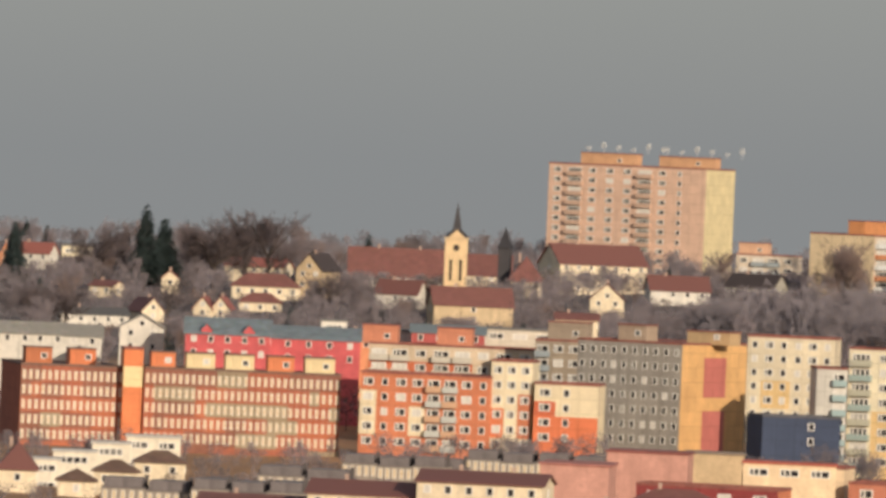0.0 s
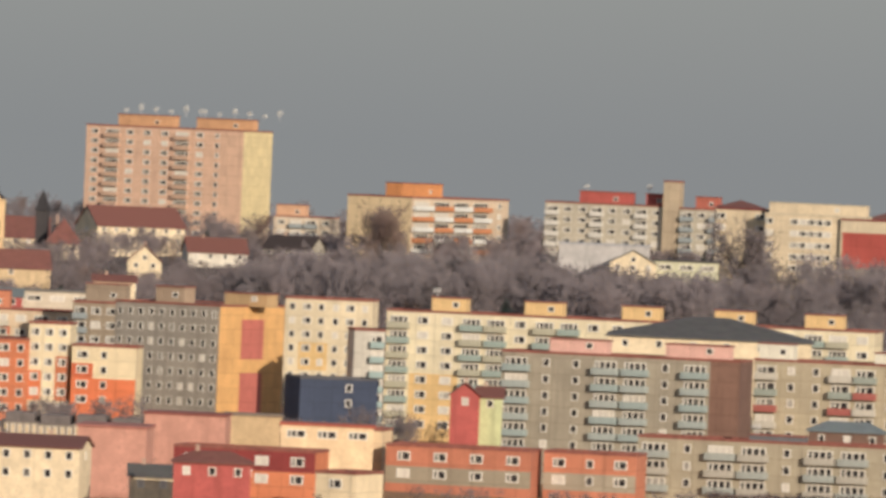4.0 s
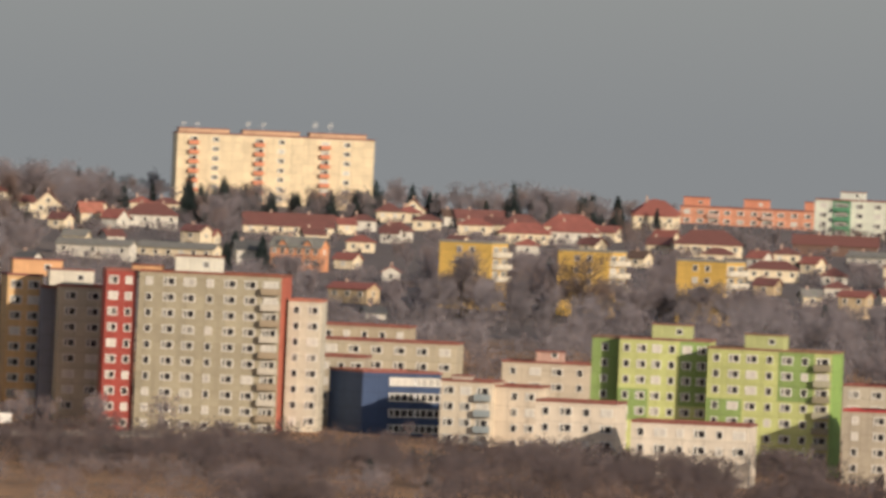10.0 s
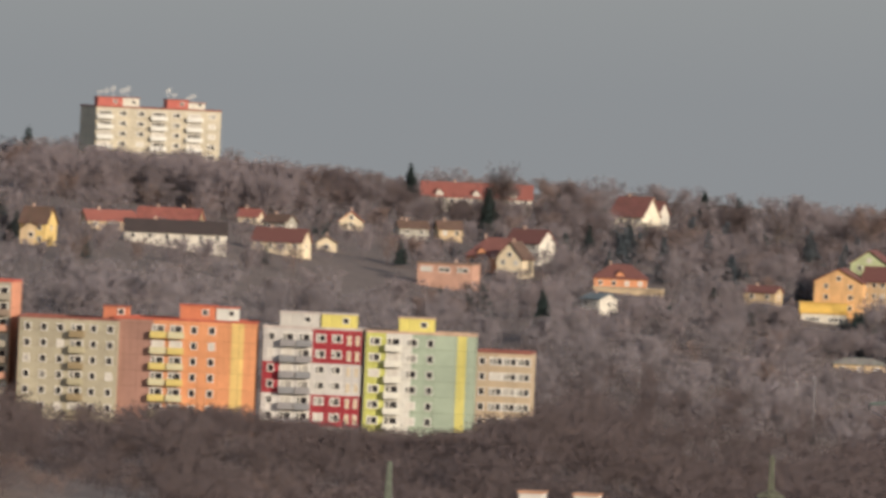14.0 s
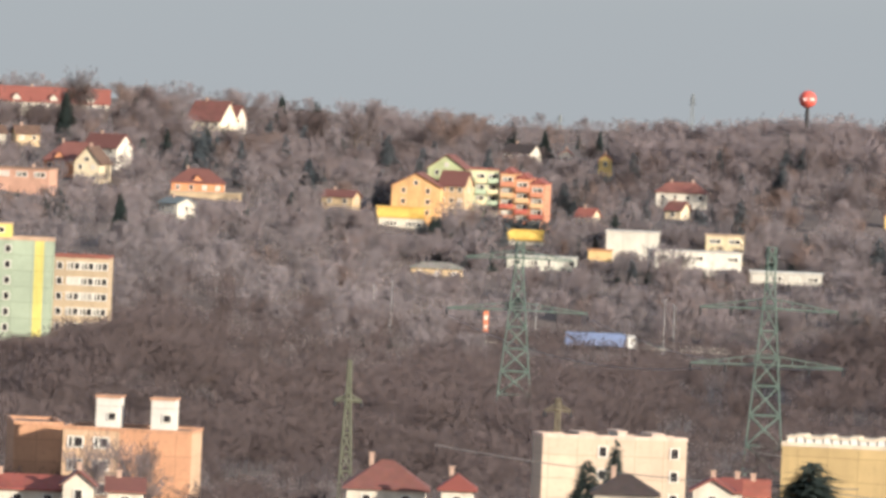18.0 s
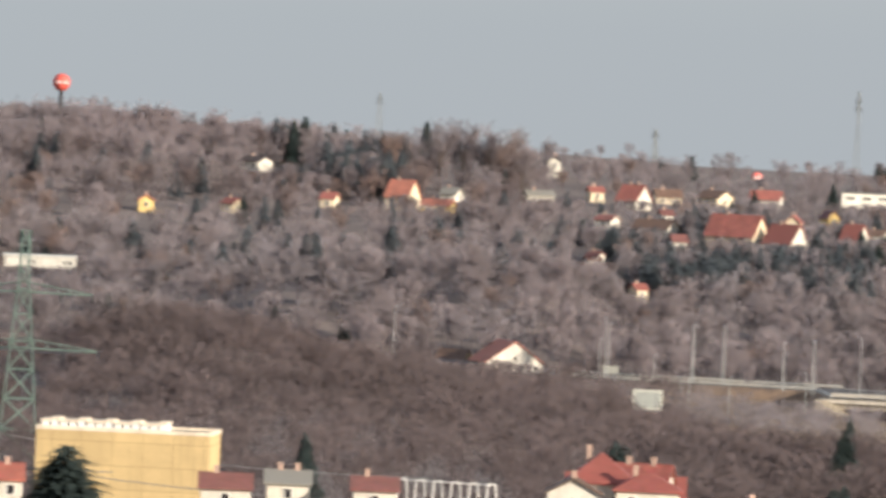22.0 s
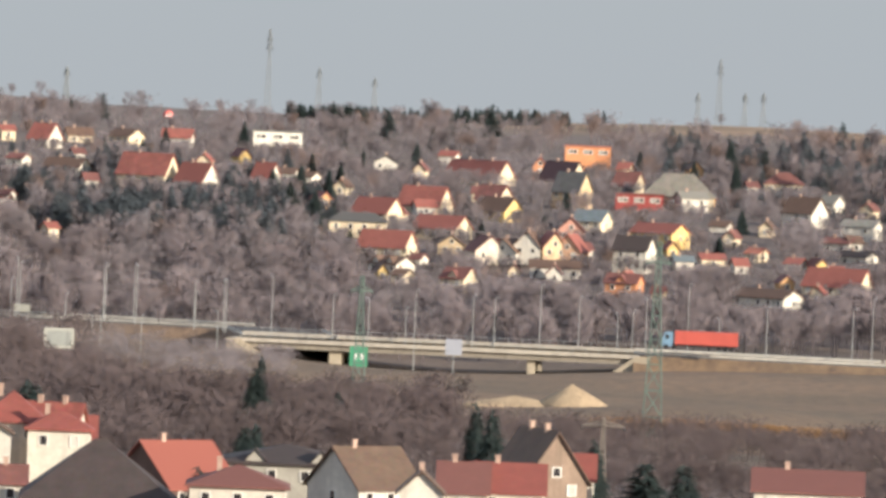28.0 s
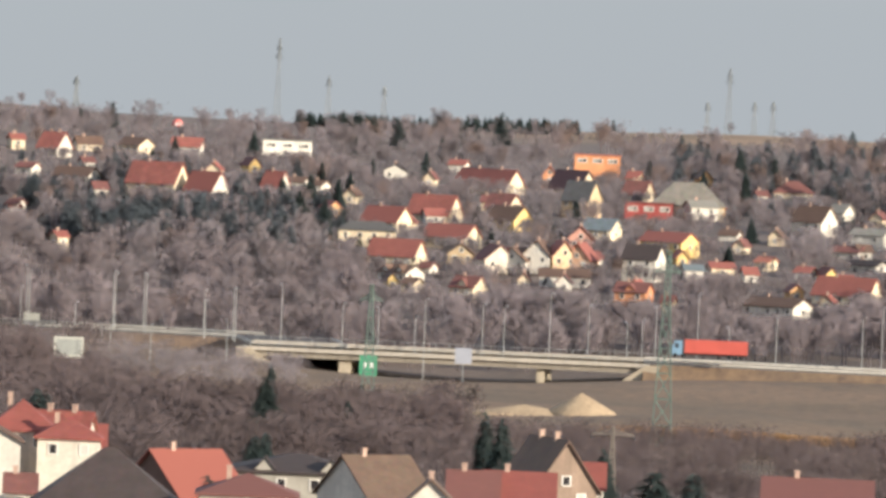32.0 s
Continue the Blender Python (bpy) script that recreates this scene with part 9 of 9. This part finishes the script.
tree('fir', 226.61, 1066.18, 14.8, 84, width=1.5)
tree('fir', 336.05, 1461.87, 4.78, 85, width=1.2)
tree('fir', 350.23, 1458.54, 6.01, 86)
tree('fir', -681.48, 2529.82, 22.2, 0, width=1.1)
tree('fir', -677.9, 2535.35, 19.0, 1, width=1.1)
tree('fir', -715.27, 2525.67, 17.16, 1, width=0.9)
tree('bare', -695.2, 2546.82, 15.31, 87, width=1.3, mat=TWIG_DARK_SHADED)
tree('bare', -694.09, 2526.39, 13.84, 88, width=1.3, mat=TWIG_DARK_SHADED)
tree('bare', -671.56, 2563.49, 18.13, 89, width=1.4, mat=TWIG_DARK_SHADED)
tree('bare', -666.27, 2575.21, 19.06, 90, width=1.3, mat=TWIG_DARK_SHADED)
tree('bare', -659.23, 2571.85, 17.73, 91, width=1.2, mat=TWIG_DARK_SHADED)
tree('bare', -676.45, 2562.21, 15.59, 92, width=1.2, mat=TWIG_DARK_SHADED)
tree('bare', -600.57, 2406.18, 12.23, 93, width=1.3, mat=TWIG_DARK_SHADED)
tree('bare', -591.3, 2398.18, 8.62, 94, width=1.2, mat=TWIG_DARK_SHADED)
tree('bare', -639.2, 2396.21, 9.31, 95, width=1.3, mat=TWIG_DARK_SHADED)
tree('bare', -641.66, 2312.63, 9.92, 96, width=1.4, mat=TWIG_DARK_SHADED)
tree('bare', -649.49, 2310.45, 11.99, 97, width=1.3, mat=TWIG_DARK_SHADED)
tree('bare', -502.88, 2550.9, 14.23, 98)
tree('bare', -494.16, 2511.85, 16.25, 99, mat=TWIG_RED)
tree('bare', -383.03, 2389.5, 20.23, 100, width=1.1)
tree('bare', -259.22, 2687.53, 13.61, 101, width=1.4)
tree('bare', -264.06, 2677.01, 9.66, 102, width=1.3, mat=TWIG_RED)
tree('bare', -268.79, 2435.21, 10.77, 103, width=1.1)
tree('bare', -243.22, 2387.64, 11.25, 104, width=1.1)
tree('bare', 186.12, 2894.02, 12.8, 105, width=0.9, mat=TWIG_RED)
tree('bare', 265.55, 2847.64, 15.12, 106, width=0.9)
tree('bare', 260.73, 2838.05, 13.5, 107, width=0.8)
tree('bare', 289.08, 2865.46, 13.9, 108, width=1.3, mat=TWIG_RED)
tree('bare', 506.39, 2814.81, 19.34, 109, width=0.8)
tree('bare', 501.85, 2825.78, 18.98, 110, width=0.8)
tree('bare', 510.18, 2803.96, 17.65, 111, width=0.8, mat=TWIG_RED)
tree('bare', 493.85, 2817.04, 18.02, 112, width=0.8)
tree('bare', 514.96, 2803.09, 15.73, 113, width=0.8)
tree('bare', 478.17, 2809.6, 14.69, 114, width=0.7, mat=TWIG_RED)
tree('bare', 486.15, 2818.38, 14.01, 115, width=0.7)
tree('bare', 754.46, 3212.6, 7.66, 116, width=1.2)
tree('bare', 670.99, 3128.86, 2.5, 117, width=1.1, mat=TWIG_RED)
tree('bare', 289.23, 2332.13, 17.62, 118, width=1.2)
tree('bare', 84.91, 1196.99, 10.06, 119, width=0.8)
tree('bare', 86.62, 1201.88, 9.79, 120, width=0.8, mat=TWIG_RED)
tree('bare', 81.21, 1212.28, 10.4, 121, width=0.7)
tree('bare', -122.93, 2296.71, 14.35, 122, width=1.3)
tree('bare', -95.61, 2288.0, 14.43, 123, width=1.2, mat=TWIG_RED)
tree('bare', 92.14, 2738.45, 12.93, 124, width=1.3)
tree('bare', 113.71, 2742.64, 14.28, 125, width=1.3)
tree('bare', -491.7, 2502.14, 15.59, 126, mat=TWIG_RED)
tree('bare', 186.34, 2894.01, 13.88, 127, width=0.9)

# ---- white hoop frames of a garden shelter ----
hoops(197.43, 1112.62, 13.18, -35.06, 11.0, 16.1)

# ---- woods ----
STANDS = [("stand", 0), ("stand", 1), ("stand", 2), ("stand", 3)]
woods("hill_wood", "brown leafless wood on the far slope", scatter(-16.2, 16.2, 2290, 2720, 2200, 6, 12, 5), STANDS, TWIG)
woods("upper_wood", "brown leafless wood below the ridge", scatter(-16.2, 16.2, 2700, 3060, 1300, 5, 10.5, 7), STANDS, TWIG)
woods("ridge_wood", "low brown leafless wood along the ridge", scatter(-16.2, 16.2, 3060, 3430, 900, 3, 6, 17), STANDS, TWIG)
woods("reddish_wood", "reddish brown birch wood on the far slope", scatter(-16.2, 16.2, 2290, 3050, 700, 6, 10, 8), STANDS, TWIG_RED)
woods("birch_hill", "tall bare birches on the wooded hilltop", scatter(6.7, 9.6, 2780, 2960, 260, 8, 12, 18), [("stand", 3), ("stand", 0)], TWIG)
woods("roadside_wood", "slim bare trees behind the motorway", scatter(9.5, 16.2, 2235, 2440, 480, 7, 12, 15), [("stand", 3), ("stand", 2)], TWIG)
woods("valley_scrub", "dark brown winter scrub on the valley floor", scatter(3.5, 11.4, 1400, 2210, 1400, 4, 7.5, 6), [("scrub", 0), ("scrub", 1), ("scrub", 2), ("stand", 1)], TWIG_DARK_SHADED)
woods("valley_wood", "dark brown wood beside the field", scatter(11.2, 13.4, 1400, 1800, 260, 5, 9, 16), [("scrub", 0), ("stand", 0), ("stand", 2)], TWIG_DARK_SHADED)
woods("town_scrub", "reddish brown scrub before the town", scatter(-8.5, 5.0, 1400, 1740, 620, 2.0, 4.4, 9), [("scrub", 0), ("scrub", 1), ("scrub", 2)], TWIG_RED)
woods("town_brush", "dark brown brush at the foot of the blocks", scatter(-3.2, 4.2, 1560, 1760, 420, 4, 7.5, 19), [("scrub", 0), ("scrub", 1), ("stand", 1)], TWIG_DARK_SHADED)
woods("town_trees", "bare brown trees between the blocks", scatter(-16.2, 3.0, 1760, 2290, 700, 5, 9, 10), STANDS, TWIG)
woods("fir_wood", "dark firs scattered over the slope", scatter(-16.2, 16.2, 2300, 3100, 260, 6, 11, 11), [("fir", 0), ("fir", 1), ("fir", 2)], NEEDLE)
woods("pine_wood", "dark pines in a row on the ridge", scatter(12.4, 14.4, 3340, 3420, 240, 3, 5, 20), [("fir", 1), ("fir", 2)], NEEDLE)
woods("near_scrub", "bare shrubs behind the near houses", scatter(2.6, 16.2, 1180, 1420, 560, 3, 6, 12), [("scrub", 0), ("scrub", 1), ("stand", 2)], TWIG_DARK_SHADED)
# Shade on this hill is put into the dark twig colour.
woods("hump_wood", "bare trees on the low hill before the motorway, darkened for shade", scatter(7.9, 11.2, 1700, 2020, 460, 5, 8, 21), [("stand", 0), ("stand", 1), ("scrub", 1)], TWIG_DARK_SHADED)
woods("bank_wood", "dense bare wood on the bank behind the blocks", scatter(-9.0, 6.0, 2060, 2300, 650, 6, 11, 22), STANDS, TWIG_HAZE)
woods("slope_wood", "dense bare wood on the right slope", scatter(4.0, 16.2, 2290, 2560, 850, 5, 10.5, 23), STANDS, TWIG_HAZE)
woods("garden_trees", "small bare garden trees between the houses", scatter(-16.2, 16.2, 2300, 3150, 1200, 3, 6.5, 24), STANDS, TWIG)
woods("field_scrub", "low dark scrub on the field", scatter(13.3, 16.2, 1380, 1700, 460, 2.5, 5.0, 25), [("scrub", 0), ("scrub", 1)], TWIG_DARK_SHADED)
woods("field_brush", "dark winter bushes in the rough grass", scatter(-4.5, 5.5, 1400, 1660, 1100, 3.0, 5.5, 26, lambda a, d: noise.noise((a * 1.3, d * 0.02, 2)) > 0.0), [("scrub", 0), ("scrub", 1), ("scrub", 2)], TWIG_DARK_SHADED)
woods("street_brush", "brown brush along the foot of the town", scatter(-9.0, -3.0, 1400, 1620, 260, 1.8, 3.6, 27), [("scrub", 0), ("scrub", 1)], TWIG)
woods("shore_scrub", "dark bare brush on the valley floor", scatter(1.8, 6.8, 1380, 1760, 820, 3.5, 6.0, 28), [("scrub", 0), ("scrub", 1), ("stand", 1)], TWIG_DARK_SHADED)
woods("school_wood", "tall bare trees on the bank below the school", scatter(-11.91, -5.43, 2300, 2430, 420, 9, 15, 29), STANDS, TWIG_HAZE)
woods("verge_brush", "low brown brush below the motorway", scatter(10.6, 12.5, 2060, 2180, 260, 2.0, 3.6, 30), [("scrub", 0), ("scrub", 1), ("scrub", 2)], TWIG_HAZE)
woods("yard_trees", "bare garden trees between the terraces", scatter(-16.2, -8.0, 1540, 1880, 360, 2.5, 5.0, 31), [("stand", 0), ("stand", 1), ("scrub", 0)], TWIG)
woods("terrace_trees", "bare trees below the colourful terrace of flats", scatter(4.9, 8.2, 2440, 2540, 420, 3.5, 7.0, 32), STANDS, TWIG)
woods("terrace_firs", "dark firs before the white halls", scatter(5.0, 8.0, 2450, 2510, 46, 4.0, 7.0, 33), [("fir", 0), ("fir", 1), ("fir", 2)], NEEDLE)
woods("tower_wood", "dense bare wood at the foot of the pale tower", scatter(1.04, 2.50, 2660, 2790, 220, 8, 13, 34), STANDS, TWIG)
FIR_KINDS = [("fir", 0), ("fir", 1), ("fir", 2)]
woods("village_firs", "conifers beside the village, blued for haze", scatter(10.9, 12.7, 2460, 2730, 280, 7, 13, 41), FIR_KINDS, NEEDLE_HAZE)
woods("ridge_firs", "tall dark conifers on the wooded ridge", scatter(9.0, 9.75, 2780, 2930, 60, 9, 15, 42), FIR_KINDS, NEEDLE_HAZE)
woods("slope_firs", "dark conifers scattered through the bare wood", scatter(4.2, 11.2, 2400, 2800, 170, 7, 13, 43), FIR_KINDS, NEEDLE_HAZE)
woods("tower_firs", "dark conifers below the cream slab block", scatter(-4.6, -2.2, 2840, 2960, 60, 6, 12, 44), FIR_KINDS, NEEDLE)
woods("village_trees", "bare garden trees between the village houses", scatter(11.0, 16.2, 2440, 2980, 900, 3.0, 7.0, 45), STANDS, TWIG_HAZE)
woods("village_hedges", "dark hedges and shrubs in the village gardens", scatter(11.0, 16.2, 2440, 2980, 420, 2.0, 4.5, 46), [("scrub", 0), ("scrub", 1)], TWIG_DARK_SHADED)
woods("far_firs", "dark conifers below the bare ridge", scatter(14.5, 16.2, 2620, 2960, 130, 6, 11, 47), FIR_KINDS, NEEDLE_HAZE)
woods("street_scrub", "dark winter bushes before the painted block", scatter(-9.2, -3.4, 1575, 1715, 520, 2.6, 5.6, 48), [("scrub", 0), ("scrub", 1), ("scrub", 2)], TWIG_DARK_SHADED)
woods("street_shrubs", "dark evergreen shrubs at the foot of the town", scatter(-9.0, -3.0, 1560, 1700, 40, 2.0, 4.0, 49), [("fir", 1), ("scrub", 0)], NEEDLE)
woods("field_grass", "pale dry grass along the foot of the field", scatter(14.2, 16.2, 1745, 1770, 260, 1.5, 2.0, 50), [("scrub", 0), ("scrub", 1)], STRAW)
rng = random.Random(61)
COPSE = [(2495 * math.sin(radians(a)), 2495 * math.cos(radians(a))) for a in [5.62 + 0.03 * i + 0.02 * rng.random() for i in range(16)]]
woods("terrace_copse", "tall dark trees before the colourful flats", [(x, y, max(4.0, 28.6 - ground_z(x, y) - 3.2 * rng.random())) for x, y in COPSE], [("fir", 1), ("stand", 1), ("fir", 0)], NEEDLE_HAZE)
SCREEN = [(2534 * math.sin(radians(a)), 2534 * math.cos(radians(a))) for a in [6.02 + 0.024 * i + 0.015 * rng.random() for i in range(13)]]
woods("terrace_screen", "dark trees between the orange flats and the yellow house", [(x, y, max(4.0, 29.6 - ground_z(x, y) - 1.6 * rng.random())) for x, y in SCREEN], [("stand", 0), ("stand", 1), ("fir", 0)], NEEDLE_HAZE)
woods("dark_wood", "dark brown leafless wood below the ridge", scatter(1.2, 10.5, 2640, 2960, 420, 6, 11, 51), STANDS, TWIG_DARK_SHADED)
